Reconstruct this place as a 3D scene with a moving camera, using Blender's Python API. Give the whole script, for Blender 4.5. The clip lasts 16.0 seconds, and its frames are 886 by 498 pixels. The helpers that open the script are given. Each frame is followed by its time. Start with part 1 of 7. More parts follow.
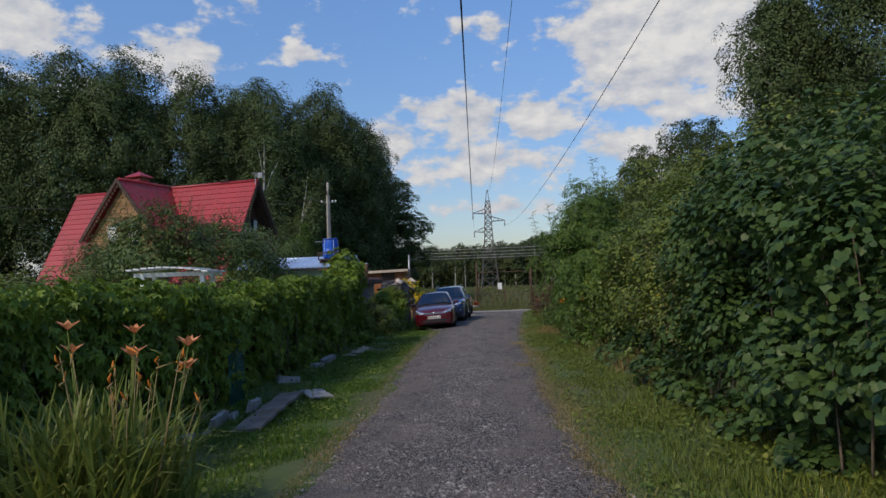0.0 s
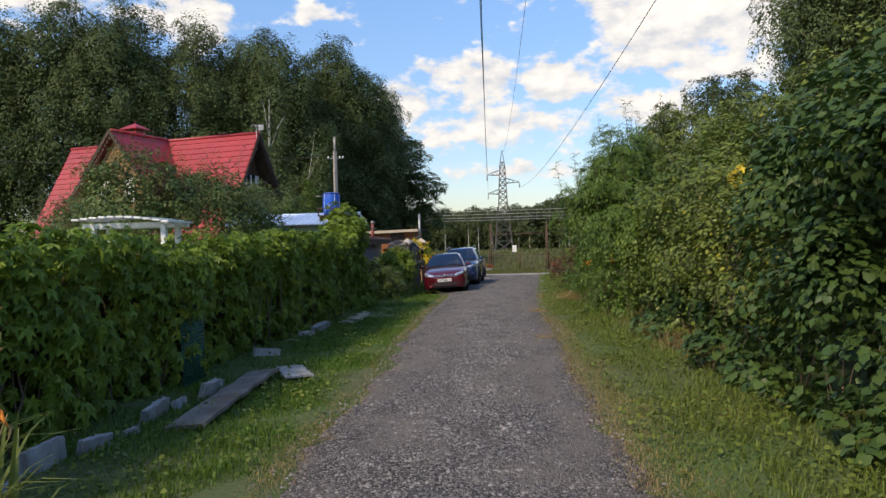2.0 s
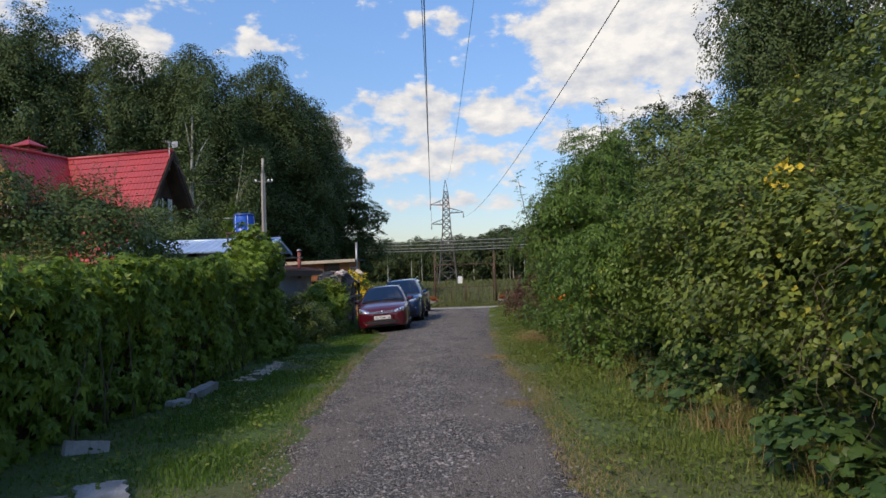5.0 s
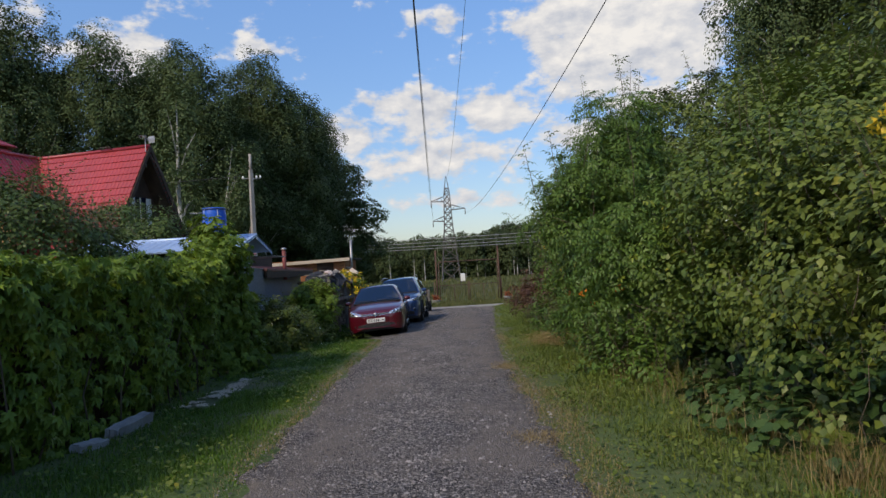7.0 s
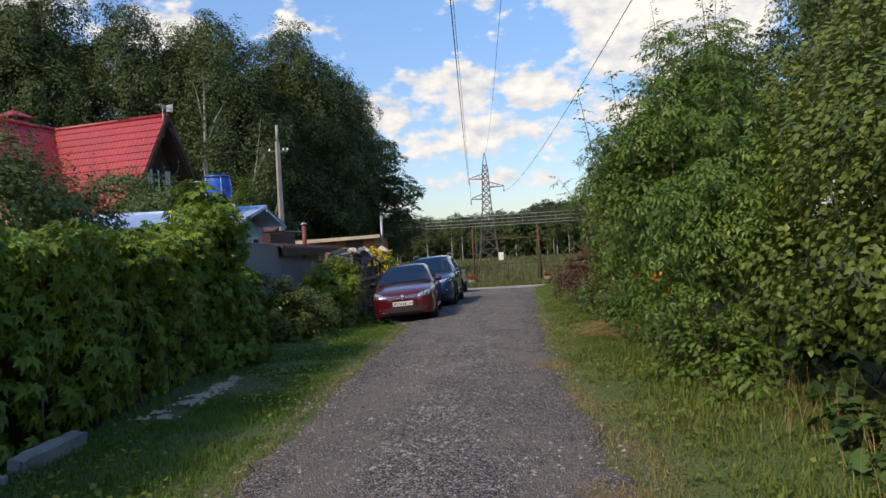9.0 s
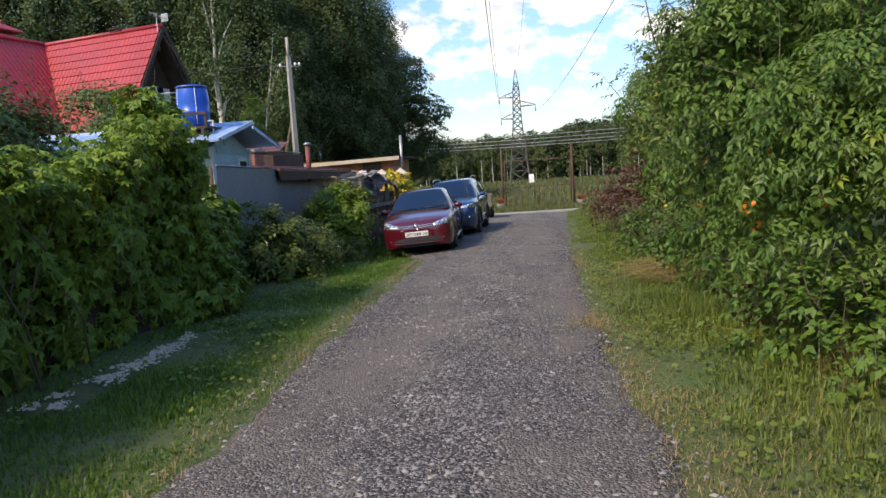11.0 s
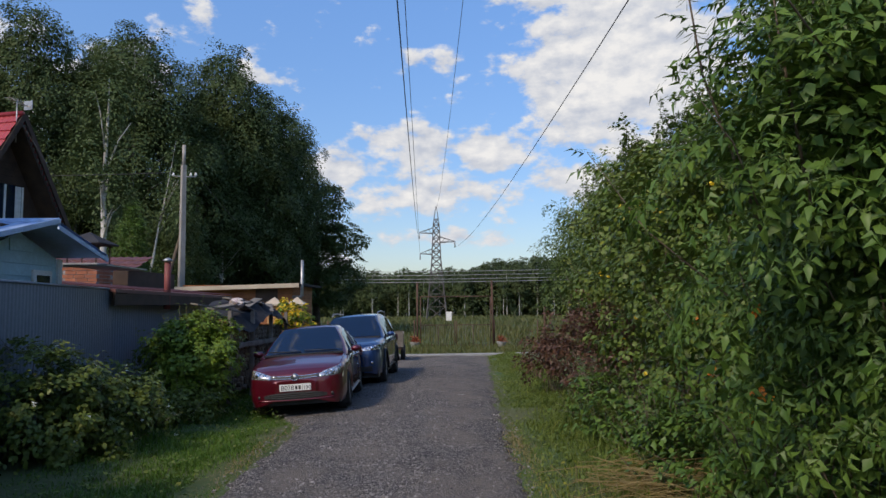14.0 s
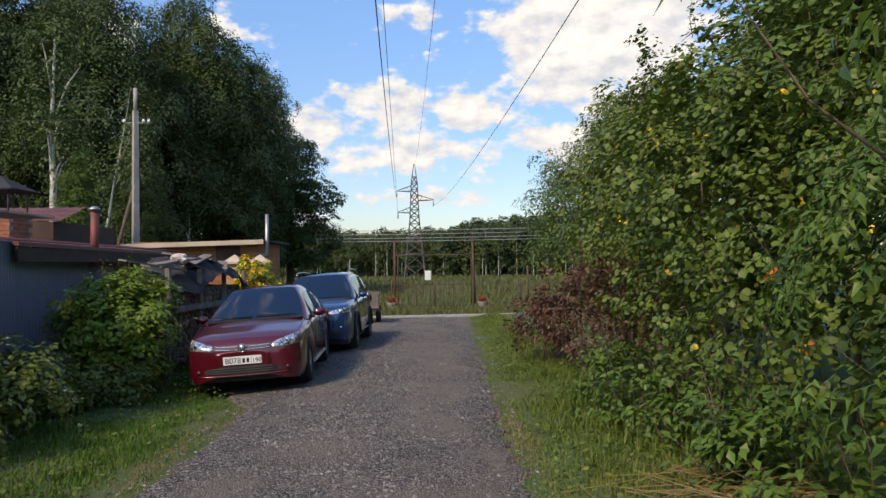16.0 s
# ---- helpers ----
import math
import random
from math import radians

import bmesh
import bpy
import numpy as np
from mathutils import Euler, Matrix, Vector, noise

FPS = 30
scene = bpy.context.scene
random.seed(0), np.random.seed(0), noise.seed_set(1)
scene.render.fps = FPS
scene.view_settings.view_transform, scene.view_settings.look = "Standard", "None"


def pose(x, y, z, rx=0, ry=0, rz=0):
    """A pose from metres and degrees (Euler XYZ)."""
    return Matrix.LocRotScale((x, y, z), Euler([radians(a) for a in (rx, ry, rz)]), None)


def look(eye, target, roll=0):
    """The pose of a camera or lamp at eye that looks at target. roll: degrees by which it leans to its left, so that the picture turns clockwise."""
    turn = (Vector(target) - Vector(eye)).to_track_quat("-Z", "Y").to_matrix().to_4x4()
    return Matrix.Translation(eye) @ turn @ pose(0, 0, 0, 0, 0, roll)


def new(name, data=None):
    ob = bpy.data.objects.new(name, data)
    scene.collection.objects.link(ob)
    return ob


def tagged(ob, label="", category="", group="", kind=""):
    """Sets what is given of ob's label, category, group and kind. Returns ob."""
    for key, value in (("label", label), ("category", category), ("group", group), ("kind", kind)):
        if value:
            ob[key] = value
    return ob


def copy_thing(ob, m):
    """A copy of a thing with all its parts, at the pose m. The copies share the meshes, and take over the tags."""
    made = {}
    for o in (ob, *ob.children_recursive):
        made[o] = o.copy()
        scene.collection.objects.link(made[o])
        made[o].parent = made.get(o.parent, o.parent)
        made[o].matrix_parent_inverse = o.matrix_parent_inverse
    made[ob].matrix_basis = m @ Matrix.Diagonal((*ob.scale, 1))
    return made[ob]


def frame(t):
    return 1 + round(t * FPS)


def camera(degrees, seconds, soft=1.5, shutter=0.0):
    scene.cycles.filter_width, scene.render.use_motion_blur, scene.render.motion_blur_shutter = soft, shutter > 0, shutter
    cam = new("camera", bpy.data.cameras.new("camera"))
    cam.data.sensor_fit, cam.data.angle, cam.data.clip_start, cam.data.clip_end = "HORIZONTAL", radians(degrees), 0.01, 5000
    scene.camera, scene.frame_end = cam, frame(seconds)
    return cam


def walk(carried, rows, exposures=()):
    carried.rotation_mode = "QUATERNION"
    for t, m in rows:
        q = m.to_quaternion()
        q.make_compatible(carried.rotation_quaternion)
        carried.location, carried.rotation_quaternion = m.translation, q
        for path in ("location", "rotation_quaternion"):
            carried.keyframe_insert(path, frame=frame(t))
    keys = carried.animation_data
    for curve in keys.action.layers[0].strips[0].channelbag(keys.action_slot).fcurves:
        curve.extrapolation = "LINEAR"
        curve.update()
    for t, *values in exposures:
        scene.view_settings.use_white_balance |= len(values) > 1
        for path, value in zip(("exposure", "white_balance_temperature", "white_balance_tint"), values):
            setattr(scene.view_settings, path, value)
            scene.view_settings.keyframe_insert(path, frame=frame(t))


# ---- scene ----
cam = camera(65.1, 16.0)
# seconds, x, y, z of the eye, then degrees: heading to the left, look up, lean to the right
PATH = [
    (0.0, 0.000, 0.000, 1.664, 4.10, 2.19, 2.02),
    (0.5, 0.047, 0.593, 1.657, 3.09, 1.28, 2.24),
    (1.0, 0.027, 1.155, 1.629, 0.86, 0.17, 2.36),
    (1.5, 0.017, 1.695, 1.584, 0.71, 0.10, 2.11),
    (2.0, -0.099, 2.196, 1.529, 5.29, -0.82, 1.44),
    (2.5, -0.186, 2.762, 1.493, 1.95, -2.28, 0.90),
    (3.0, -0.242, 3.359, 1.511, 0.27, 0.56, -0.22),
    (5.5, -0.241, 6.354, 1.449, 0.53, 1.74, 2.85),
    (6.0, -0.192, 6.913, 1.410, 0.76, 2.05, 4.02),
    (6.5, -0.150, 7.476, 1.415, 3.11, 2.68, 3.13),
    (7.0, -0.129, 8.032, 1.397, 0.82, 1.53, 3.31),
    (7.5, -0.098, 8.612, 1.413, 3.25, 1.01, 3.28),
    (8.0, -0.115, 9.164, 1.395, 3.95, -0.32, 3.13),
    (10.5, -0.010, 12.005, 1.313, 5.58, 0.55, 2.78),
    (11.0, 0.008, 12.564, 1.324, 7.00, -6.24, 3.57),
    (11.5, 0.033, 13.129, 1.338, 1.43, -5.85, 3.75),
    (12.0, 0.086, 13.757, 1.356, 0.76, 1.22, 3.58),
    (12.5, 0.050, 14.357, 1.344, 1.77, 3.04, 2.61),
    (13.0, 0.027, 14.955, 1.347, 2.67, 4.04, 2.28),
    (13.5, -0.037, 15.551, 1.357, 2.90, 4.18, 1.42),
    (14.0, -0.021, 16.235, 1.364, -0.23, 4.52, 0.43),
    (14.5, -0.003, 16.814, 1.343, -2.68, 3.13, -0.44),
    (15.0, -0.006, 17.259, 1.235, -2.05, 2.85, 0.37),
    (15.5, 0.005, 17.753, 1.273, 1.48, 1.15, -0.20),
    (16.0, -0.019, 18.308, 1.290, -1.99, 1.20, 0.64),
]


def held(x, y, z, yaw, pitch, lean):
    a, b = radians(yaw), radians(pitch)
    way = Vector((-math.sin(a) * math.cos(b), math.cos(a) * math.cos(b), math.sin(b)))
    return look((x, y, z), Vector((x, y, z)) + way, -lean)


EXPOSURES = [(0.0, -0.16, 6500, 10), (0.5, 0.08, 6720, 10), (1.0, 0.22, 7000, 10), (1.5, 0.3, 7050, 10), (2.0, 0.46, 7150, 10), (2.5, 0.62, 7250, 10), (3.0, 0.78, 7200, 10), (5.5, 0.16, 6700, 10), (6.0, 0.24, 6650, 10), (6.5, 0.1, 6550, 10), (7.0, 0.1, 6700, 10), (7.5, 0.36, 6900, 10), (8.0, 0.42, 7150, 10), (10.5, 0.33, 6950, 10), (11.0, 0.8, 7000, 10),
             (11.4, 1.52, 6800, 10), (12.0, 0.78, 6700, 10), (12.6, 0.25, 6500, 10), (13.0, 0.04, 6450, 10), (13.5, 0.1, 6500, 10), (14.0, 0.1, 6480, 10), (14.5, 0.12, 6600, 10), (15.0, 0.22, 6700, 10), (15.5, 0.19, 6900, 10), (16.0, 0.43, 7120, 10)]
walk(cam, [(row[0], held(*row[1:])) for row in PATH], EXPOSURES)

# ---- sky and sun ----
SUN_ELEVATION, SUN_TURN = 43.0, 217.0   # degrees above the horizon, degrees clockwise from straight ahead
world = bpy.data.worlds.new("world")
scene.world = world
world.use_nodes = True
wt = world.node_tree
wt.nodes.clear()


def wn(kind):
    return wt.nodes.new(kind)


def wmath(op, a, b=None, c=None):
    n = wn("ShaderNodeMath")
    n.operation = op
    for i, s in enumerate((a, b, c)):
        if s is None:
            continue
        if isinstance(s, (int, float)):
            n.inputs[i].default_value = s
        else:
            wt.links.new(s, n.inputs[i])
    return n.outputs[0]


sky = wn("ShaderNodeTexSky")
sky.sky_type, sky.sun_disc, sky.sun_elevation, sky.sun_rotation = "NISHITA", False, radians(SUN_ELEVATION), radians(SUN_TURN)
sky.air_density, sky.dust_density, sky.ozone_density = 1.0, 0.6, 2.2
coord = wn("ShaderNodeTexCoord")
split = wn("ShaderNodeSeparateXYZ")
wt.links.new(coord.outputs["Generated"], split.inputs[0])
azimuth = wmath("MULTIPLY", wmath("ARCTAN2", split.outputs[0], split.outputs[1]), 57.2958)
rise = wmath("MULTIPLY", wmath("ARCSINE", split.outputs[2]), 57.2958)
# the cloud field: soft cells on the plane of azimuth and height, stretched sideways
flat = wn("ShaderNodeCombineXYZ")
wt.links.new(azimuth, flat.inputs[0])
wt.links.new(wmath("MULTIPLY", rise, 1.7), flat.inputs[1])
billow = wn("ShaderNodeTexNoise")
billow.inputs["Scale"].default_value, billow.inputs["Detail"].default_value, billow.inputs["Roughness"].default_value = 0.27, 9.0, 0.58
wt.links.new(flat.outputs[0], billow.inputs["Vector"])
wisp = wn("ShaderNodeTexNoise")
wisp.inputs["Scale"].default_value, wisp.inputs["Detail"].default_value = 0.07, 6.0
wt.links.new(flat.outputs[0], wisp.inputs["Vector"])
# drifting cumulus heaps: azimuth, height, half width, half height, weight
CLOUDS = [(15.0, 18.5, 8.0, 6.5, 1.25), (-0.5, 19.3, 3.6, 1.5, 0.7), (4.6, 12.6, 3.0, 2.0, 1.1), (-1.2, 12.4, 2.6, 2.0, 1.05), (-4.2, 13.6, 3.0, 1.3, 0.9),
          (-8.0, 11.0, 3.6, 1.8, 0.95), (-1.0, 9.2, 8.0, 2.2, 0.85), (1.0, 5.4, 6.0, 1.1, 0.7), (-14.5, 17.8, 5.0, 1.3, 0.55), (-25.0, 17.2, 6.0, 2.4, 0.85),
          (-36.0, 18.5, 5.5, 2.6, 0.95), (9.5, 24.0, 6.0, 1.6, 0.8), (12.0, 9.5, 5.0, 3.0, 0.8), (-24.0, 24.0, 5.0, 0.9, 0.5), (38.0, 20.0, 14.0, 6.0, 0.9)]
heap = None
for az, el, hw, hh, weight in CLOUDS:
    dx = wmath("DIVIDE", wmath("SUBTRACT", azimuth, az), hw)
    dy = wmath("DIVIDE", wmath("SUBTRACT", rise, el), hh)
    far = wmath("SQRT", wmath("ADD", wmath("MULTIPLY", dx, dx), wmath("MULTIPLY", dy, dy)))
    one = wmath("MULTIPLY", wmath("SUBTRACT", 1.0, wmath("MULTIPLY", far, 0.55)), weight)
    heap = one if heap is None else wmath("MAXIMUM", heap, one)
heap = wmath("MAXIMUM", heap, wmath("SUBTRACT", wmath("MULTIPLY", wisp.outputs[0], 1.5), 0.56))
dense = wmath("ADD", heap, wmath("MULTIPLY", wmath("SUBTRACT", billow.outputs[0], 0.5), 1.9))
cover = wn("ShaderNodeMapRange")
cover.interpolation_type = "SMOOTHSTEP"
cover.inputs["From Min"].default_value, cover.inputs["From Max"].default_value = 0.36, 0.66
wt.links.new(dense, cover.inputs["Value"])
thick = wn("ShaderNodeMapRange")
thick.interpolation_type = "SMOOTHSTEP"
thick.inputs["From Min"].default_value, thick.inputs["From Max"].default_value = 0.6, 1.25
wt.links.new(dense, thick.inputs["Value"])
shade = wn("ShaderNodeMix")
shade.data_type = "RGBA"
shade.inputs["A"].default_value, shade.inputs["B"].default_value = (4.3, 4.6, 5.3, 1), (7.1, 6.95, 6.8, 1)
# tops of the heaps catch the sun, their undersides stay grey
lower = wn("ShaderNodeVectorMath")
lower.operation = "ADD"
lower.inputs[1].default_value = (-0.5, 1.3, 0.0)
wt.links.new(flat.outputs[0], lower.inputs[0])
above = wn("ShaderNodeTexNoise")
above.inputs["Scale"].default_value, above.inputs["Detail"].default_value, above.inputs["Roughness"].default_value = 0.27, 9.0, 0.58
wt.links.new(lower.outputs[0], above.inputs["Vector"])
relief = wmath("MULTIPLY_ADD", wmath("SUBTRACT", billow.outputs[0], above.outputs[0]), 2.2, 0.4)
lit = wn("ShaderNodeClamp")
wt.links.new(wmath("ADD", relief, wmath("MULTIPLY", thick.outputs[0], 0.4)), lit.inputs["Value"])
wt.links.new(lit.outputs[0], shade.inputs["Factor"])
blend = wn("ShaderNodeMix")
blend.data_type = "RGBA"
wt.links.new(cover.outputs[0], blend.inputs["Factor"])
deep = wn("ShaderNodeHueSaturation")
deep.inputs["Saturation"].default_value, deep.inputs["Value"].default_value = 1.16, 1.66
wt.links.new(sky.outputs[0], deep.inputs["Color"])
haze = wn("ShaderNodeMapRange")
haze.inputs["From Min"].default_value, haze.inputs["From Max"].default_value, haze.inputs["To Min"].default_value = 0.0, 24.0, 0.48
wt.links.new(rise, haze.inputs["Value"])
tint = wn("ShaderNodeVectorMath")
tint.operation = "MULTIPLY"
tint.inputs[1].default_value = (1.02, 0.98, 1.04)
wt.links.new(deep.outputs[0], tint.inputs[0])
low_sky = wn("ShaderNodeVectorMath")
low_sky.operation = "SCALE"
wt.links.new(tint.outputs[0], low_sky.inputs[0])
wt.links.new(haze.outputs[0], low_sky.inputs["Scale"])
wt.links.new(low_sky.outputs[0], blend.inputs["A"])
wt.links.new(shade.outputs["Result"], blend.inputs["B"])
ground_glow = wn("ShaderNodeBackground")
ground_glow.inputs["Strength"].default_value = 0.115
wt.links.new(blend.outputs["Result"], ground_glow.inputs["Color"])
out = wn("ShaderNodeOutputWorld")
wt.links.new(ground_glow.outputs[0], out.inputs["Surface"])

sun = new("sun", bpy.data.lights.new("sun", "SUN"))
sun.data.energy, sun.data.angle, sun.data.color = 2.55, radians(7), (1.0, 0.85, 0.65)
a, b = radians(SUN_TURN), radians(SUN_ELEVATION)
sun.matrix_world = look((math.sin(a) * math.cos(b) * 60, math.cos(a) * math.cos(b) * 60, math.sin(b) * 60), (0, 0, 0))

# ---- materials ----


def material(name, base, second=None, rough=0.7, metal=0.0, coarse=1.5, fine=40.0, bump=0.2, speck=None, spec=0.5, coat=0.0, island=0.0, random_tint=0.0, depth=0.01):
    """A surface with two scales of variation: patches between base and second, grain, relief, and a tint of its own for each object or island."""
    m = bpy.data.materials.new(name)
    m.use_nodes = True
    t = m.node_tree
    p = t.nodes["Principled BSDF"]
    co = t.nodes.new("ShaderNodeTexCoord")
    big = t.nodes.new("ShaderNodeTexNoise")
    big.inputs["Scale"].default_value, big.inputs["Detail"].default_value = coarse, 5.0
    small = t.nodes.new("ShaderNodeTexNoise")
    small.inputs["Scale"].default_value, small.inputs["Detail"].default_value = fine, 4.0
    for n in (big, small):
        t.links.new(co.outputs["Object"], n.inputs["Vector"])
    second = second or tuple(c * 0.7 for c in base)
    ramp = t.nodes.new("ShaderNodeMapRange")
    ramp.inputs["From Min"].default_value, ramp.inputs["From Max"].default_value = 0.35, 0.65
    t.links.new(big.outputs[0], ramp.inputs["Value"])
    mix = t.nodes.new("ShaderNodeMix")
    mix.data_type = "RGBA"
    mix.inputs["A"].default_value, mix.inputs["B"].default_value = (*base, 1), (*second, 1)
    t.links.new(ramp.outputs[0], mix.inputs["Factor"])
    hsv = t.nodes.new("ShaderNodeHueSaturation")
    t.links.new(mix.outputs["Result"], hsv.inputs["Color"])
    val = t.nodes.new("ShaderNodeMapRange")
    val.inputs["To Min"].default_value, val.inputs["To Max"].default_value = 0.75, 1.25
    t.links.new(small.outputs[0], val.inputs["Value"])
    last = val.outputs[0]
    for amount, node, socket in ((island, "ShaderNodeNewGeometry", "Random Per Island"), (random_tint, "ShaderNodeObjectInfo", "Random")):
        if amount:
            g = t.nodes.new(node)
            r = t.nodes.new("ShaderNodeMapRange")
            r.inputs["To Min"].default_value, r.inputs["To Max"].default_value = 1 - amount, 1 + amount
            t.links.new(g.outputs[socket], r.inputs["Value"])
            mul = t.nodes.new("ShaderNodeMath")
            mul.operation = "MULTIPLY"
            t.links.new(last, mul.inputs[0])
            t.links.new(r.outputs[0], mul.inputs[1])
            last = mul.outputs[0]
    t.links.new(last, hsv.inputs["Value"])
    t.links.new(hsv.outputs[0], p.inputs["Base Color"])
    p.inputs["Roughness"].default_value, p.inputs["Metallic"].default_value, p.inputs["Specular IOR Level"].default_value = rough, metal, spec
    p.inputs["Coat Weight"].default_value = coat
    if bump:
        b = t.nodes.new("ShaderNodeBump")
        b.inputs["Strength"].default_value, b.inputs["Distance"].default_value = bump, depth
        t.links.new(small.outputs[0], b.inputs["Height"])
        t.links.new(b.outputs[0], p.inputs["Normal"])
    return m


def leaf_material(name, base, second, yellow=0.0, translucent=0.22, rough=0.45, patch=0.6, gloss=0.3):
    """Leaf: colour differs from leaf to leaf and in patches; light comes through."""
    m = bpy.data.materials.new(name)
    m.use_nodes = True
    t = m.node_tree
    p = t.nodes["Principled BSDF"]
    geo = t.nodes.new("ShaderNodeNewGeometry")
    co = t.nodes.new("ShaderNodeTexCoord")
    big = t.nodes.new("ShaderNodeTexNoise")
    big.inputs["Scale"].default_value, big.inputs["Detail"].default_value = patch, 3.0
    t.links.new(co.outputs["Object"], big.inputs["Vector"])
    ramp = t.nodes.new("ShaderNodeValToRGB")
    e = ramp.color_ramp.elements
    e[0].position, e[0].color = 0.0, (*base, 1)
    e[1].position, e[1].color = 0.86, (*second, 1)
    if yellow:
        g = e.new(1.0 - yellow * 0.4)
        g.color = (*second, 1)
        g = e.new(1.0)
        g.color = (second[0] * 2.2, second[1] * 1.5, second[2] * 0.8, 1)
    half = t.nodes.new("ShaderNodeMath")
    half.operation, half.inputs[1].default_value, half.inputs[2].default_value = "MULTIPLY_ADD", 0.62, -0.02
    t.links.new(geo.outputs["Random Per Island"], half.inputs[0])
    add = t.nodes.new("ShaderNodeMath")
    add.operation, add.inputs[1].default_value = "MULTIPLY_ADD", 0.55
    t.links.new(big.outputs[0], add.inputs[0])
    t.links.new(half.outputs[0], add.inputs[2])
    t.links.new(add.outputs[0], ramp.inputs[0])
    t.links.new(ramp.outputs[0], p.inputs["Base Color"])
    p.inputs["Roughness"].default_value = rough
    p.inputs["Specular IOR Level"].default_value = gloss
    glow = t.nodes.new("ShaderNodeBsdfTranslucent")
    t.links.new(ramp.outputs[0], glow.inputs["Color"])
    mix = t.nodes.new("ShaderNodeMixShader")
    mix.inputs[0].default_value = translucent
    t.links.new(p.outputs[0], mix.inputs[1])
    t.links.new(glow.outputs[0], mix.inputs[2])
    t.links.new(mix.outputs[0], t.nodes["Material Output"].inputs["Surface"])
    return m


def glass_material(name, tint):
    m = bpy.data.materials.new(name)
    m.use_nodes = True
    p = m.node_tree.nodes["Principled BSDF"]
    p.inputs["Base Color"].default_value = (*tint, 1)
    p.inputs["Roughness"].default_value, p.inputs["IOR"].default_value, p.inputs["Coat Weight"].default_value = 0.04, 1.5, 0.0
    p.inputs["Specular IOR Level"].default_value = 0.7
    return m


SOIL = material("soil_and_turf", (0.055, 0.10, 0.02), (0.085, 0.095, 0.035), rough=0.95, coarse=0.5, fine=18, bump=0.6, depth=0.03)


def gravel_material():
    """Crushed stone: cells of stone in grey and blue-grey, rubbed to smooth brownish dust in places."""
    m = bpy.data.materials.new("crushed_gravel")
    m.use_nodes = True
    t = m.node_tree
    p = t.nodes["Principled BSDF"]
    co = t.nodes.new("ShaderNodeTexCoord")
    cells = t.nodes.new("ShaderNodeTexVoronoi")
    cells.inputs["Scale"].default_value = 58.0
    fine = t.nodes.new("ShaderNodeTexVoronoi")
    fine.inputs["Scale"].default_value = 170.0
    wide = t.nodes.new("ShaderNodeTexNoise")
    wide.inputs["Scale"].default_value, wide.inputs["Detail"].default_value, wide.inputs["Roughness"].default_value = 0.95, 9.0, 0.62
    stretch = t.nodes.new("ShaderNodeMapping")
    stretch.inputs["Scale"].default_value = (1.2, 0.7, 1.0)
    t.links.new(co.outputs["Object"], stretch.inputs["Vector"])
    t.links.new(stretch.outputs[0], wide.inputs["Vector"])
    for n in (cells, fine):
        t.links.new(co.outputs["Object"], n.inputs["Vector"])
    grey = t.nodes.new("ShaderNodeValToRGB")
    e = grey.color_ramp.elements
    e[0].position, e[0].color = 0.12, (0.02, 0.02, 0.023, 1)
    e[1].position, e[1].color = 0.95, (0.46, 0.425, 0.39, 1)
    mid = e.new(0.58)
    mid.color = (0.09, 0.083, 0.08, 1)
    split_ = t.nodes.new("ShaderNodeSeparateColor")
    t.links.new(cells.outputs["Color"], split_.inputs[0])
    split2 = t.nodes.new("ShaderNodeSeparateColor")
    t.links.new(fine.outputs["Color"], split2.inputs[0])
    both = t.nodes.new("ShaderNodeMath")
    both.operation = "MULTIPLY_ADD"
    both.inputs[1].default_value = 0.45
    half = t.nodes.new("ShaderNodeMath")
    half.operation, half.inputs[1].default_value = "MULTIPLY", 0.55
    t.links.new(split_.outputs[0], half.inputs[0])
    t.links.new(split2.outputs[1], both.inputs[0])
    t.links.new(half.outputs[0], both.inputs[2])
    t.links.new(both.outputs[0], grey.inputs[0])
    # wheels have ground two paler tracks; loose stone gathers between them
    apart = t.nodes.new("ShaderNodeSeparateXYZ")
    t.links.new(co.outputs["Object"], apart.inputs[0])
    track = t.nodes.new("ShaderNodeMath")
    track.operation, track.inputs[1].default_value, track.inputs[2].default_value = "MULTIPLY_ADD", 3.9, 2.25
    t.links.new(apart.outputs[0], track.inputs[0])
    ridge = t.nodes.new("ShaderNodeMath")
    ridge.operation = "COSINE"
    t.links.new(track.outputs[0], ridge.inputs[0])
    worn = t.nodes.new("ShaderNodeMath")
    worn.operation, worn.inputs[1].default_value = "MULTIPLY_ADD", -0.055
    t.links.new(ridge.outputs[0], worn.inputs[0])
    t.links.new(wide.outputs[0], worn.inputs[2])
    dust = t.nodes.new("ShaderNodeMapRange")
    dust.inputs["From Min"].default_value, dust.inputs["From Max"].default_value, dust.inputs["To Max"].default_value = 0.45, 0.62, 0.8
    t.links.new(worn.outputs[0], dust.inputs["Value"])
    mix = t.nodes.new("ShaderNodeMix")
    mix.data_type = "RGBA"
    mix.inputs["B"].default_value = (0.175, 0.152, 0.132, 1)
    t.links.new(dust.outputs[0], mix.inputs["Factor"])
    t.links.new(grey.outputs[0], mix.inputs["A"])
    t.links.new(mix.outputs["Result"], p.inputs["Base Color"])
    p.inputs["Roughness"].default_value = 0.92
    p.inputs["Specular IOR Level"].default_value = 0.25
    b = t.nodes.new("ShaderNodeBump")
    b.inputs["Strength"].default_value, b.inputs["Distance"].default_value = 1.0, 0.02
    t.links.new(cells.outputs["Distance"], b.inputs["Height"])
    b.invert = True
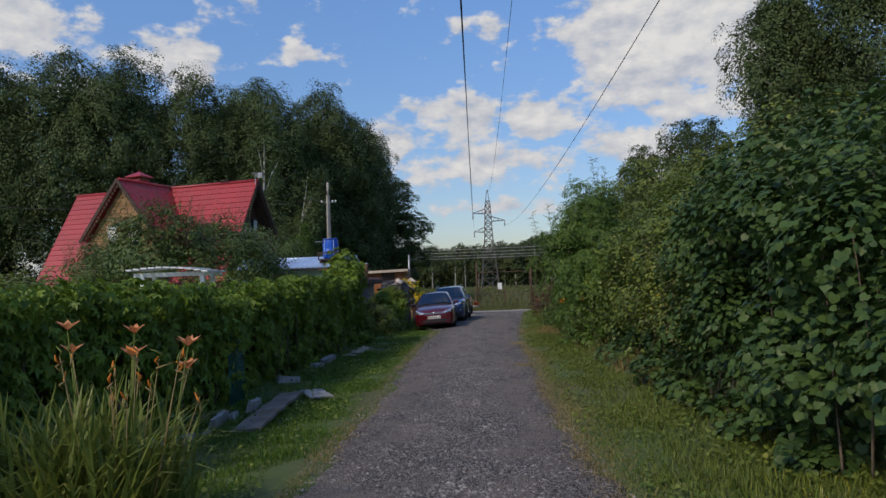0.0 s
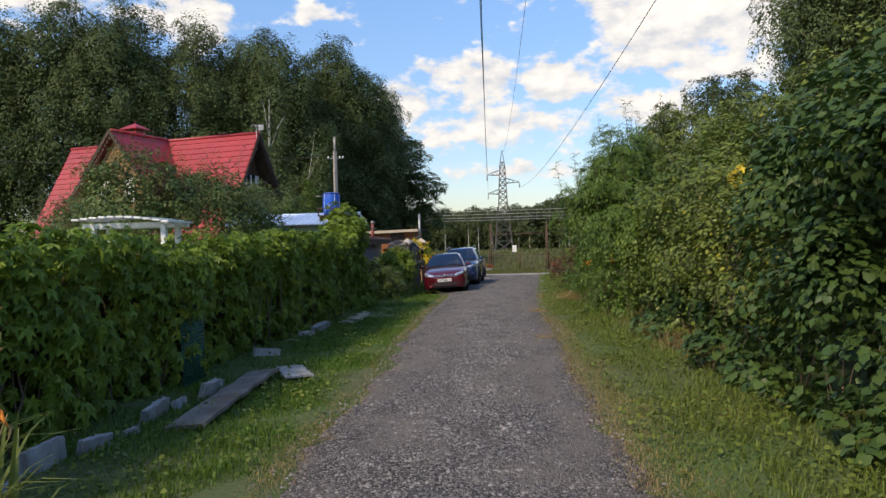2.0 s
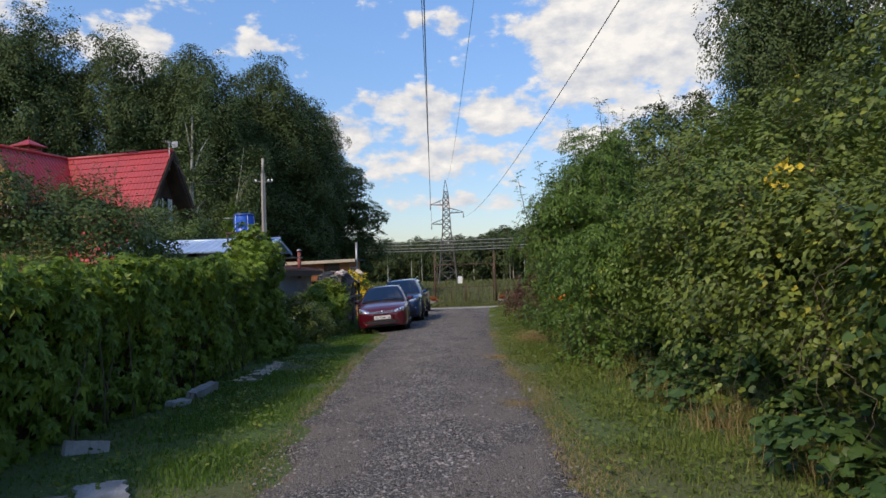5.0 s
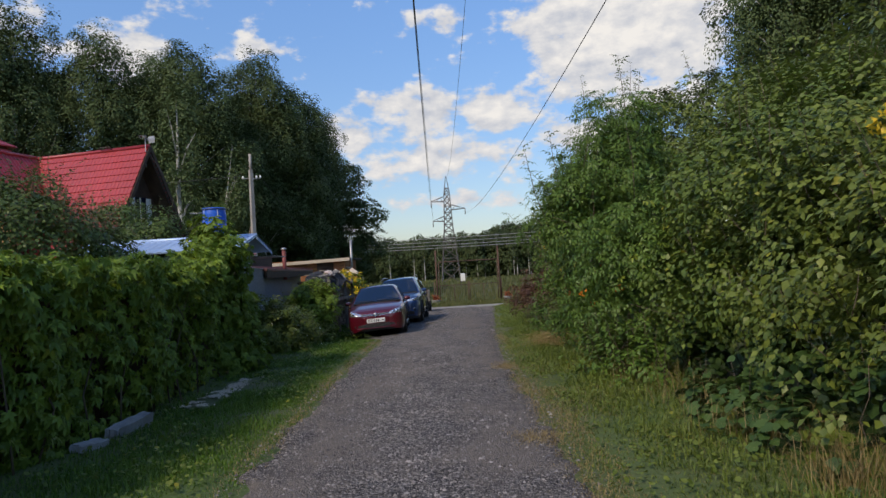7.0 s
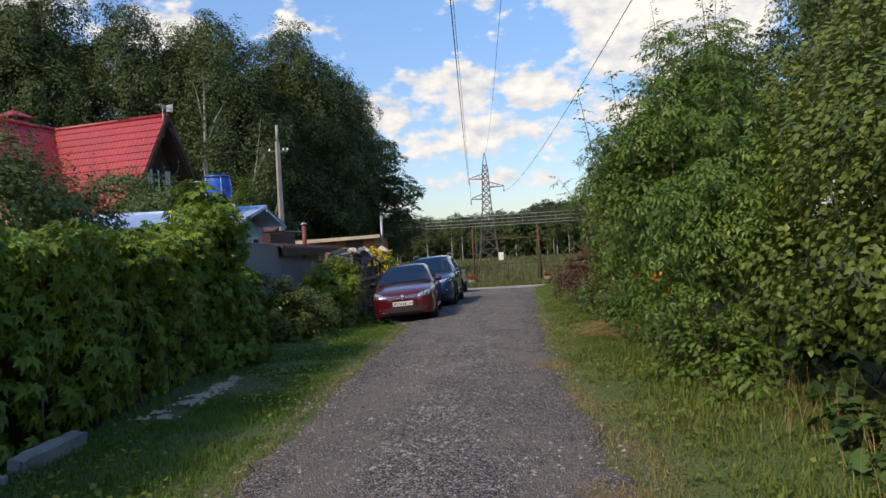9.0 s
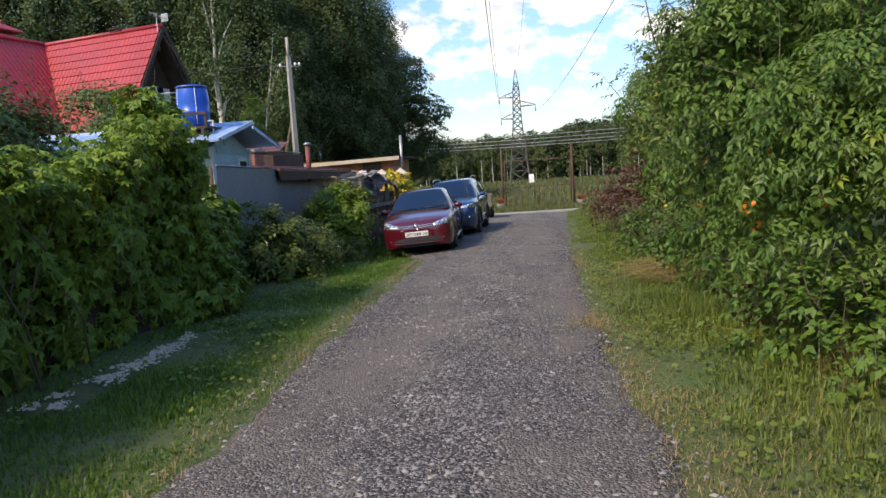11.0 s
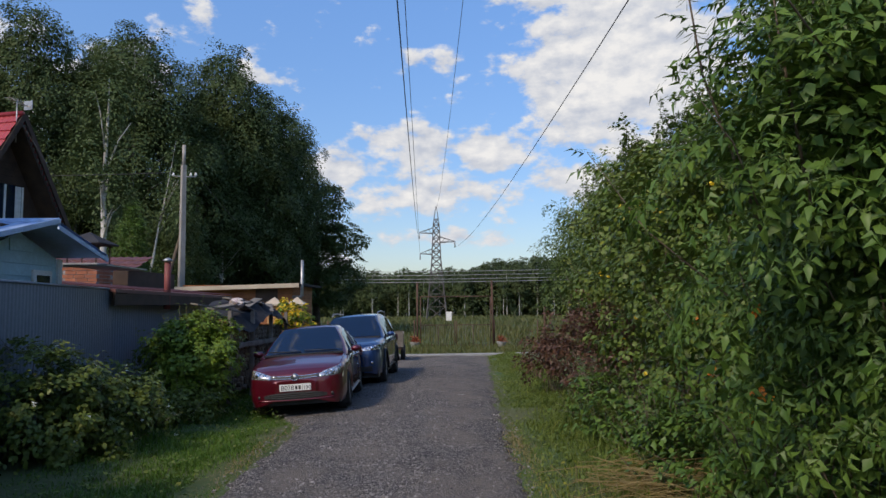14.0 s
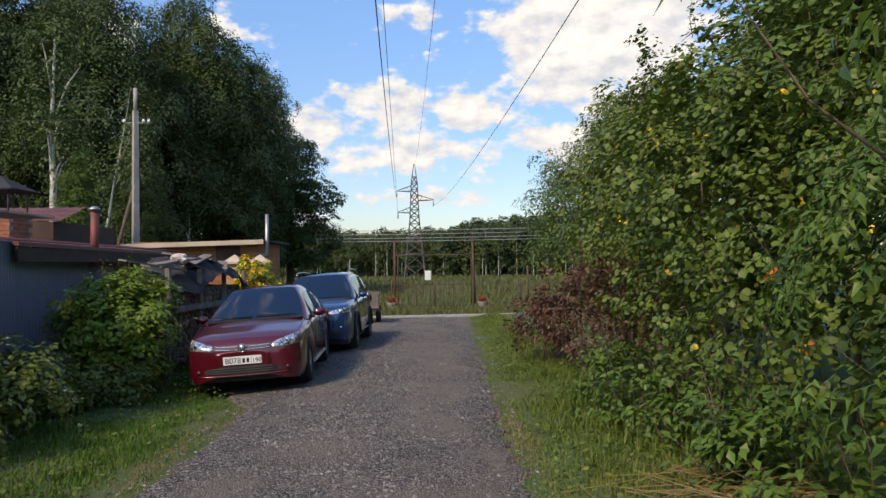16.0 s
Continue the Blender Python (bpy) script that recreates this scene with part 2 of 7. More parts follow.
    t.links.new(b.outputs[0], p.inputs["Normal"])
    return m


GRAVEL = gravel_material()
PEBBLE = material("pebble", (0.225, 0.208, 0.192), (0.115, 0.108, 0.102), rough=0.85, coarse=2, fine=60, bump=0.3, island=0.8)
GRASS = leaf_material("grass_blade", (0.04, 0.115, 0.012), (0.13, 0.22, 0.026), yellow=0.15, translucent=0.35)
VERGE = leaf_material("verge_grass", (0.065, 0.12, 0.018), (0.19, 0.235, 0.045), yellow=0.5, translucent=0.35)
MEADOW = leaf_material("meadow_grass", (0.06, 0.085, 0.022), (0.15, 0.155, 0.05), yellow=0.4, patch=0.15, translucent=0.3)
LILY = leaf_material("daylily_leaf", (0.06, 0.105, 0.016), (0.2, 0.24, 0.05), yellow=0.4, translucent=0.3)
STRAW = leaf_material("dry_straw", (0.20, 0.145, 0.06), (0.34, 0.26, 0.11), translucent=0.2)
CREEPER = leaf_material("creeper_leaf", (0.052, 0.105, 0.015), (0.19, 0.275, 0.03), yellow=0.35)
VINE = leaf_material("vine_leaf", (0.022, 0.055, 0.016), (0.076, 0.128, 0.03), yellow=0.08, gloss=0.25)
SHRUB = leaf_material("shrub_leaf", (0.048, 0.082, 0.016), (0.17, 0.21, 0.035), yellow=0.35)
MAPLE = leaf_material("ash_maple_leaf", (0.038, 0.09, 0.015), (0.12, 0.195, 0.03), yellow=0.2)
CURRANT = leaf_material("currant_leaf", (0.036, 0.073, 0.014), (0.145, 0.195, 0.031), yellow=0.25)
BIRCH = leaf_material("birch_leaf", (0.052, 0.082, 0.03), (0.108, 0.148, 0.056), patch=0.25, gloss=0.12)
OAK = leaf_material("oak_leaf", (0.04, 0.062, 0.022), (0.082, 0.112, 0.036), patch=0.3, gloss=0.12)
FOREST = leaf_material("far_leaf", (0.048, 0.07, 0.028), (0.09, 0.118, 0.046), patch=0.1, gloss=0.1)
LIME = leaf_material("spirea_leaf", (0.036, 0.085, 0.011), (0.22, 0.31, 0.032), yellow=0.3)
APPLE = leaf_material("apple_leaf", (0.042, 0.08, 0.02), (0.12, 0.17, 0.042), yellow=0.25)
RUSTY = leaf_material("withered_leaf", (0.055, 0.027, 0.017), (0.12, 0.06, 0.036), translucent=0.15)
RED_PETAL = leaf_material("rust_red_petal", (0.20, 0.035, 0.012), (0.36, 0.09, 0.03), translucent=0.2)
ORANGE = leaf_material("orange_petal", (0.72, 0.17, 0.015), (0.85, 0.33, 0.05), translucent=0.3)
PINKISH = leaf_material("daylily_petal", (0.72, 0.25, 0.10), (0.80, 0.36, 0.16), translucent=0.3)
YELLOW = leaf_material("yellow_petal", (0.75, 0.50, 0.02), (0.85, 0.62, 0.05), translucent=0.3)
WHITE_PETAL = leaf_material("white_petal", (0.75, 0.75, 0.62), (0.85, 0.85, 0.75), translucent=0.2)
BARK = material("bark", (0.10, 0.08, 0.06), (0.05, 0.042, 0.035), rough=0.95, coarse=3, fine=30, bump=0.8)
BIRCH_BARK = material("birch_bark", (0.62, 0.60, 0.55), (0.32, 0.30, 0.27), rough=0.8, coarse=2.2, fine=14, bump=0.4)
TWIG = material("twig", (0.15, 0.11, 0.075), (0.09, 0.07, 0.05), rough=0.9, coarse=6, fine=60, bump=0.3)
RED_ROOF = material("red_metal_tile", (0.37, 0.028, 0.032), (0.30, 0.024, 0.028), rough=0.4, coarse=0.7, fine=9, bump=0.1, spec=0.5)
SIDING = material("varnished_log_siding", (0.33, 0.19, 0.075), (0.24, 0.13, 0.05), rough=0.6, coarse=3, fine=25, bump=0.3, random_tint=0.15)
DARK_WOOD = material("dark_wood", (0.075, 0.045, 0.03), (0.045, 0.028, 0.02), rough=0.8, coarse=3, fine=30, bump=0.3)
WHITE_PAINT = material("white_paint", (0.78, 0.78, 0.76), (0.66, 0.66, 0.63), rough=0.55, coarse=2, fine=30, bump=0.08)
BLUE_SIDING = material("pale_blue_siding", (0.42, 0.60, 0.66), (0.36, 0.53, 0.58), rough=0.6, coarse=2, fine=25, bump=0.1, random_tint=0.06)
GREEN_SIDING = material("pale_green_siding", (0.50, 0.62, 0.53), (0.42, 0.54, 0.46), rough=0.6, coarse=2, fine=25, bump=0.1, random_tint=0.06)
ZINC = material("blue_grey_metal_roof", (0.40, 0.52, 0.72), (0.33, 0.45, 0.65), rough=0.35, metal=0.2, coarse=1.2, fine=12, bump=0.1)
FENCE_STEEL = material("grey_blue_steel_sheet", (0.15, 0.19, 0.24), (0.13, 0.165, 0.21), rough=0.45, coarse=1, fine=15, bump=0.05, spec=0.4)
BLUE_PLASTIC = material("blue_plastic", (0.012, 0.10, 0.52), (0.01, 0.085, 0.44), rough=0.38, coarse=3, fine=30, bump=0.05)
STEEL = material("galvanised_steel", (0.42, 0.42, 0.42), (0.30, 0.30, 0.30), rough=0.45, metal=0.8, coarse=3, fine=30, bump=0.1)
PYLON_STEEL = material("weathered_steel", (0.15, 0.135, 0.125), (0.10, 0.09, 0.085), rough=0.8, metal=0.2, coarse=0.6, fine=6, bump=0.1)
RUST = material("rusty_steel", (0.115, 0.062, 0.042), (0.075, 0.045, 0.034), rough=0.85, coarse=4, fine=40, bump=0.4)
RED_OXIDE = material("red_oxide_pipe", (0.22, 0.05, 0.04), (0.15, 0.04, 0.035), rough=0.6, coarse=4, fine=40, bump=0.2)
CONCRETE = material("weathered_concrete", (0.36, 0.355, 0.34), (0.26, 0.255, 0.245), rough=0.9, coarse=3, fine=45, bump=0.5, random_tint=0.1)
POLE_CONCRETE = material("pole_concrete", (0.38, 0.35, 0.31), (0.28, 0.26, 0.23), rough=0.9, coarse=1.5, fine=35, bump=0.3)
SLATE = material("asbestos_sheet", (0.36, 0.365, 0.365), (0.20, 0.205, 0.195), rough=0.9, coarse=4, fine=50, bump=0.4)
OLD_BOARD = material("grey_weathered_board", (0.23, 0.21, 0.18), (0.12, 0.10, 0.08), rough=0.9, coarse=2.5, fine=30, bump=0.5)
BROWN_ROOF = material("brown_metal_roof", (0.16, 0.06, 0.055), (0.11, 0.045, 0.04), rough=0.5, coarse=2, fine=20, bump=0.1)
PINE_BOARD = material("pine_board", (0.36, 0.135, 0.045), (0.26, 0.09, 0.03), rough=0.7, coarse=2, fine=30, bump=0.2, random_tint=0.18)
PALE_BOARD = material("pale_board", (0.52, 0.44, 0.33), (0.42, 0.34, 0.25), rough=0.8, coarse=2, fine=30, bump=0.2)
BRICK = material("orange_brick", (0.38, 0.14, 0.07), (0.30, 0.11, 0.06), rough=0.85, coarse=6, fine=50, bump=0.3, random_tint=0.2)
YELLOW_BRICK = material("ochre_brick", (0.52, 0.30, 0.12), (0.44, 0.24, 0.10), rough=0.85, coarse=6, fine=50, bump=0.3, random_tint=0.15)
LOG_END = material("split_log", (0.25, 0.20, 0.15), (0.12, 0.095, 0.07), rough=0.9, coarse=5, fine=40, bump=0.4, random_tint=0.35)
TARP = material("dark_tarpaulin", (0.022, 0.022, 0.026), (0.045, 0.045, 0.05), rough=0.85, spec=0.2, coarse=3, fine=15, bump=0.4)
RUBBER = material("tyre_rubber", (0.018, 0.018, 0.019), (0.03, 0.03, 0.03), rough=0.8, coarse=6, fine=60, bump=0.3)
BLACK_PLASTIC = material("black_plastic", (0.015, 0.015, 0.016), (0.025, 0.025, 0.026), rough=0.5, coarse=4, fine=50, bump=0.1)
RED_PAINT = material("dark_red_car_paint", (0.10, 0.004, 0.013), (0.09, 0.004, 0.012), rough=0.28, metal=0.3, coarse=2, fine=300, bump=0.0, coat=1.0)
BLUE_PAINT = material("dark_blue_car_paint", (0.012, 0.042, 0.14), (0.011, 0.038, 0.125), rough=0.3, metal=0.4, coarse=2, fine=300, bump=0.0, coat=1.0)
ALLOY = material("alloy", (0.35, 0.35, 0.36), (0.30, 0.30, 0.31), rough=0.35, metal=0.9, coarse=4, fine=60, bump=0.05)
CHROME = material("chrome", (0.75, 0.75, 0.76), (0.70, 0.70, 0.71), rough=0.12, metal=1.0, coarse=4, fine=60, bump=0.0)
LAMP_GLASS = material("headlight", (0.95, 0.95, 0.96), (0.07, 0.072, 0.078), rough=0.08, metal=0.7, coarse=16, fine=40, bump=0.15, coat=1.0)
WINDOW = glass_material("window_glass", (0.004, 0.012, 0.034))
PLATE = material("number_plate", (0.75, 0.75, 0.73), (0.68, 0.68, 0.66), rough=0.5, coarse=4, fine=40, bump=0.02)
BLACK_PAINT = material("black_paint", (0.012, 0.012, 0.012), (0.02, 0.02, 0.02), rough=0.5, coarse=4, fine=40, bump=0.0)
TEAL_NET = material("teal_plastic_net", (0.015, 0.13, 0.12), (0.012, 0.10, 0.095), rough=0.6, coarse=3, fine=30, bump=0.1)
CABLE = material("cable", (0.03, 0.03, 0.032), (0.04, 0.04, 0.042), rough=0.6, coarse=1, fine=10, bump=0.0)
CURTAIN = material("white_curtain", (0.72, 0.72, 0.70), (0.60, 0.60, 0.58), rough=0.9, coarse=8, fine=40, bump=0.1)
TERRACOTTA = material("terracotta", (0.40, 0.17, 0.09), (0.32, 0.13, 0.07), rough=0.85, coarse=5, fine=40, bump=0.2)

# ---- building helpers ----


def gz(y):
    """Height of the ground along the lane."""
    return np.interp(y, [-60, -20, 0, 10, 20, 30, 40, 58, 80, 131, 400], [1.2, 0.42, 0, -0.19, -0.35, -0.49, -0.66, -1.2, -1.4, -1.5, -1.5])


def fall(x, y):
    """How far the side of the lane drops under the parked cars."""
    return 0.09 * np.clip((-1.7 - x) / 1.45, 0, 1) * np.interp(y, [25.5, 27.5, 37.5, 40], [0, 1, 1, 0])


def mesh_from(name, verts, faces, mat, smooth=False):
    me = bpy.data.meshes.new(name)
    me.from_pydata([tuple(v) for v in verts], [], faces)
    me.materials.append(mat)
    if smooth:
        me.polygons.foreach_set("use_smooth", [True] * len(me.polygons))
    me.update()
    return me


def part(name, me, parent, label="", m=None):
    """One mesh as ONE object under a thing or a part. me: a mesh, or a (bmesh, material) pair."""
    if isinstance(me, tuple):
        bm, mat = me
        data = bpy.data.meshes.new(name)
        bm.to_mesh(data)
        bm.free()
        data.materials.append(mat)
        me = data
    ob = new(name, me)
    ob.parent = parent
    if m is not None:
        ob.matrix_basis = m
    if label:
        tagged(ob, label)
    return ob


def thing(name, x, y, z, label, category, group="", turn=0.0):
    ob = new(name)
    ob.matrix_basis = pose(x, y, z, 0, 0, turn)
    ob.empty_display_size = 0.2
    return tagged(ob, label, category, group)


def structure(name, me, label, category):
    ob = new(name, me)
    return tagged(ob, label, category, kind="structure")


def stuff(ob):
    return tagged(ob, kind="stuff")


def box_bm(x0, x1, y0, y1, z0, z1, bevel=0.0):
    bm = bmesh.new()
    bmesh.ops.create_cube(bm, size=1, matrix=Matrix.Translation(((x0 + x1) / 2, (y0 + y1) / 2, (z0 + z1) / 2)) @ Matrix.Diagonal((x1 - x0, y1 - y0, z1 - z0, 1)))
    if bevel:
        bmesh.ops.bevel(bm, geom=bm.edges[:], offset=bevel, segments=2, affect="EDGES")
    return bm


def box(name, parent, mat, x0, x1, y0, y1, z0, z1, bevel=0.0, label="", m=None):
    return part(name, (box_bm(x0, x1, y0, y1, z0, z1, bevel), mat), parent, label, m)


def tube_data(points, radii, sides=8, cap=True):
    """Rings along a line of points: vertices and faces."""
    pts = [Vector(p) for p in points]
    if not hasattr(radii, "__len__"):
        radii = [radii] * len(pts)
    verts, faces = [], []
    side = Vector((1, 0, 0))
    for i, p in enumerate(pts):
        d = (pts[min(i + 1, len(pts) - 1)] - pts[max(i - 1, 0)]).normalized()
        side = side - d * side.dot(d)
        if side.length < 0.05:
            side = d.orthogonal()
        side.normalize()
        up = d.cross(side)
        for k in range(sides):
            a = 2 * math.pi * k / sides
            verts.append(p + (side * math.cos(a) + up * math.sin(a)) * radii[i])
    for i in range(len(pts) - 1):
        for k in range(sides):
            n = (k + 1) % sides
            faces.append((i * sides + k, i * sides + n, (i + 1) * sides + n, (i + 1) * sides + k))
    if cap:
        faces.append(tuple(reversed(range(sides))))
        faces.append(tuple(range((len(pts) - 1) * sides, len(pts) * sides)))
    return verts, faces


def tubes(name, runs, mat, sides=8, smooth=True):
    """Several tubes in one mesh. runs: (points, radii) pairs."""
    verts, faces = [], []
    for points, radii in runs:
        v, f = tube_data(points, radii, sides)
        n = len(verts)
        verts += v
        faces += [tuple(i + n for i in q) for q in f]
    return mesh_from(name, verts, faces, mat, smooth)


# leaf outlines: stalk at the origin, tip towards +y, upper face towards +z
def leaflet(x, y, turn, size, slim=0.3, droop=0.15):
    c, s = math.cos(turn), math.sin(turn)
    raw = [(0, 0, 0), (slim, 0.42, 0.05), (0, 0.5, -0.04), (0, 1.0, -droop), (-slim, 0.42, 0.05)]
    return [(x + size * (c * a - s * b), y + size * (s * a + c * b), size * h) for a, b, h in raw]


LEAFLET_FACES = [(0, 1, 2), (1, 3, 2), (0, 2, 4), (2, 3, 4)]


def leaf_simple(slim=0.3):
    return np.array(leaflet(0, 0, 0, 1, slim)), LEAFLET_FACES


def leaf_small():
    return np.array([(0, 0, 0), (0.36, 0.5, 0.08), (0, 1, -0.1), (-0.36, 0.5, 0.08)]), [(0, 1, 2), (0, 2, 3)]


def leaf_palm():
    """Five leaflets from one stalk, as on Virginia creeper."""
    verts, faces = [(0, 0, 0)], []
    for turn, size in ((-1.9, 0.55), (-0.85, 0.85), (0, 1.0), (0.85, 0.85), (1.9, 0.55)):
        n = len(verts)
        p = leaflet(0, 0, turn, size, 0.24, 0.25)
        verts += [p[1], p[3], p[4]]
        faces += [(0, n, n + 1), (0, n + 1, n + 2)]
    return np.array(verts), faces


def leaf_round():
    """A small leaf with three blunt lobes."""
    rim = [(0.0, 0.0, 0.0), (0.42, 0.12, 0.04), (0.5, 0.62, 0.02), (0.0, 1.0, -0.14), (-0.5, 0.62, 0.02), (-0.42, 0.12, 0.04)]
    return np.array([(0, 0.45, -0.05)] + rim), [(0, 1 + i, 1 + (i + 1) % 6) for i in range(6)]


def leaf_lobed():
    """A leaf with five points and a heart-shaped foot, as on vine and hop."""
    rim = [(0.0, 0.02), (0.24, -0.14), (0.46, -0.02), (0.5, 0.22), (0.52, 0.46), (0.34, 0.68), (0.0, 1.0), (-0.34, 0.68), (-0.52, 0.46), (-0.5, 0.22), (-0.46, -0.02), (-0.24, -0.14)]
    verts = [(0, 0.3, 0.0)] + [(x, y, -0.22 * (x * x + (y - 0.3) ** 2) + (0.05 if i % 2 else -0.02)) for i, (x, y) in enumerate(rim)]
    return np.array(verts), [(0, 1 + i, 1 + (i + 1) % 12) for i in range(12)][::-1]


def leaf_pinnate():
    """Five leaflets along a stalk, as on ash-leaved maple."""
    verts, faces = [(0.012, -0.4, 0), (-0.012, -0.4, 0), (0, 0.62, 0)], [(0, 2, 1)]
    for y, turn, size in ((0.05, -1.0, 0.5), (0.05, 1.0, 0.5), (0.35, -0.85, 0.5), (0.35, 0.85, 0.5), (0.55, 0, 0.6)):
        n = len(verts) - 1
        verts += leaflet(0, y, turn, size, 0.19, 0.3)[1:]
        faces += [tuple(2 if i == 0 else i + n for i in f) for f in LEAFLET_FACES]
    return np.array(verts), faces


def unit(v):
    return v / np.maximum(np.linalg.norm(v, axis=1, keepdims=True), 1e-9)


def spread(name, shape, place, normal, size, rng, mat, droop=0.8, wild=0.55, tip=None):
    """One mesh of many leaves: each turned to its normal, tip hanging by droop."""
    tv, tf = shape
    n = len(place)
    up = unit(normal + rng.normal(0, wild, (n, 3)))
    hang = (np.array([0, 0, -droop]) if tip is None else tip) + rng.normal(0, 0.55, (n, 3)) + normal * 0.3
    ty = unit(hang - up * (hang * up).sum(1, keepdims=True))
    tx = np.cross(ty, up)
    size = np.broadcast_to(np.asarray(size, float), (n,))[:, None, None]
    v = (tv[None, :, 0, None] * tx[:, None] + tv[None, :, 1, None] * ty[:, None] + tv[None, :, 2, None] * up[:, None]) * size + place[:, None]
    return raw_mesh(name, v, tf, mat)


def raw_mesh(name, v, tf, mat):
    """A mesh from many copies of one small pattern: v is (copies, vertices, 3); all faces of the pattern are triangles."""
    n, k = v.shape[:2]
    f = (np.array(tf)[None] + (np.arange(n) * k)[:, None, None]).reshape(-1, 3)
    me = bpy.data.meshes.new(name)
    me.vertices.add(n * k)
    me.vertices.foreach_set("co", v.reshape(-1).astype(np.float32))
    me.loops.add(f.size)
    me.loops.foreach_set("vertex_index", f.reshape(-1).astype(np.int32))
    me.polygons.add(len(f))
    me.polygons.foreach_set("loop_start", np.arange(0, f.size, 3, dtype=np.int32))
    me.materials.append(mat)
    me.update(calc_edges=True)
    return me


def waves(p, seed, size):
    """Smooth lumps between -1 and 1 at points p."""
    r = np.random.default_rng(seed)
    total = 0
    for k in range(4):
        d, ph = r.normal(0, 1, (3, 3)), r.uniform(0, 6.28, 3)
        total = total + np.prod(np.sin(p @ d.T / size * (1 + 0.6 * k) + ph), axis=1) * (1.6 / (1 + 0.5 * k))
    return np.clip(total, -1, 1)


def clumped(blobs, count, rng, per=40, rad=0.3, lump=0.3, shell=0.12, lift=0.45, flat=0.8, droop=0.4, floor=0.03, low=-0.45, grain=0.5):
    """Leaves in rounded clumps that sit on lumpy ellipsoids: places, normals and ways of the tips. blobs: (x, y, z, rx, ry, rz)."""
    b = np.array(blobs, float)
    area = b[:, 3] * b[:, 4] + b[:, 3] * b[:, 5] + b[:, 4] * b[:, 5]
    tufts = max(1, count // per)
    pick = rng.choice(len(b), tufts, p=area / area.sum())
    d = unit(rng.normal(0, 1, (tufts, 3)))
    d[:, 2] = np.where(d[:, 2] < low, -d[:, 2], d[:, 2])
    c, r = b[pick, :3], b[pick, 3:]
    away = 1 - np.abs(rng.normal(0, shell, tufts)) + lump * waves(c + d * r, 5, float(b[:, 3:].mean()) * grain)
    out = unit(d / r)
    centre = c + d * r * away[:, None] - out * rad * 0.6
    size = rad * rng.uniform(0.55, 1.35, tufts)
    i = np.repeat(np.arange(tufts), per)
    e = unit(out[i] * 0.8 + np.array([0, 0, lift]) + rng.normal(0, 0.75, (len(i), 3)))
    p = centre[i] + e * (size[i] * (1.06 - np.abs(rng.normal(0, 0.22, len(i)))))[:, None] * np.array([1, 1, flat])
    n = unit(e * 0.55 + out[i] * 0.35 + np.array([0, 0, 0.5]))
    tip = e * 0.7 + out[i] * 0.5 - np.array([0, 0, droop])
    keep = p[:, 2] > gz(p[:, 1]) + floor
    return p[keep], n[keep], tip[keep]


def shoots(lines, rng, gap=0.05):
    """Leaves in pairs along bent twigs. lines: (start, tip) pairs; returns places, normals, ways of the tips and the twigs."""
    place, normal, tips, runs = [], [], [], []
    for a, b in lines:
        a, b = np.array(a, float), np.array(b, float)
        long = float(np.linalg.norm(b - a))
        way = (b - a) / long
        side = unit(np.cross(way, rng.normal(0, 1, 3))[None])[0]
        bow = side * long * rng.normal(0, 0.05)
        n = max(3, int(long / gap))
        for k in range(n):
            f = 0.12 + 0.88 * k / (n - 1)
            q = a + (b - a) * f + bow * math.sin(f * math.pi)
            turn = k * 1.9 + rng.normal(0, 0.3)
            out = side * math.cos(turn) + np.cross(way, side) * math.sin(turn)
            if k == n - 1:
                out = way
            place.append(q)
            tips.append(out * 2.2 + way * 1.3 + np.array([0, 0, -0.25]))
            normal.append(way * 0.6 + np.array([0, 0, 0.8]) - out * 0.3)
        rr_ = 0.003 + 0.004 * long
        runs.append(([a, (a + b) / 2 + bow, b], [rr_, rr_ * 0.7, rr_ * 0.25]))
    return np.array(place), unit(np.array(normal)), np.array(tips), runs

# ---- ground, lane and field ----
rng = np.random.default_rng(7)


def road_left(y):
    return np.interp(y, [-20, 0, 5.6, 11.6, 14, 20, 25, 27, 29, 31, 45], [-1.7, -1.75, -1.78, -1.82, -2.02, -2.2, -2.2, -2.25, -3.1, -3.45, -3.6])


def road_right(y):
    return np.interp(y, [-20, 0, 5.5, 8, 18, 20, 23, 26.7, 31, 39, 45], [1.0, 1.0, 0.95, 0.78, 0.80, 0.72, 0.78, 0.96, 1.18, 1.6, 2.0])


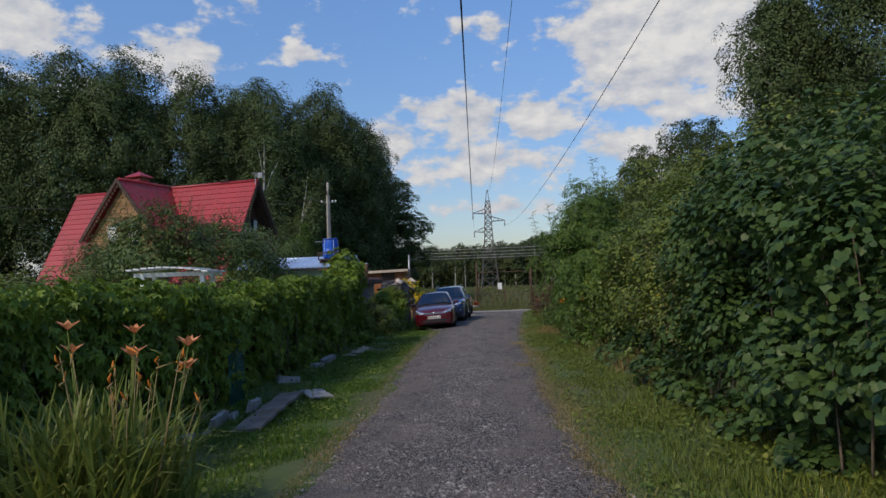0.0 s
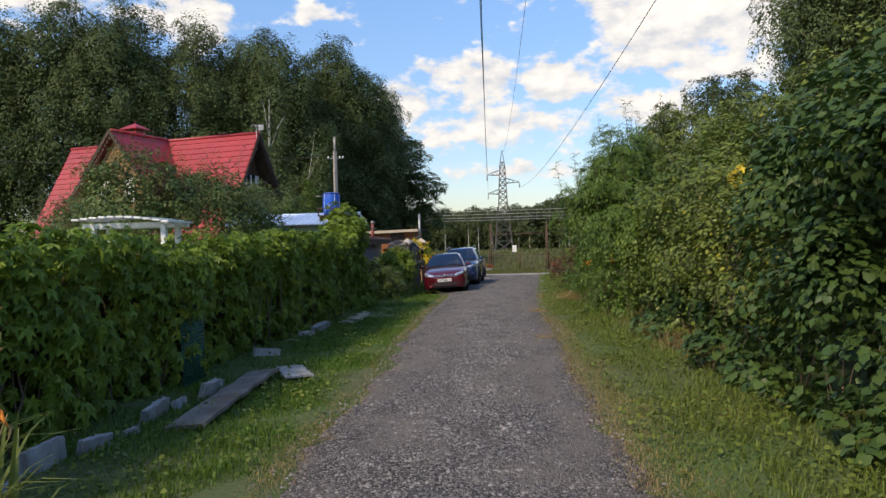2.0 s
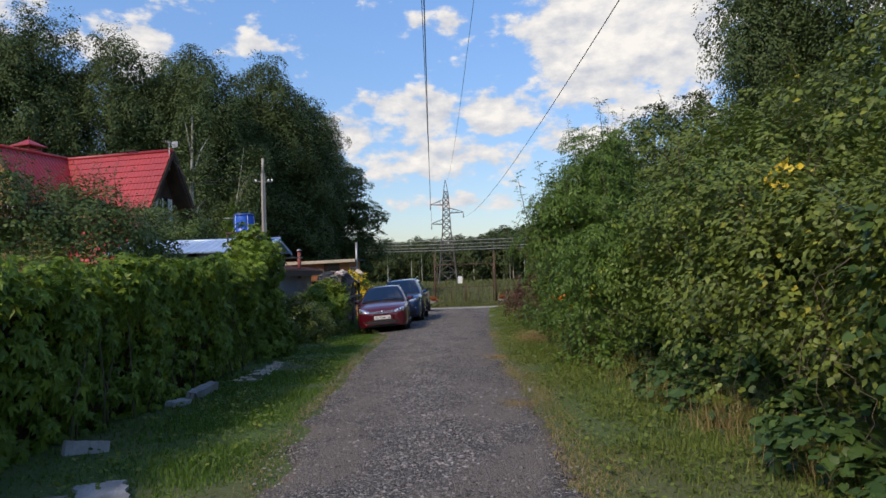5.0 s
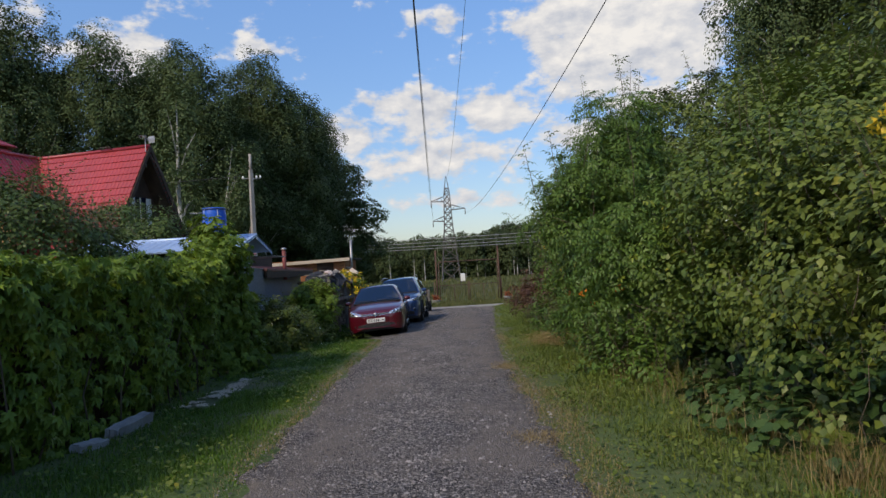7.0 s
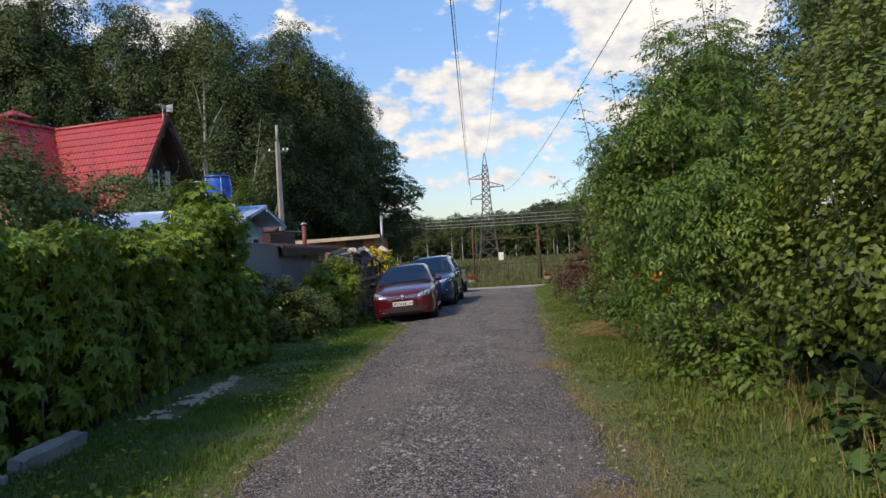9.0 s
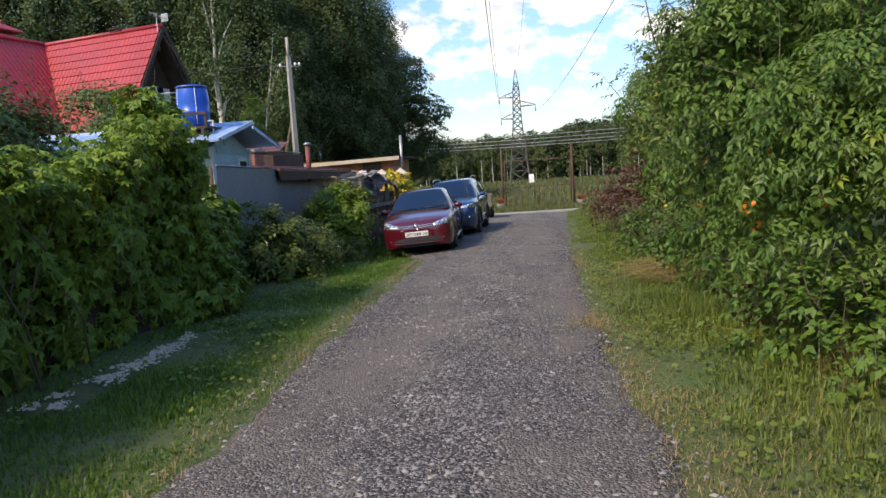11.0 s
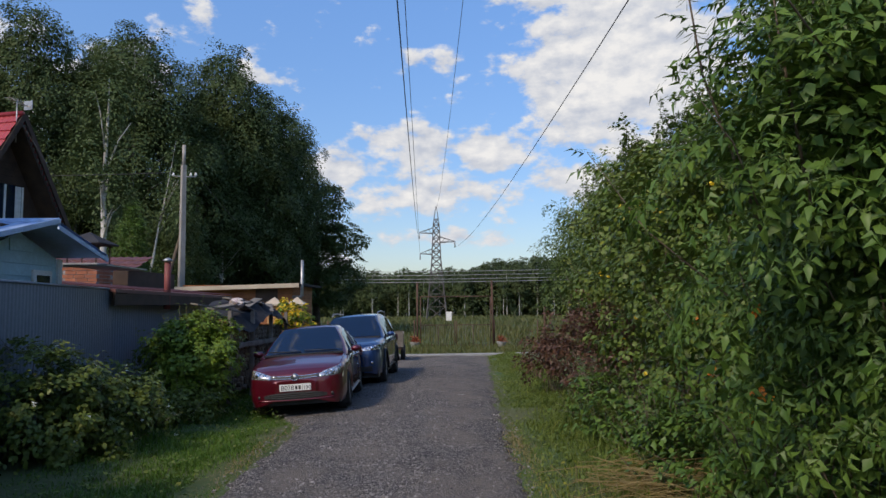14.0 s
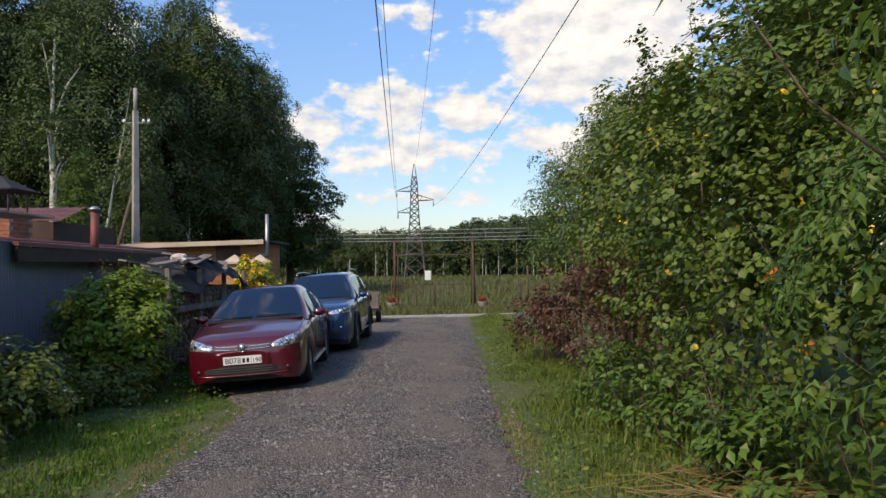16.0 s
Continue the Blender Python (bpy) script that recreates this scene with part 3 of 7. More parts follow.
def build_ground():
    xs = np.concatenate([[-420, -220, -120, -70, -45, -30, -22, -16], np.arange(-12, 12.01, 0.4), [16, 22, 30, 45, 70, 120, 220, 420]])
    ys = np.concatenate([[-160, -80, -40, -20, -10], np.arange(-5, 50.01, 0.4), [52, 55, 58, 62, 68, 76, 88, 104, 131, 170, 230, 320, 500, 900]])
    gx, gy = np.meshgrid(xs, ys)
    z = gz(gy)
    p = np.stack([gx.ravel(), gy.ravel(), np.zeros(gx.size)], 1)
    lump = waves(p, 3, 1.3).reshape(gx.shape) * 0.025
    edge = np.minimum(gx - road_left(gy), road_right(gy) - gx)
    dip = np.clip(edge / 0.25 + 0.6, 0, 1) * 0.06 * (gy < 46)
    side = np.clip((-3.2 - gx) / 1.0, 0, 1) * 0.05 + np.clip((gx - 1.6) / 1.5, 0, 1) * 0.08
    side = side * (gy < 50)
    z = z + lump * (np.abs(gx) < 14) - dip + side - fall(gx, gy)
    # the wooded rise behind the field
    z = z + 9.0 * np.clip((gy - 175) / 120, 0, 1)
    nx, ny = len(xs), len(ys)
    faces = [(j * nx + i, j * nx + i + 1, (j + 1) * nx + i + 1, (j + 1) * nx + i) for j in range(ny - 1) for i in range(nx - 1)]
    me = mesh_from("ground", np.stack([gx.ravel(), gy.ravel(), z.ravel()], 1), faces, SOIL, True)
    return structure("ground", me, "grassy soil of verges, gardens and meadow", "ground")


def build_road():
    ys = np.arange(-18, 45.6, 0.12)
    cols = 26
    verts = []
    for y in ys:
        q = np.array([[0.0, y, 0.0]])
        wob = float(waves(q, 11, 0.45)[0]) * 0.09 + float(waves(q, 12, 0.15)[0]) * 0.05
        wob2 = float(waves(q, 13, 0.5)[0]) * 0.10 + float(waves(q, 14, 0.16)[0]) * 0.05
        a, b = float(road_left(y)) + wob, float(road_right(y)) + wob2
        for i in range(cols):
            f = i / (cols - 1)
            x = a + (b - a) * f
            crownz = 0.03 * (1 - (2 * f - 1) ** 2)
            rut = -0.018 * math.exp(-((x + 1.05) / 0.25) ** 2) - 0.018 * math.exp(-((x - 0.25) / 0.25) ** 2)
            z = float(gz(y) - fall(x, y)) + crownz + rut + 0.008 * noise.noise((x * 1.5, y * 1.5, 0)) + 0.006 * noise.noise((x * 7, y * 7, 3))
            if i in (0, cols - 1):
                z -= 0.075
            verts.append((x, y, z))
    faces = [(j * cols + i, j * cols + i + 1, (j + 1) * cols + i + 1, (j + 1) * cols + i) for j in range(len(ys) - 1) for i in range(cols - 1)]
    return structure("road", mesh_from("road", verts, faces, GRAVEL, True), "worn grey crushed-gravel lane with ragged edges", "road")


ground = build_ground()
road = build_road()


def road_height(x, y):
    f = (x - road_left(y)) / (road_right(y) - road_left(y))
    return gz(y) - fall(x, y) + 0.03 * (1 - (2 * f - 1) ** 2) - 0.018 * np.exp(-((x + 1.05) / 0.25) ** 2) - 0.018 * np.exp(-((x - 0.25) / 0.25) ** 2)


def build_pebbles(name, n, seed, x0, x1, y0, y1, small, large, label, on_road=True, mat=None):
    r = np.random.default_rng(seed)
    y = y0 + (y1 - y0) * r.uniform(0, 1, n) ** 1.25
    if on_road:
        a, b = road_left(y), road_right(y)
        f = np.clip(np.where(r.uniform(0, 1, n) < 0.45, r.normal(0.5, 0.16, n), r.uniform(-0.04, 1.04, n)), -0.05, 1.05)
        x = a + (b - a) * f
        z = np.where((f > 0.02) & (f < 0.98), road_height(x, y), gz(y))
    else:
        x = (x0 + x1) / 2 + r.normal(0, 0.3, n) * (x1 - x0)
        spot = waves(np.stack([x, y, np.zeros(n)], 1), seed, 0.35) + r.normal(0, 0.25, n) > 0.0
        x, y = x[spot], y[spot]
        n = len(x)
        z = gz(y) + 0.055
    s = small + (large - small) * r.uniform(0, 1, n) ** 4
    oct_v = np.array([(1, 0, 0), (0, 1, 0), (-1, 0, 0), (0, -1, 0), (0.1, 0.1, 0.7), (0, 0, -0.5)])
    oct_f = [(0, 1, 4), (1, 2, 4), (2, 3, 4), (3, 0, 4)]
    turn = r.uniform(0, 6.28, n)
    v = oct_v[None] * s[:, None, None] * r.uniform(0.55, 1.25, (n, 6, 3))
    c, k = np.cos(turn)[:, None], np.sin(turn)[:, None]
    v = np.stack([v[..., 0] * c - v[..., 1] * k, v[..., 0] * k + v[..., 1] * c, v[..., 2]], 2) + np.stack([x, y, z], 1)[:, None]
    return stuff(tagged(new(name, raw_mesh(name, v, oct_f, mat or PEBBLE)), label, "gravel"))


build_pebbles("loose_gravel", 80000, 21, 0, 0, 1.0, 45, 0.005, 0.024, "loose grey stones lying on the lane")
build_pebbles("pale_stones", 260, 23, 0, 0, 3.0, 40, 0.013, 0.024, "single whitish stones on the grey lane", mat=CONCRETE)
build_pebbles("gravel_strip", 2000, 22, -3.84, -3.54, 17.2, 20.0, 0.01, 0.03, "pale gravel spilled along the foot of the hedge", False, PALE_BOARD)


def build_blades(name, x, y, height, width, seed, mat, label, z=None, lean=0.5):
    """Bent blades of grass: three triangles each."""
    r = np.random.default_rng(seed)
    n = len(x)
    if z is None:
        z = gz(y) - 0.01 - fall(x, y) + np.clip((-3.2 - x) / 1.0, 0, 1) * 0.05 + np.clip((x - 1.6) / 1.5, 0, 1) * 0.08
    turn, bend = r.uniform(0, 6.28, n), r.uniform(0.1, lean, n)
    d = np.stack([np.cos(turn), np.sin(turn), np.zeros(n)], 1)
    s = np.stack([-np.sin(turn), np.cos(turn), np.zeros(n)], 1)
    root = np.stack([x, y, z], 1)
    h, w = height[:, None], width[:, None]
    upv = np.array([0, 0, 1.0])
    mid = root + upv * h * 0.6 + d * h * bend[:, None] * 0.35
    tip = root + upv * h * (1 - bend[:, None] * 0.35) + d * h * bend[:, None]
    v = np.stack([root - s * w, root + s * w, mid - s * w * 0.8, mid + s * w * 0.8, tip], 1)
    return stuff(tagged(new(name, raw_mesh(name, v, [(0, 1, 3), (0, 3, 2), (2, 3, 4)], mat)), label, "grass"))


def verge(n, seed, left):
    r = np.random.default_rng(seed)
    y = 0.5 + 45 * r.uniform(0, 1, n) ** 1.2
    if left:
        a = np.where(y < 28, -4.3, -5.2)
        b = road_left(y)
        x = a + (b - a) * r.uniform(0, 1, n) ** 0.8 + np.abs(r.normal(0, 0.05, n))
    else:
        a = road_right(y)
        x = a - r.exponential(0.05, n) + (2.6 - a + 0.4) * r.uniform(0, 1, n) ** 1.1
    p = np.stack([x, y, np.zeros(n)], 1)
    bare = waves(p, seed + 1, 0.7)
    keep = (bare > -1.5) & ~((x < -3.5) & (x > -3.85) & (y > 17.2) & (y < 20.0))
    return x[keep], y[keep], waves(p, seed + 2, 0.5)[keep], r.uniform(0, 1, int(keep.sum()))


x, y, lush, q = verge(190000, 31, True)
edge = np.clip((road_left(y) - x) / 0.5, 0.25, 1)
build_blades("mown_grass", x, y, (0.03 + 0.055 * q + 0.02 * lush) * edge, 0.0028 + 0.0022 * q, 32, GRASS, "short green verge grass along the hedge", lean=0.9)
x, y, lush, q = verge(130000, 41, False)
edge = np.clip((x - road_right(y)) / 0.9, 0.12, 1)
build_blades("tall_grass", x, y, (0.045 + 0.10 * q ** 2 + 0.05 * np.clip(lush, 0, 1)) * edge * np.interp(y, [15, 22], [1.0, 1.6]), 0.0025 + 0.0025 * q, 42, VERGE, "tall uneven grass on the bushy verge", lean=1.5)


def straw(n, seed, spots):
    r = np.random.default_rng(seed)
    k = r.integers(0, len(spots), n)
    s = np.array(spots)[k]
    return s[:, 0] + r.normal(0, 1, n) * s[:, 2], s[:, 1] + r.normal(0, 1, n) * s[:, 3]


x, y = straw(34000, 51, [(0.85, 4.5, 0.1, 1.5), (0.78, 12.3, 0.09, 1.3), (0.75, 17.2, 0.09, 1.6), (-1.75, 8, 0.08, 2.0), (1.5, 7.0, 0.35, 1.6), (1.6, 11.5, 0.35, 1.8), (1.4, 16.5, 0.3, 1.8), (1.3, 19.5, 0.25, 1.2), (0.9, 6.2, 0.1, 1.5), (0.86, 9.4, 0.09, 1.2), (0.76, 7.4, 0.07, 1.2), (0.68, 10.6, 0.06, 1.3), (0.58, 14.7, 0.12, 0.16), (0.66, 20.0, 0.12, 0.3), (2.1, 9.0, 0.3, 0.8), (2.1, 12.5, 0.3, 0.8), (1.15, 8.0, 0.12, 1.6), (1.0, 15, 0.1, 1.2), (0.95, 17.5, 0.2, 0.5), (1.5, 13, 0.4, 1.2), (1.9, 10, 0.4, 1.5), (1.25, 21.5, 0.25, 0.5), (1.8, 22.3, 0.5, 0.35), (0.95, 25, 0.1, 1.0), (-1.85, 6, 0.07, 1.6), (-1.95, 10, 0.08, 1.8), (-2.1, 15, 0.08, 1.8), (-2.25, 20, 0.08, 1.8), (-2.3, 24.5, 0.1, 1.6), (1.1, 11, 0.12, 1.5), (1.9, 16.5, 0.35, 2.0)])
build_blades("dry_grass", x, y, rng.uniform(0.015, 0.06, len(x)), rng.uniform(0.0015, 0.003, len(x)), 52, STRAW, "dry yellow mown grass at the edge of the lane", lean=2.2)
x, y = straw(1500, 53, [(2.3, 12.6, 0.12, 0.2), (2.35, 14.0, 0.2, 0.3), (2.4, 11.2, 0.2, 0.5), (2.35, 17.5, 0.25, 0.5), (2.4, 15.5, 0.2, 0.8), (2.3, 19.5, 0.2, 0.5), (2.6, 13.2, 0.2, 0.6)])
build_blades("dead_tall_grass", x, y, rng.uniform(0.15, 0.5, len(x)), rng.uniform(0.0015, 0.003, len(x)), 54, STRAW, "tufts of dead straw-coloured grass under the bushes", lean=1.3)

# clover, plantain and other low weeds in the verges
wr = np.random.default_rng(57)
n = 22000
y = 1 + 34 * wr.uniform(0, 1, n) ** 1.4
x = np.where(wr.uniform(0, 1, n) < 0.35, road_left(y) - wr.uniform(0.15, 1.9, n), road_right(y) + 0.1 + 1.9 * wr.uniform(0, 1, n) ** 0.8)
patchy = waves(np.stack([x, y, np.zeros(n)], 1), 58, 0.6) > -0.1
x, y = x[patchy], y[patchy]
p = np.stack([x, y, gz(y) + wr.uniform(0.03, 0.10, len(x)) + np.clip((x - 1.6) / 1.5, 0, 1) * 0.1], 1)
stuff(tagged(new("low_weeds", spread("low_weeds", leaf_round(), p, np.tile([0, 0, 1.0], (len(x), 1)), wr.uniform(0.02, 0.05, len(x)), wr, VERGE, droop=0.0, wild=0.35)), "clover and broad-leaved weeds growing in the verges", "weeds"))

# meadow beyond the gate
n = 42000
y = 47 + 120 * rng.uniform(0, 1, n) ** 1.7
x = rng.uniform(-1, 1, n) * (14 + (y - 47) * 0.45)
build_blades("meadow_grass", x, y, 0.25 + 0.5 * rng.uniform(0, 1, n) * np.clip((y - 60) / 12, 0.1, 1), 0.012 + 0.0006 * (y - 47), 61, MEADOW, "rough green meadow behind the gate", z=gz(y))

# pale concrete path across the end of the lane
bm = box_bm(-14, 5.5, -0.38, 0.38, -0.10, 0.045, 0.02)
crosspath = new("path", bpy.data.meshes.new("path"))
bm.to_mesh(crosspath.data)
bm.free()
crosspath.data.materials.append(CONCRETE)
crosspath.matrix_basis = pose(0, 45.9, float(gz(45.9)) + 0.03, 0, 0, 6)
tagged(crosspath, "pale concrete strip crossing the end of the lane", "path", kind="structure")

# ---- hedges, shrubs and trees ----


def loose_leaves(parent, name, shape, place, normal, size, mat, rng, count, label=""):
    """The leaves that the walk passes nearest, each an object on one shared mesh."""
    me = mesh_from(name, shape[0], shape[1], mat)
    pick = rng.choice(len(place), min(count, len(place)), replace=False)
    for i in pick:
        up = Vector(normal[i] + rng.normal(0, 0.4, 3)).normalized()
        hang = Vector((0, 0, -0.8)) + Vector(rng.normal(0, 0.5, 3))
        ty = (hang - up * hang.dot(up)).normalized()
        tx = ty.cross(up)
        s = size * rng.uniform(0.8, 1.3)
        m = Matrix((tx, ty, up)).transposed().to_4x4() @ Matrix.Scale(s, 4)
        m.translation = Vector(place[i] + normal[i] * 0.05)
        ob = new(name, me)
        ob.parent = parent
        ob.matrix_basis = m


def hedge_face(n, y0, y1, r, top, low=0.0):
    """Points on the lane side, top and end of the creeper hedge."""
    y = r.uniform(y0, y1, n)
    h = top(y)
    u = r.uniform(0, 1.45, n)
    g = gz(y)
    z = np.where(u < 1, g + low + (h - g - low) * u ** 0.9, h - 0.05)
    x = np.where(u < 1, -4.13 - 0.008 * (y - 4) + 0.32 * u ** 0.8, -3.95 - (u - 1) * 2.2)
    p = np.stack([x, y, z], 1)
    bulge = waves(p, 71, 0.5) * 0.16 + waves(p, 72, 0.16) * 0.10
    nrm = np.where((u < 1)[:, None], np.array([1.0, -0.15, 0.5]), np.array([0.25, -0.1, 1.0]))
    p = p + nrm * (bulge - np.abs(r.normal(0, 0.10, n)))[:, None]
    return p, unit(nrm + r.normal(0, 0.2, (n, 3)))


def hedge_top(y):
    return np.interp(y, [-6, 4, 9, 10.2, 10.9, 12, 18.6, 19.8, 22.4], [1.66, 1.61, 1.54, 1.36, 1.46, 1.56, 1.60, 1.97, 1.97]) + 0.05 * np.sin(y * 2.3) + 0.04 * np.sin(y * 5.1)


def build_hedge():
    r = np.random.default_rng(70)
    hedge = thing("creeper_hedge", -4.3, 12, 0, "green Virginia creeper hedge overgrowing a fence beside the lane", "hedge")
    hedge.matrix_basis = Matrix()
    p, n = hedge_face(23000, -3.0, 21.1, r, hedge_top)
    gap = (np.abs(p[:, 1] - 10.35) < 0.16) & (p[:, 2] < 1.15) & (r.uniform(0, 1, len(p)) < 0.85)
    p, n = p[~gap], n[~gap]
    stuff(part("foliage", spread("foliage", leaf_palm(), p, n, r.uniform(0.07, 0.135, len(p)), r, CREEPER, droop=1.4, wild=0.3), hedge))
    # rounded end beside the steel fence
    pe, ne, te = clumped([(-4.6, 20.75, 0.95, 0.6, 0.6, 1.22), (-4.5, 21.0, 0.1, 0.6, 0.75, 0.85), (-4.72, 22.2, 0.15, 0.5, 0.8, 0.95)], 7000, r, per=24, rad=0.26, droop=1.2)
    stuff(part("end_foliage", spread("end_foliage", leaf_palm(), pe, ne, r.uniform(0.08, 0.15, len(pe)), r, CREEPER, wild=0.3, tip=te), hedge))
    # fresh shoots standing above the top; their paler leaf also paints the lit edge
    y = r.uniform(-2, 20.8, 4200)
    ps = np.stack([-3.78 - r.uniform(0, 0.6, 4200), y, hedge_top(y) - 0.35 * r.uniform(0, 1, 4200) ** 2 + r.uniform(0.0, 0.12, 4200)], 1)
    stuff(part("young_growth", spread("young_growth", leaf_palm(), ps, np.tile([0.5, 0, 1.0], (4200, 1)), 0.09, r, LIME, droop=0.5), hedge, "pale young shoots, lit top put into their colour"))
    # pale leaves over the rounded end: its sunlit top put in as colour
    top = pe[:, 2] > 1.2
    stuff(part("young_growth", spread("young_growth", leaf_palm(), pe[top][:500] + ne[top][:500] * 0.05, ne[top][:500], 0.11, r, LIME, wild=0.3, tip=te[top][:500]), hedge, "pale young shoots, lit top put into their colour"))
    near = (p[:, 1] > 4) & (p[:, 1] < 21) & (p[:, 0] > -4.2)
    loose_leaves(hedge, "leaf", leaf_palm(), p[near], n[near], 0.11, CREEPER, r, 290)
    # stems inside
    for k in range(60):
        y = r.uniform(-2, 20.6)
        z0 = float(gz(y)) - 0.05
        a = [(-4.1 + r.normal(0, 0.06), y + r.normal(0, 0.3) * f, z0 + f * (float(hedge_top(y)) - z0 - 0.1)) for f in (0, 0.33, 0.66, 1)]
        part("stem", tubes("stem", [(a, [0.012, 0.01, 0.008, 0.005])], TWIG, 5), hedge)
    # unseen dark boards and posts, added so light does not pass the hedge
    fence = thing("board_fence", 0, 0, 0, "unseen dark timber boards added behind the creeper to block light", "fence")
    k = 0
    for y0 in np.arange(-3.0, 20.4, 2.1):
        z = float(gz(y0))
        box("post", fence, DARK_WOOD, -4.52, -4.44, y0, y0 + 0.08, z - 0.2, z + 1.75)
    for y0 in np.arange(-3.0, 20.2, 0.35):
        z = float(gz(y0))
        box("board", fence, DARK_WOOD, -4.43, -4.405, y0 + 0.004, y0 + 0.346, z + 0.03, float(hedge_top(y0)) - 0.22)
    return hedge


build_hedge()

# teal garden net showing in the gap of the hedge
net = thing("garden_net", 0, 0, 0, "teal plastic garden net stretched in a hedge gap", "net")
runs = []
for i in range(14):
    y = 10.05 + i * 0.045
    runs.append(([(-3.94, y, -0.2), (-3.96, y, 0.95)], 0.006))
for i in range(25):
    z = -0.18 + i * 0.046
    runs.append(([(-3.95, 10.05, z), (-3.95, 10.64, z)], 0.006))
part("mesh", tubes("mesh", runs, TEAL_NET, 4), net)


def shrub(name, label, blobs, count, shape, size, mat, seed, stems=10, wild=0.28, droop=0.4, per=36, clump=0.26, lump=0.3, shell=0.12, category="shrub", twig=TWIG, singles=0, low=-0.5, bloom=None, inward=0.0, sprigs=0, reach=0.4, inner=0.0, flat=0.8, lift=0.45, high=()):
    """A shrub: woody stems from the foot, leaves in rounded clumps, leafy sprigs standing out, an inner mass of leaves. bloom: (count, size, material, name). high: (start, tip) of tall shoots."""
    r = np.random.default_rng(seed)
    b = np.array(blobs, float)
    s = thing(name, 0, 0, 0, label, category)
    for k in range(stems):
        t = b[r.integers(0, len(b))]
        end = t[:3] + unit(r.normal(0, 1, (1, 3)))[0] * t[3:] * r.uniform(0.5, 0.95)
        gx, gy = t[0] + inward + r.normal(0, 0.3) * t[3] * 0.5, t[1] + r.normal(0, 0.3) * t[4] * 0.5
        end[2] = max(end[2], float(gz(gy)) + 0.3)
        start = np.array([gx, gy, float(gz(gy)) - 0.05])
        mid = (start + end) / 2 + r.normal(0, 0.12, 3) * t[3]
        rad = 0.004 + 0.0045 * float(end[2] - start[2])
        part("stem", tubes("stem", [([start, start * 0.6 + mid * 0.4, mid, end], [rad, rad * 0.85, rad * 0.65, rad * 0.25])], twig, 6), s)
    p, n, tip = clumped(blobs, count, r, per=per, rad=clump, lump=lump, shell=shell, droop=droop, low=low, flat=flat, lift=lift)
    part("foliage", spread("foliage", shape, p, n, size * r.uniform(0.6, 1.25, len(p)), r, mat, wild=wild, tip=tip), s)
    if inner:
        small = b * np.array([1, 1, 1, 0.8, 0.8, 0.8])
        q, m, w = clumped(small, int(count * inner), r, per=per, rad=clump, lump=lump, shell=0.25, droop=droop, low=low)
        stuff(part("inner_foliage", spread("inner_foliage", leaf_simple(0.32), q, m, min(size * 1.3, 0.09) * r.uniform(0.7, 1.2, len(q)), r, mat, wild=0.6, tip=w), s))
    lines = []
    for k in r.choice(len(p), sprigs):
        way = n[k] * 0.8 + np.array([0, 0, 0.45]) + r.normal(0, 0.35, 3)
        lines.append((p[k] - way * 0.1, p[k] + way / np.linalg.norm(way) * reach * r.uniform(0.5, 1.3)))
    if sprigs:
        q, m, w, runs = shoots(lines, r, gap=size * 0.7)
        stuff(part("young_growth", spread("young_growth", shape, q, m, size * r.uniform(0.6, 1.1, len(q)), r, mat, wild=0.25, tip=w * 1.5), s, "young leafy sprigs"))
        stuff(part("twig_growth", tubes("twig_growth", runs, twig, 4), s))
    for a, z in high:
        q, m, w, runs = shoots([(a, z)], r, gap=size * 0.42)
        shoot = part("shoot", tubes("shoot", runs, twig, 6), s, "tall leafy shoot")
        stuff(part("shoot_foliage", spread("shoot_foliage", shape, q, m, size * r.uniform(0.8, 1.25, len(q)), r, mat, wild=0.25, tip=w * 1.6), shoot))
    if singles:
        near = (p - b[:, :3].mean(0))[:, 0] < -0.3 * b[:, 3].max()
        loose_leaves(s, "leaf", shape, p[near], n[near], size, mat, r, singles)
    if bloom:
        bn, bs, bm_, bname = bloom
        i = r.choice(len(p), bn)
        up = p[i] + n[i] * 0.05
        stuff(part(bname, spread(bname, leaf_lobed(), np.repeat(up, 4, 0) + r.normal(0, bs * 0.5, (bn * 4, 3)), np.repeat(n[i], 4, 0), bs * r.uniform(0.7, 1.2, bn * 4), r, bm_, droop=0.1), s))
    return s


# bushy side of the lane, from the start of the walk to its end
shrub("vine_thicket", "dense dark green vine with lobed leaves draped over bushes", [(4.1, 4.2, 1.2, 1.45, 1.6, 1.7), (4.15, 6.4, 1.25, 1.6, 1.7, 1.75), (4.2, 8.7, 1.3, 1.75, 1.6, 1.85), (4.0, 7.4, 0.4, 1.7, 2.6, 1.2), (4.3, 10.2, 1.4, 1.5, 1.2, 1.8), (2.75, 5.6, 1.75, 0.5, 0.6, 0.6), (2.8, 7.7, 2.1, 0.55, 0.7, 0.5), (2.7, 8.4, 1.0, 0.45, 0.55, 0.6), (2.65, 6.6, 0.7, 0.45, 0.6, 0.6), (2.9, 9.6, 1.9, 0.55, 0.5, 0.7), (2.8, 4.6, 0.9, 0.5, 0.5, 0.7)],
      44000, leaf_lobed(), 0.074, VINE, 101, stems=26, droop=1.3, wild=0.3, per=26, clump=0.3, lump=0.34, shell=0.1, singles=290, category="vine", sprigs=150, reach=0.35, inner=0.35, lift=0.3)
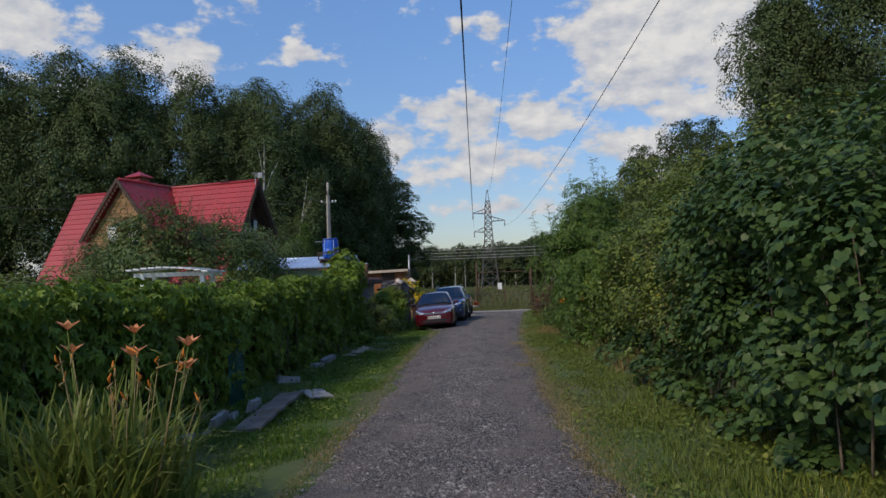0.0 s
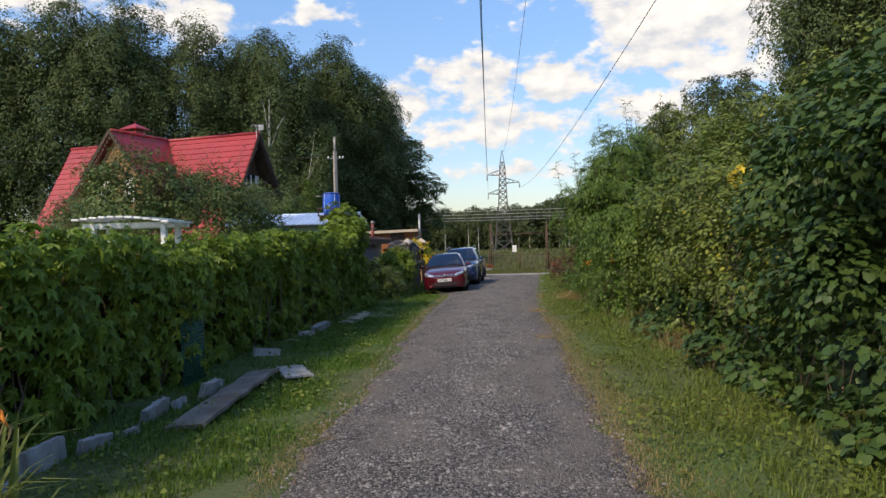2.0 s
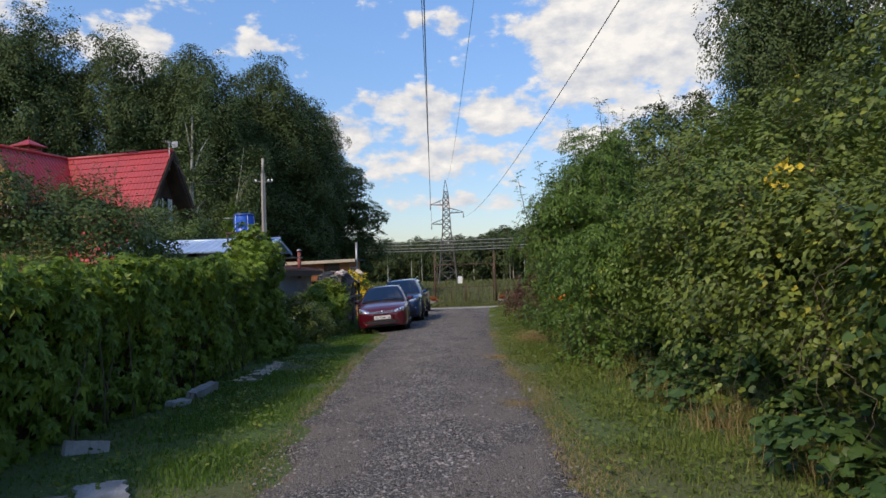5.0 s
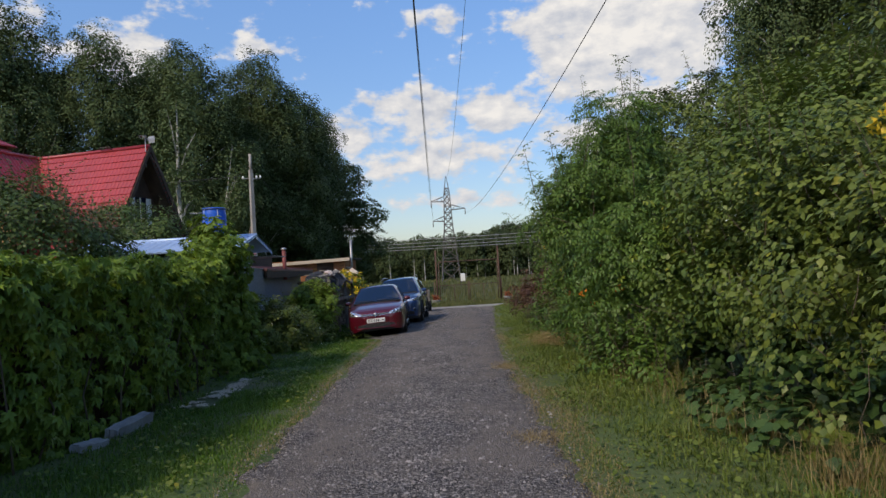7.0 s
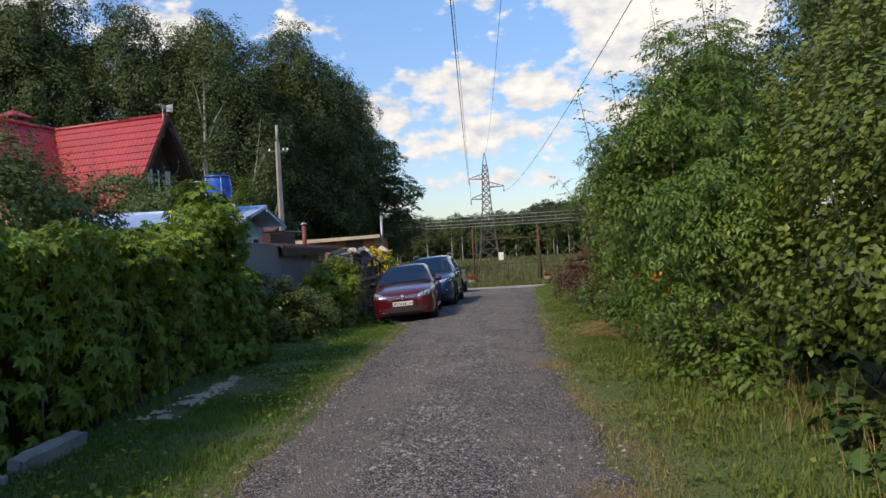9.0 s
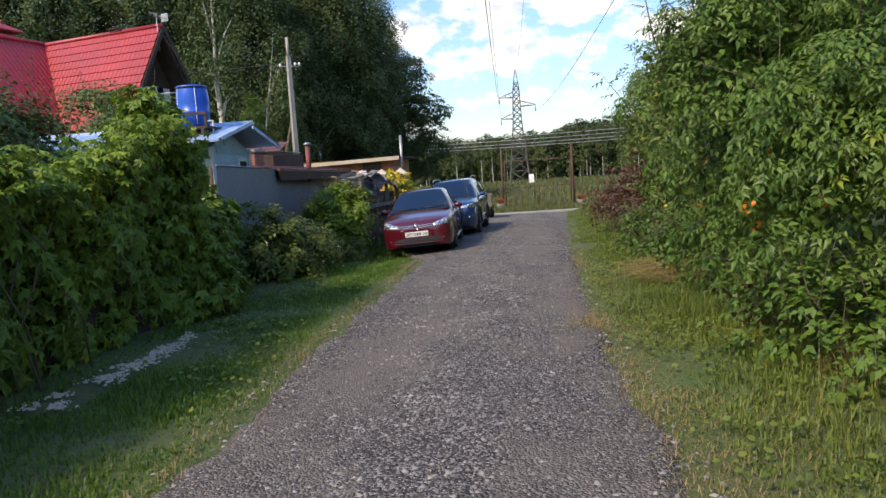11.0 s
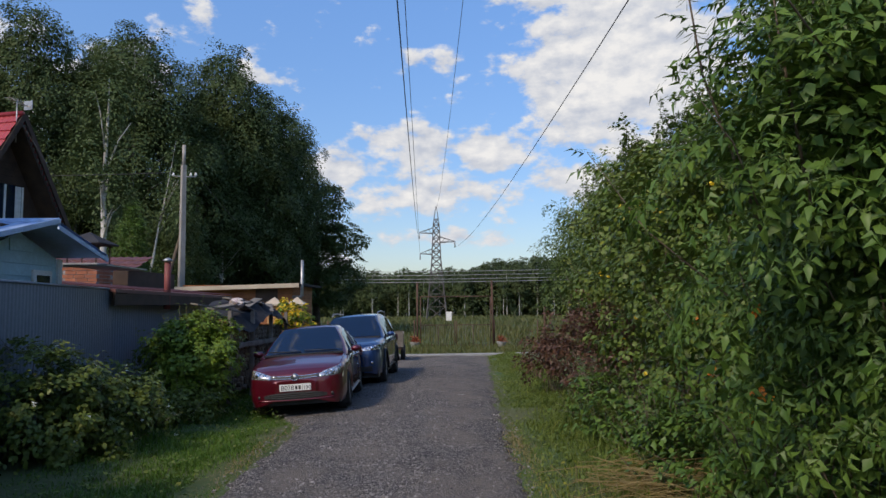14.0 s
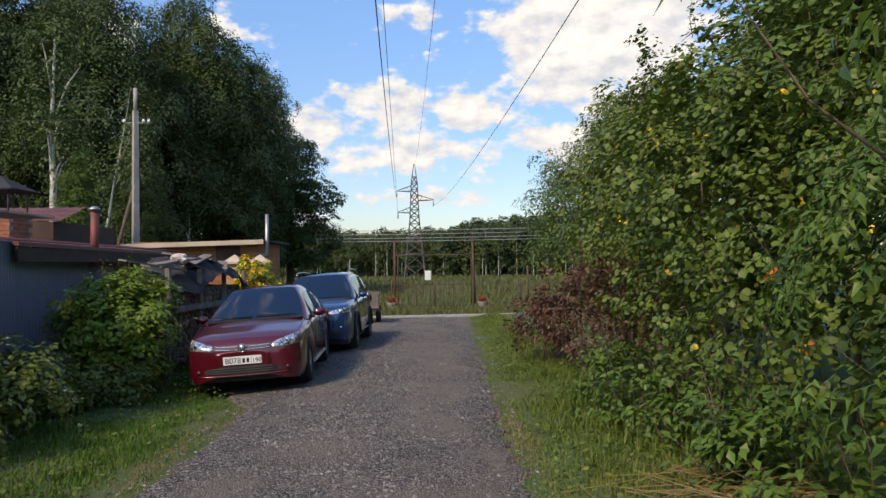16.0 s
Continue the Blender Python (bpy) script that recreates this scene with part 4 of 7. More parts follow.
shrub("dogwood_bush", "green bush with small leaves and hanging dry stems", [(3.9, 11.7, 0.9, 1.4, 1.3, 1.5), (4.0, 13.3, 0.9, 1.5, 1.3, 1.55), (4.3, 14.6, 1.2, 1.5, 1.3, 1.6)],
      30000, leaf_simple(0.36), 0.075, SHRUB, 102, stems=24, singles=120, sprigs=200, reach=0.4, inner=0.25)
shrub("honeysuckle_bush", "yellow-green loose bush beside the lane", [(3.9, 15.8, 1.1, 1.45, 1.2, 1.75), (3.7, 17.2, 1.0, 1.3, 1.1, 1.7), (5.0, 16.5, 1.6, 1.6, 1.6, 2.0)],
      32000, leaf_simple(0.36), 0.075, CURRANT, 103, stems=24, singles=120, sprigs=220, reach=0.45, inner=0.25)
shrub("ash_maple_sapling", "bright green ash-leaved maple saplings leaning over the verge", [(2.6, 18.6, 0.9, 0.95, 1.0, 1.35), (2.6, 20.3, 1.0, 1.05, 1.1, 1.6), (2.8, 20.0, 2.2, 1.0, 1.2, 1.25), (1.85, 19.5, 1.9, 0.6, 0.6, 0.9), (2.9, 20.2, 3.2, 0.8, 0.9, 0.9), (2.85, 21.5, 0.8, 0.85, 0.8, 1.3)],
      9000, leaf_pinnate(), 0.16, MAPLE, 104, stems=6, inward=0.7, per=14, clump=0.3, singles=220, droop=0.7, category="sapling", sprigs=70, reach=0.5, inner=1.0,
      high=[((1.6, 19.7, 1.7), (1.13, 19.5, 3.33)), ((1.8, 19.6, 1.8), (1.57, 19.54, 3.56)), ((2.1, 19.8, 2.0), (1.95, 19.7, 3.5)), ((2.9, 20.1, 3.0), (2.92, 20.04, 4.9)), ((3.1, 20.2, 3.1), (3.3, 20.1, 4.6)), ((1.7, 20.4, 1.4), (0.9, 20.5, 2.3)), ((2.6, 18.4, 2.0), (2.5, 18.2, 3.4))])
shrub("currant_bush", "tall hop-twined bush with tiny yellow-orange berries", [(3.9, 23.6, 1.2, 1.5, 1.2, 2.0), (3.7, 25.3, 1.3, 1.55, 1.3, 2.2), (4.0, 27.2, 1.6, 1.6, 1.4, 2.5), (4.2, 24.5, 2.8, 1.3, 1.5, 1.4)],
      40000, leaf_round(), 0.06, CURRANT, 105, stems=26, clump=0.24, singles=160, sprigs=260, reach=0.4, inner=0.25, bloom=(90, 0.035, YELLOW, "berry_cluster"))
shrub("willow_bush", "dark green tall bush behind the brushwood", [(4.4, 29.6, 1.6, 1.5, 1.4, 2.6), (4.6, 32.0, 1.9, 1.5, 1.6, 2.7), (5.2, 35.0, 2.0, 1.7, 1.8, 2.9)],
      26000, leaf_simple(0.34), 0.1, SHRUB, 106, stems=18, clump=0.34, sprigs=120, reach=0.5, inner=0.25)
shrub("hazel_thicket", "tangled green thicket behind the roadside bushes", [(6.3, 12.0, 1.6, 2.0, 3.0, 2.0), (6.6, 18.0, 2.0, 2.0, 3.0, 2.6), (6.3, 24.0, 2.4, 2.0, 3.0, 2.9), (6.8, 30.0, 2.6, 2.2, 3.2, 3.2), (7.0, 6.0, 1.4, 2.0, 3.4, 2.0), (6.4, 21.0, 2.6, 1.8, 2.2, 2.3), (6.4, 15.0, 2.4, 1.8, 2.2, 2.2)],
      40000, leaf_simple(0.36), 0.12, SHRUB, 107, stems=24, clump=0.45, sprigs=160, reach=0.6, inner=0.2)
shrub("far_willow", "grey-green loose willow near the end of the lane", [(6.8, 42.0, 2.4, 2.0, 2.2, 3.2), (6.0, 47.0, 2.6, 1.6, 2.0, 3.0), (7.8, 51.0, 3.0, 2.2, 2.4, 3.8)],
      22000, leaf_simple(0.22), 0.14, APPLE, 108, stems=14, clump=0.5, droop=1.0, category="tree", inner=0.15)
shrub("spirea_bush", "bright lime-green rounded bush by the woodpile", [(-4.4, 28.5, 0.5, 0.85, 0.85, 0.62), (-4.5, 28.9, 0.65, 0.6, 0.6, 0.55), (-4.35, 28.4, -0.1, 0.7, 0.7, 0.5)], 13000, leaf_simple(0.3), 0.085, LIME, 109, stems=14, clump=0.17, lump=0.2, shell=0.08, droop=-0.5, singles=60, sprigs=150, reach=0.28, inner=0.3)
shrub("rose_bush", "low dark bush with small whitish flowers by the steel fence", [(-4.55, 24.4, 0.1, 0.8, 1.0, 0.7), (-4.3, 25.6, -0.05, 0.6, 0.7, 0.55), (-4.5, 24.8, -0.2, 0.7, 1.1, 0.5)], 11000, leaf_simple(0.33), 0.07, SHRUB, 110, stems=14, clump=0.18, shell=0.1, singles=60, droop=0.1, sprigs=70, reach=0.25, inner=0.3, bloom=(60, 0.03, WHITE_PETAL, "bloom"))
shrub("low_bush", "low dull-green bush in front of the fence", [(-4.3, 26.7, -0.25, 0.6, 0.6, 0.42), (-4.0, 27.5, -0.3, 0.45, 0.5, 0.35)], 3400, leaf_simple(0.33), 0.065, SHRUB, 111, stems=8, clump=0.16, sprigs=30, reach=0.25, inner=0.3)
shrub("brushwood_heap", "heap of cut branches with withered brown leaves", [(2.25, 30.2, 0.15, 0.75, 0.9, 0.8), (2.7, 29.0, 0.4, 0.7, 0.8, 0.85), (2.9, 27.6, 0.3, 0.6, 0.9, 0.7)], 7500, leaf_simple(0.25), 0.085, RUSTY, 112, stems=90, clump=0.2, lump=0.4, droop=1.1, wild=0.7, category="brushwood", sprigs=70, reach=0.4)
shrub("nettle_clump", "green nettles and weeds at the foot of the bushes", [(2.25, 25.6, -0.2, 0.55, 1.2, 0.6), (2.35, 22.2, -0.15, 0.5, 1.2, 0.55), (2.5, 23.8, -0.2, 0.5, 1.0, 0.55), (2.3, 18.0, -0.15, 0.5, 1.3, 0.55), (2.4, 20.2, -0.15, 0.5, 1.2, 0.6)], 9000, leaf_simple(0.28), 0.09, MAPLE, 113, stems=20, clump=0.22, droop=0.7, category="weeds", sprigs=320, reach=0.4)
shrub("burdock_clump", "low broad-leaved weeds under the hanging bushes", [(2.6, 11.0, -0.1, 0.5, 1.6, 0.45), (2.5, 14.5, -0.15, 0.45, 1.4, 0.4), (2.6, 7.2, 0.0, 0.5, 1.6, 0.4), (3.3, 12.5, 0.05, 0.7, 1.6, 0.6), (3.2, 15.6, 0.0, 0.7, 1.6, 0.6), (3.1, 18.2, 0.0, 0.6, 1.3, 0.6)], 6000, leaf_lobed(), 0.09, VINE, 114, stems=8, clump=0.22, category="weeds", sprigs=60, reach=0.35)

# marigold-coloured blossoms high in the bush
r = np.random.default_rng(120)
p = np.array([(3.72, 14.1, 2.5), (3.8, 14.25, 2.42), (3.85, 13.95, 2.58), (3.65, 14.0, 2.38)])
p = np.repeat(p, 9, 0) + r.normal(0, 0.08, (36, 3))
bl = thing("yellow_flowers", 0, 0, 0, "cluster of yellow-orange blossoms in the bush", "flowers")
for k in range(4):
    part("blossom", spread("blossom", leaf_simple(0.4), p[9 * k:9 * k + 9], np.tile([-0.7, -0.6, 0.5], (9, 1)), 0.105, r, YELLOW, droop=0.1), bl)
for k, (x, y, z) in enumerate([(1.75, 18.3, 0.9), (2.0, 18.9, 0.7), (2.2, 18.0, 0.95), (2.3, 19.4, 1.3), (1.9, 20.4, 0.8), (2.1, 20.9, 1.3), (2.5, 22.8, 0.7), (2.6, 23.4, 1.2), (2.3, 21.6, 0.5)]):
    b = thing("orange_berries", x, y, z, "small bunch of orange berries among leaves", "berries", group="berry bunches")
    q = r.normal(0, 0.025, (10, 3))
    part("berry_cluster", spread("berry_cluster", leaf_lobed(), q, unit(r.normal(0, 1, (10, 3))), 0.034, r, ORANGE, droop=0.1), b)

# bare looping vine stems hanging out of the bushes
for k in range(7):
    y0 = r.uniform(11.0, 12.8)
    x0, z0 = r.uniform(2.75, 3.05), r.uniform(0.7, 1.5)
    x1, y1 = x0 - r.uniform(0.1, 0.4), y0 + r.normal(0, 0.5)
    g = float(gz(y1)) + 0.1
    wob = r.normal(0, 0.05, (14, 3))
    pts = [(x0 + (x1 - x0) * f + 0.12 * math.sin(5 * f + k) + wob[i][0], y0 + (y1 - y0) * f + 0.15 * math.sin(4 * f + 2 * k) + wob[i][1], z0 + 0.15 * math.sin(3 * f) + (g - z0) * f ** 1.3 + 0.4 * wob[i][2]) for i, f in enumerate(np.linspace(0, 1, 14))]
    tagged(new("dry_stem", tubes("dry_stem", [(pts, [0.0045 - 0.0002 * i for i in range(14)])], TWIG, 5)), "bare brown vine stem hanging to the verge", "stem", group="dry vine stems")

# garden trees behind the hedge
shrub("apple_tree", "old apple tree with dull green leaves in the garden", [(-9.6, 19.0, 2.5, 1.5, 1.5, 1.2), (-8.1, 20.5, 2.3, 1.3, 1.3, 1.1), (-11.7, 20.5, 1.7, 1.4, 1.5, 1.0), (-9.4, 22.0, 2.7, 1.4, 1.4, 1.1), (-7.4, 22.0, 2.0, 0.9, 1.0, 0.9)], 27000, leaf_simple(0.33), 0.09, APPLE, 130, stems=22, clump=0.36, category="tree", sprigs=420, reach=0.7, inner=0.08)
shrub("cherry_tree", "young fruit tree with reddish tips beside the red house", [(-8.3, 27.0, 2.2, 1.0, 1.1, 1.1), (-9.8, 28.5, 2.6, 1.1, 1.2, 1.2), (-14.5, 26.0, 2.2, 1.6, 1.5, 1.3)], 18000, leaf_simple(0.33), 0.09, APPLE, 131, stems=18, clump=0.34, category="tree", sprigs=140, reach=0.5, inner=0.2)
shrub("plum_bush", "garden bushes behind the hedge", [(-6.6, 16.0, 0.9, 1.2, 1.6, 0.9), (-7.2, 8.5, 0.9, 1.3, 1.8, 0.9), (-8.8, 12.5, 1.0, 1.4, 1.6, 1.0), (-6.8, 20.5, 1.0, 1.0, 1.2, 1.0), (-9.0, 6.5, 1.1, 1.5, 2.0, 1.1)], 12000, leaf_simple(0.3), 0.09, SHRUB, 132, stems=18, clump=0.34, sprigs=120, reach=0.4)
shrub("barberry_bush", "rust-red leaved bush in the garden", [(-10.5, 23.0, 1.2, 0.8, 0.8, 0.8), (-8.9, 20.2, 2.6, 0.7, 0.7, 0.6)], 3600, leaf_simple(0.33), 0.08, RUSTY, 133, stems=8, clump=0.3, sprigs=40, reach=0.4)
shrub("pine_sapling", "fresh green young pine behind the wooden shed", [(-11.7, 42.5, 0.9, 1.15, 1.15, 1.2), (-11.7, 42.5, 2.4, 0.9, 0.9, 1.1), (-11.7, 42.5, 3.7, 0.6, 0.6, 0.9), (-11.7, 42.5, 4.7, 0.22, 0.22, 0.6)], 12000, leaf_simple(0.1), 0.15, MAPLE, 134, stems=4, clump=0.3, droop=-0.5, category="tree", sprigs=60, reach=0.3, inner=0.3)


def tree(name, label, x, y, height, blobs, count, size, mat, bark, seed, trunk=0.16, clump=0.8, per=60, lump=0.3, limbs=9, droop=1.0, shape=None, shell=0.12, flat=1.0, lift=0.45, wide=1.0):
    """A tree: tapered trunk, limbs into the crown, leaves in hanging clumps. Built round its own foot; blobs in metres from the foot."""
    r = np.random.default_rng(seed)
    t = thing(name, 0, 0, 0, label, "tree")
    line = [(r.normal(0, 0.02) * height * 0.15 * f, r.normal(0, 0.02) * height * 0.15 * f, f * height * 0.95 - 0.1) for f in (0, 0.15, 0.3, 0.45, 0.6, 0.75, 0.9, 1)]
    part("trunk", tubes("trunk", [(line, [trunk * (1.25, 1, 0.88, 0.75, 0.6, 0.42, 0.25, 0.1)[i] for i in range(8)])], bark, 7), t)
    b = np.array(blobs, float) * np.array([1, 1, 1, wide, wide, 1])
    for k in range(limbs):
        c = b[r.integers(0, len(b))]
        end = c[:3] + unit(r.normal(0, 1, (1, 3)))[0] * c[3:] * 0.8
        f = min(max((end[2] / height) * 0.8, 0.2), 0.85)
        start = np.array([line[0][0], line[0][1], f * height * 0.95])
        mid = start * 0.5 + end * 0.5 + np.array([0, 0, height * 0.03])
        part("limb", tubes("limb", [([start, mid, end], [trunk * 0.32, trunk * 0.2, trunk * 0.05])], bark, 5), t)
    p, n, tip = clumped(b, count, r, per=per, rad=clump, lump=lump, floor=-50, shell=shell, flat=flat, droop=droop, low=-0.7, lift=lift, grain=0.35)
    part("crown", spread("crown", shape or leaf_small(), p, n, size * r.uniform(0.6, 1.3, len(p)), r, mat, wild=0.3, tip=tip), t)
    t.matrix_basis = pose(x, y, float(gz(y)))
    return t


def turned(x, y, turn, s, sz=None):
    return Matrix.Translation((x, y, float(gz(y)) - 0.1)) @ Matrix.Rotation(radians(turn), 4, "Z") @ Matrix.Diagonal((s, s, sz or s, 1))


birch_a = tree("birch", "tall birch with white trunk and hanging dark crown", -20.5, 62, 21,
               [(0, 0, 18.2, 2.3, 2.3, 2.4), (1.4, 0.3, 15.8, 2.3, 2.3, 2.6), (-1.5, 0.3, 14.8, 2.4, 2.4, 2.8), (0.6, 0.3, 12.5, 3.2, 3.0, 3.2), (-1.0, 0.4, 9.5, 3.0, 3.0, 3.0), (1.3, -0.5, 7.0, 2.5, 2.5, 2.4)], 68000, 0.17, BIRCH, BIRCH_BARK, 201, clump=0.75, flat=1.5, wide=1.25, limbs=14)
birch_b = tree("birch", "tall birch with white trunk and hanging dark crown", -26.5, 60, 22,
               [(0.5, 0, 19.0, 2.0, 2.0, 2.4), (-1.3, 0.2, 17.2, 2.2, 2.0, 2.4), (1.6, 0.2, 15.2, 2.3, 2.2, 2.6), (-0.8, 0.3, 13.5, 3.0, 2.8, 3.0), (1.0, 0.4, 10.5, 3.0, 2.8, 3.0), (-0.6, -0.5, 7.5, 2.9, 2.6, 2.8)], 68000, 0.17, BIRCH, BIRCH_BARK, 202, clump=0.75, flat=1.5, wide=1.25, limbs=14)
oak = tree("oak", "broad dark oak at the edge of the wood", -13.2, 90, 17,
           [(0, 0, 13.0, 3.0, 3.0, 3.0), (2.0, -1, 9.5, 3.2, 3.0, 2.6), (-2.0, 0, 9.5, 3.0, 3.0, 3.0), (2.6, -1, 5.8, 2.8, 2.8, 2.2), (0, 0, 6.5, 3.4, 3.2, 2.8), (1.2, -1, 3.2, 2.4, 2.4, 1.8)], 30000, 0.25, OAK, BARK, 203, trunk=0.4, clump=1.0, flat=0.55, droop=0.2, lump=0.35)
spruce = tree("alder", "dark alder in the shade of the wood", -17.5, 78, 20,
              [(0, 0, 16, 2.6, 2.6, 3.4), (0.5, 0, 11.5, 3.4, 3.2, 3.4), (-0.5, 0, 7, 3.4, 3.2, 3.2), (0.5, 0, 3.4, 2.8, 2.8, 2.4)], 26000, 0.24, OAK, BARK, 204, trunk=0.25, clump=0.9, flat=1.2)
WOOD = [(birch_b, -31.5, 58, 70, 1.02), (birch_a, -36.5, 57, 200, 1.05), (birch_b, -42, 56, 300, 0.98), (birch_a, -47.5, 54, 120, 1.0), (birch_b, -53, 52, 30, 1.0), (birch_a, -23.6, 66, 95, 1.0), (birch_b, -17.0, 70, 160, 1.0),
        (spruce, -22.0, 80, 40, 1.05), (spruce, -28.0, 72, 90, 1.05), (spruce, -34.0, 66, 140, 1.0), (spruce, -40.0, 64, 200, 1.05), (spruce, -46.0, 62, 260, 1.0), (spruce, -52, 60, 300, 1.0),
        (spruce, -25.5, 86, 70, 1.1), (spruce, -33, 80, 10, 1.1), (oak, -19.5, 98, 60, 1.1), (birch_a, -20.0, 84, 20, 1.0), (birch_b, -14.8, 82, 250, 0.94), (spruce, -14.5, 74, 310, 0.95), (spruce, -17.5, 66, 15, 0.75), (spruce, -22.0, 58, 33, 0.55), (spruce, -28, 56, 66, 0.5), (spruce, -16.0, 58, 120, 0.42), (spruce, -34, 55, 166, 0.5)]
for src, x, y, turn, s in WOOD:
    copy_thing(src, turned(x, y, turn, s * 1.05))
front_birch = tree("birch", "slender birch with a bright white trunk in front of the wood", -17.1, 51.3, 15,
                   [(0.3, 0, 12.5, 1.2, 1.2, 2.0), (-0.6, 0.2, 9.8, 1.2, 1.2, 1.5), (0.6, -0.2, 7.6, 1.0, 1.0, 1.2)], 5000, 0.17, BIRCH, BIRCH_BARK, 220, clump=0.55, flat=2.0, per=40, trunk=0.2, limbs=8)
lean_birch = tree("birch", "thin leaning birch with drooping light twigs", -15.9, 52.5, 12,
                  [(0.5, 0, 9.6, 1.0, 1.0, 1.4), (1.0, -0.2, 7.4, 0.9, 0.9, 1.0)], 2600, 0.16, BIRCH, BIRCH_BARK, 221, clump=0.45, flat=2.2, per=40, trunk=0.08, limbs=6)
lean_birch.matrix_basis = pose(-15.9, 52.5, float(gz(52.5)), 0, 10, 0)
right_birch = tree("birch", "very tall birch with hanging branches above the thicket", 24.8, 57, 27,
                   [(0, 0, 23.5, 2.6, 2.6, 3.6), (-1.2, 0.3, 19.0, 4.0, 3.6, 4.0), (1.4, 0.4, 15.5, 4.0, 3.6, 4.0), (-1.5, -0.5, 11.5, 3.8, 3.6, 3.6), (0.8, -0.5, 8, 3.8, 3.4, 3.4)], 64000, 0.21, BIRCH, BIRCH_BARK, 205, clump=0.9, flat=1.7, trunk=0.25)
for x, y, turn, s in [(28.6, 54, 80, 1.0), (33.5, 49, 130, 1.0), (38, 46, 190, 1.0), (27, 64, 260, 0.98)]:
    copy_thing(right_birch, turned(x, y, turn, s))
for x, y, turn, s in [(18.5, 68, 30, 0.85), (14.5, 66, 130, 0.72), (22, 44, 220, 0.7), (17, 36, 300, 0.55), (13.5, 44, 20, 0.58), (12.0, 58, 80, 0.6), (26, 34, 140, 0.7), (20, 26, 140, 0.55), (15, 26, 190, 0.42)]:
    copy_thing(spruce, turned(x, y, turn, s))

# wood on the far side of the meadow
far_a = tree("far_tree", "leafy tree in the distant wood", -30, 172, 11, [(0, 0, 8.4, 2.4, 2.4, 2.6), (0.9, 0, 6.2, 2.6, 2.6, 2.6), (-0.8, 0, 4.6, 2.6, 2.6, 2.4), (0, 0, 2.4, 2.4, 2.4, 2.0)], 2600, 0.42, FOREST, BIRCH_BARK, 206, trunk=0.16, clump=0.9, limbs=2, per=26)
far_b = tree("far_tree", "leafy tree in the distant wood", -26, 176, 12, [(0, 0, 9.0, 2.2, 2.2, 2.6), (-0.9, 0, 6.6, 2.6, 2.6, 2.6), (0.9, 0, 5.0, 2.6, 2.6, 2.6), (0.4, 0, 3.0, 2.4, 2.4, 2.2)], 2600, 0.42, FOREST, BARK, 207, trunk=0.14, clump=0.9, limbs=2, per=26)
r = np.random.default_rng(208)
far_c = tree("far_birch", "slender birch with a bare white trunk before the distant wood", -9, 163, 10, [(0, 0, 8.2, 1.5, 1.5, 1.6), (0.4, 0, 6.4, 1.3, 1.3, 1.2)], 700, 0.36, FOREST, BIRCH_BARK, 209, trunk=0.075, clump=0.6, limbs=3, per=20)
for k in range(12):
    copy_thing(far_c, turned(r.uniform(-24, 40), 163 + r.normal(0, 1.5), r.uniform(0, 360), r.uniform(0.7, 1.0)))
for k in range(180):
    row = k % 4
    x = -48 + (k // 4) * 2.3 + r.normal(0, 0.8)
    y = 168 + row * 9 + r.normal(0, 2.5)
    s = r.uniform(0.84, 1.04) * (0.92 + 0.011 * max(x, 0) + 0.05 * row)
    copy_thing((far_a, far_b)[k % 2], turned(x, y, r.uniform(0, 360), s))

# daylilies
lily = thing("daylily_clump", -2.6, 4.6, float(gz(4.6)), "daylilies with long arching leaves and orange flowers", "flowers")
r = np.random.default_rng(210)
nb = 950
turn, bend = r.uniform(0, 6.28, nb), r.uniform(0.12, 0.6, nb)
rootx, rooty, ln = np.clip(r.normal(-0.12, 0.3, nb), -0.75, 0.35), np.clip(r.normal(-0.1, 0.28, nb), -0.6, 0.4), r.uniform(0.6, 1.35, nb)
rows = []
for f, wd in ((0, 0.008), (0.3, 0.011), (0.6, 0.011), (0.85, 0.007), (1.0, 0.001)):
    out_ = ln * bend * f ** 1.8
    hz = ln * f * (1 - bend * 0.75 * f ** 2)
    c = np.stack([rootx + np.cos(turn) * out_, rooty + np.sin(turn) * out_, hz], 1)
    s = np.stack([-np.sin(turn), np.cos(turn), np.zeros(nb)], 1) * wd
    rows += [c - s, c + s]
part("foliage", raw_mesh("foliage", np.stack(rows, 1), [(a, b, c) for i in range(0, 8, 2) for a, b, c in ((i, i + 1, i + 3), (i, i + 3, i + 2))], LILY), lily)
for k in range(16):
    fx, fy, fz = r.normal(0.15, 0.3), r.normal(0, 0.25), r.uniform(0.95, 1.4)
    dry = part("stalk", tubes("stalk", [([(fx * 0.4, fy * 0.4, 0), (fx * 0.75, fy * 0.7, fz * 0.6), (fx, fy, fz)], [0.005, 0.004, 0.003])], STRAW, 5), lily, "faded flower stalk")
    for q in range(3):
        z = fz - 0.05 * q
        part("bud", tubes("bud", [([(fx, fy, z), (fx + r.normal(0, 0.02), fy + r.normal(0, 0.02), z + 0.035), (fx + r.normal(0, 0.03), fy + r.normal(0, 0.03), z + 0.07)], [0.003, 0.009, 0.003])], (LILY, ORANGE, STRAW)[q], 5), dry)
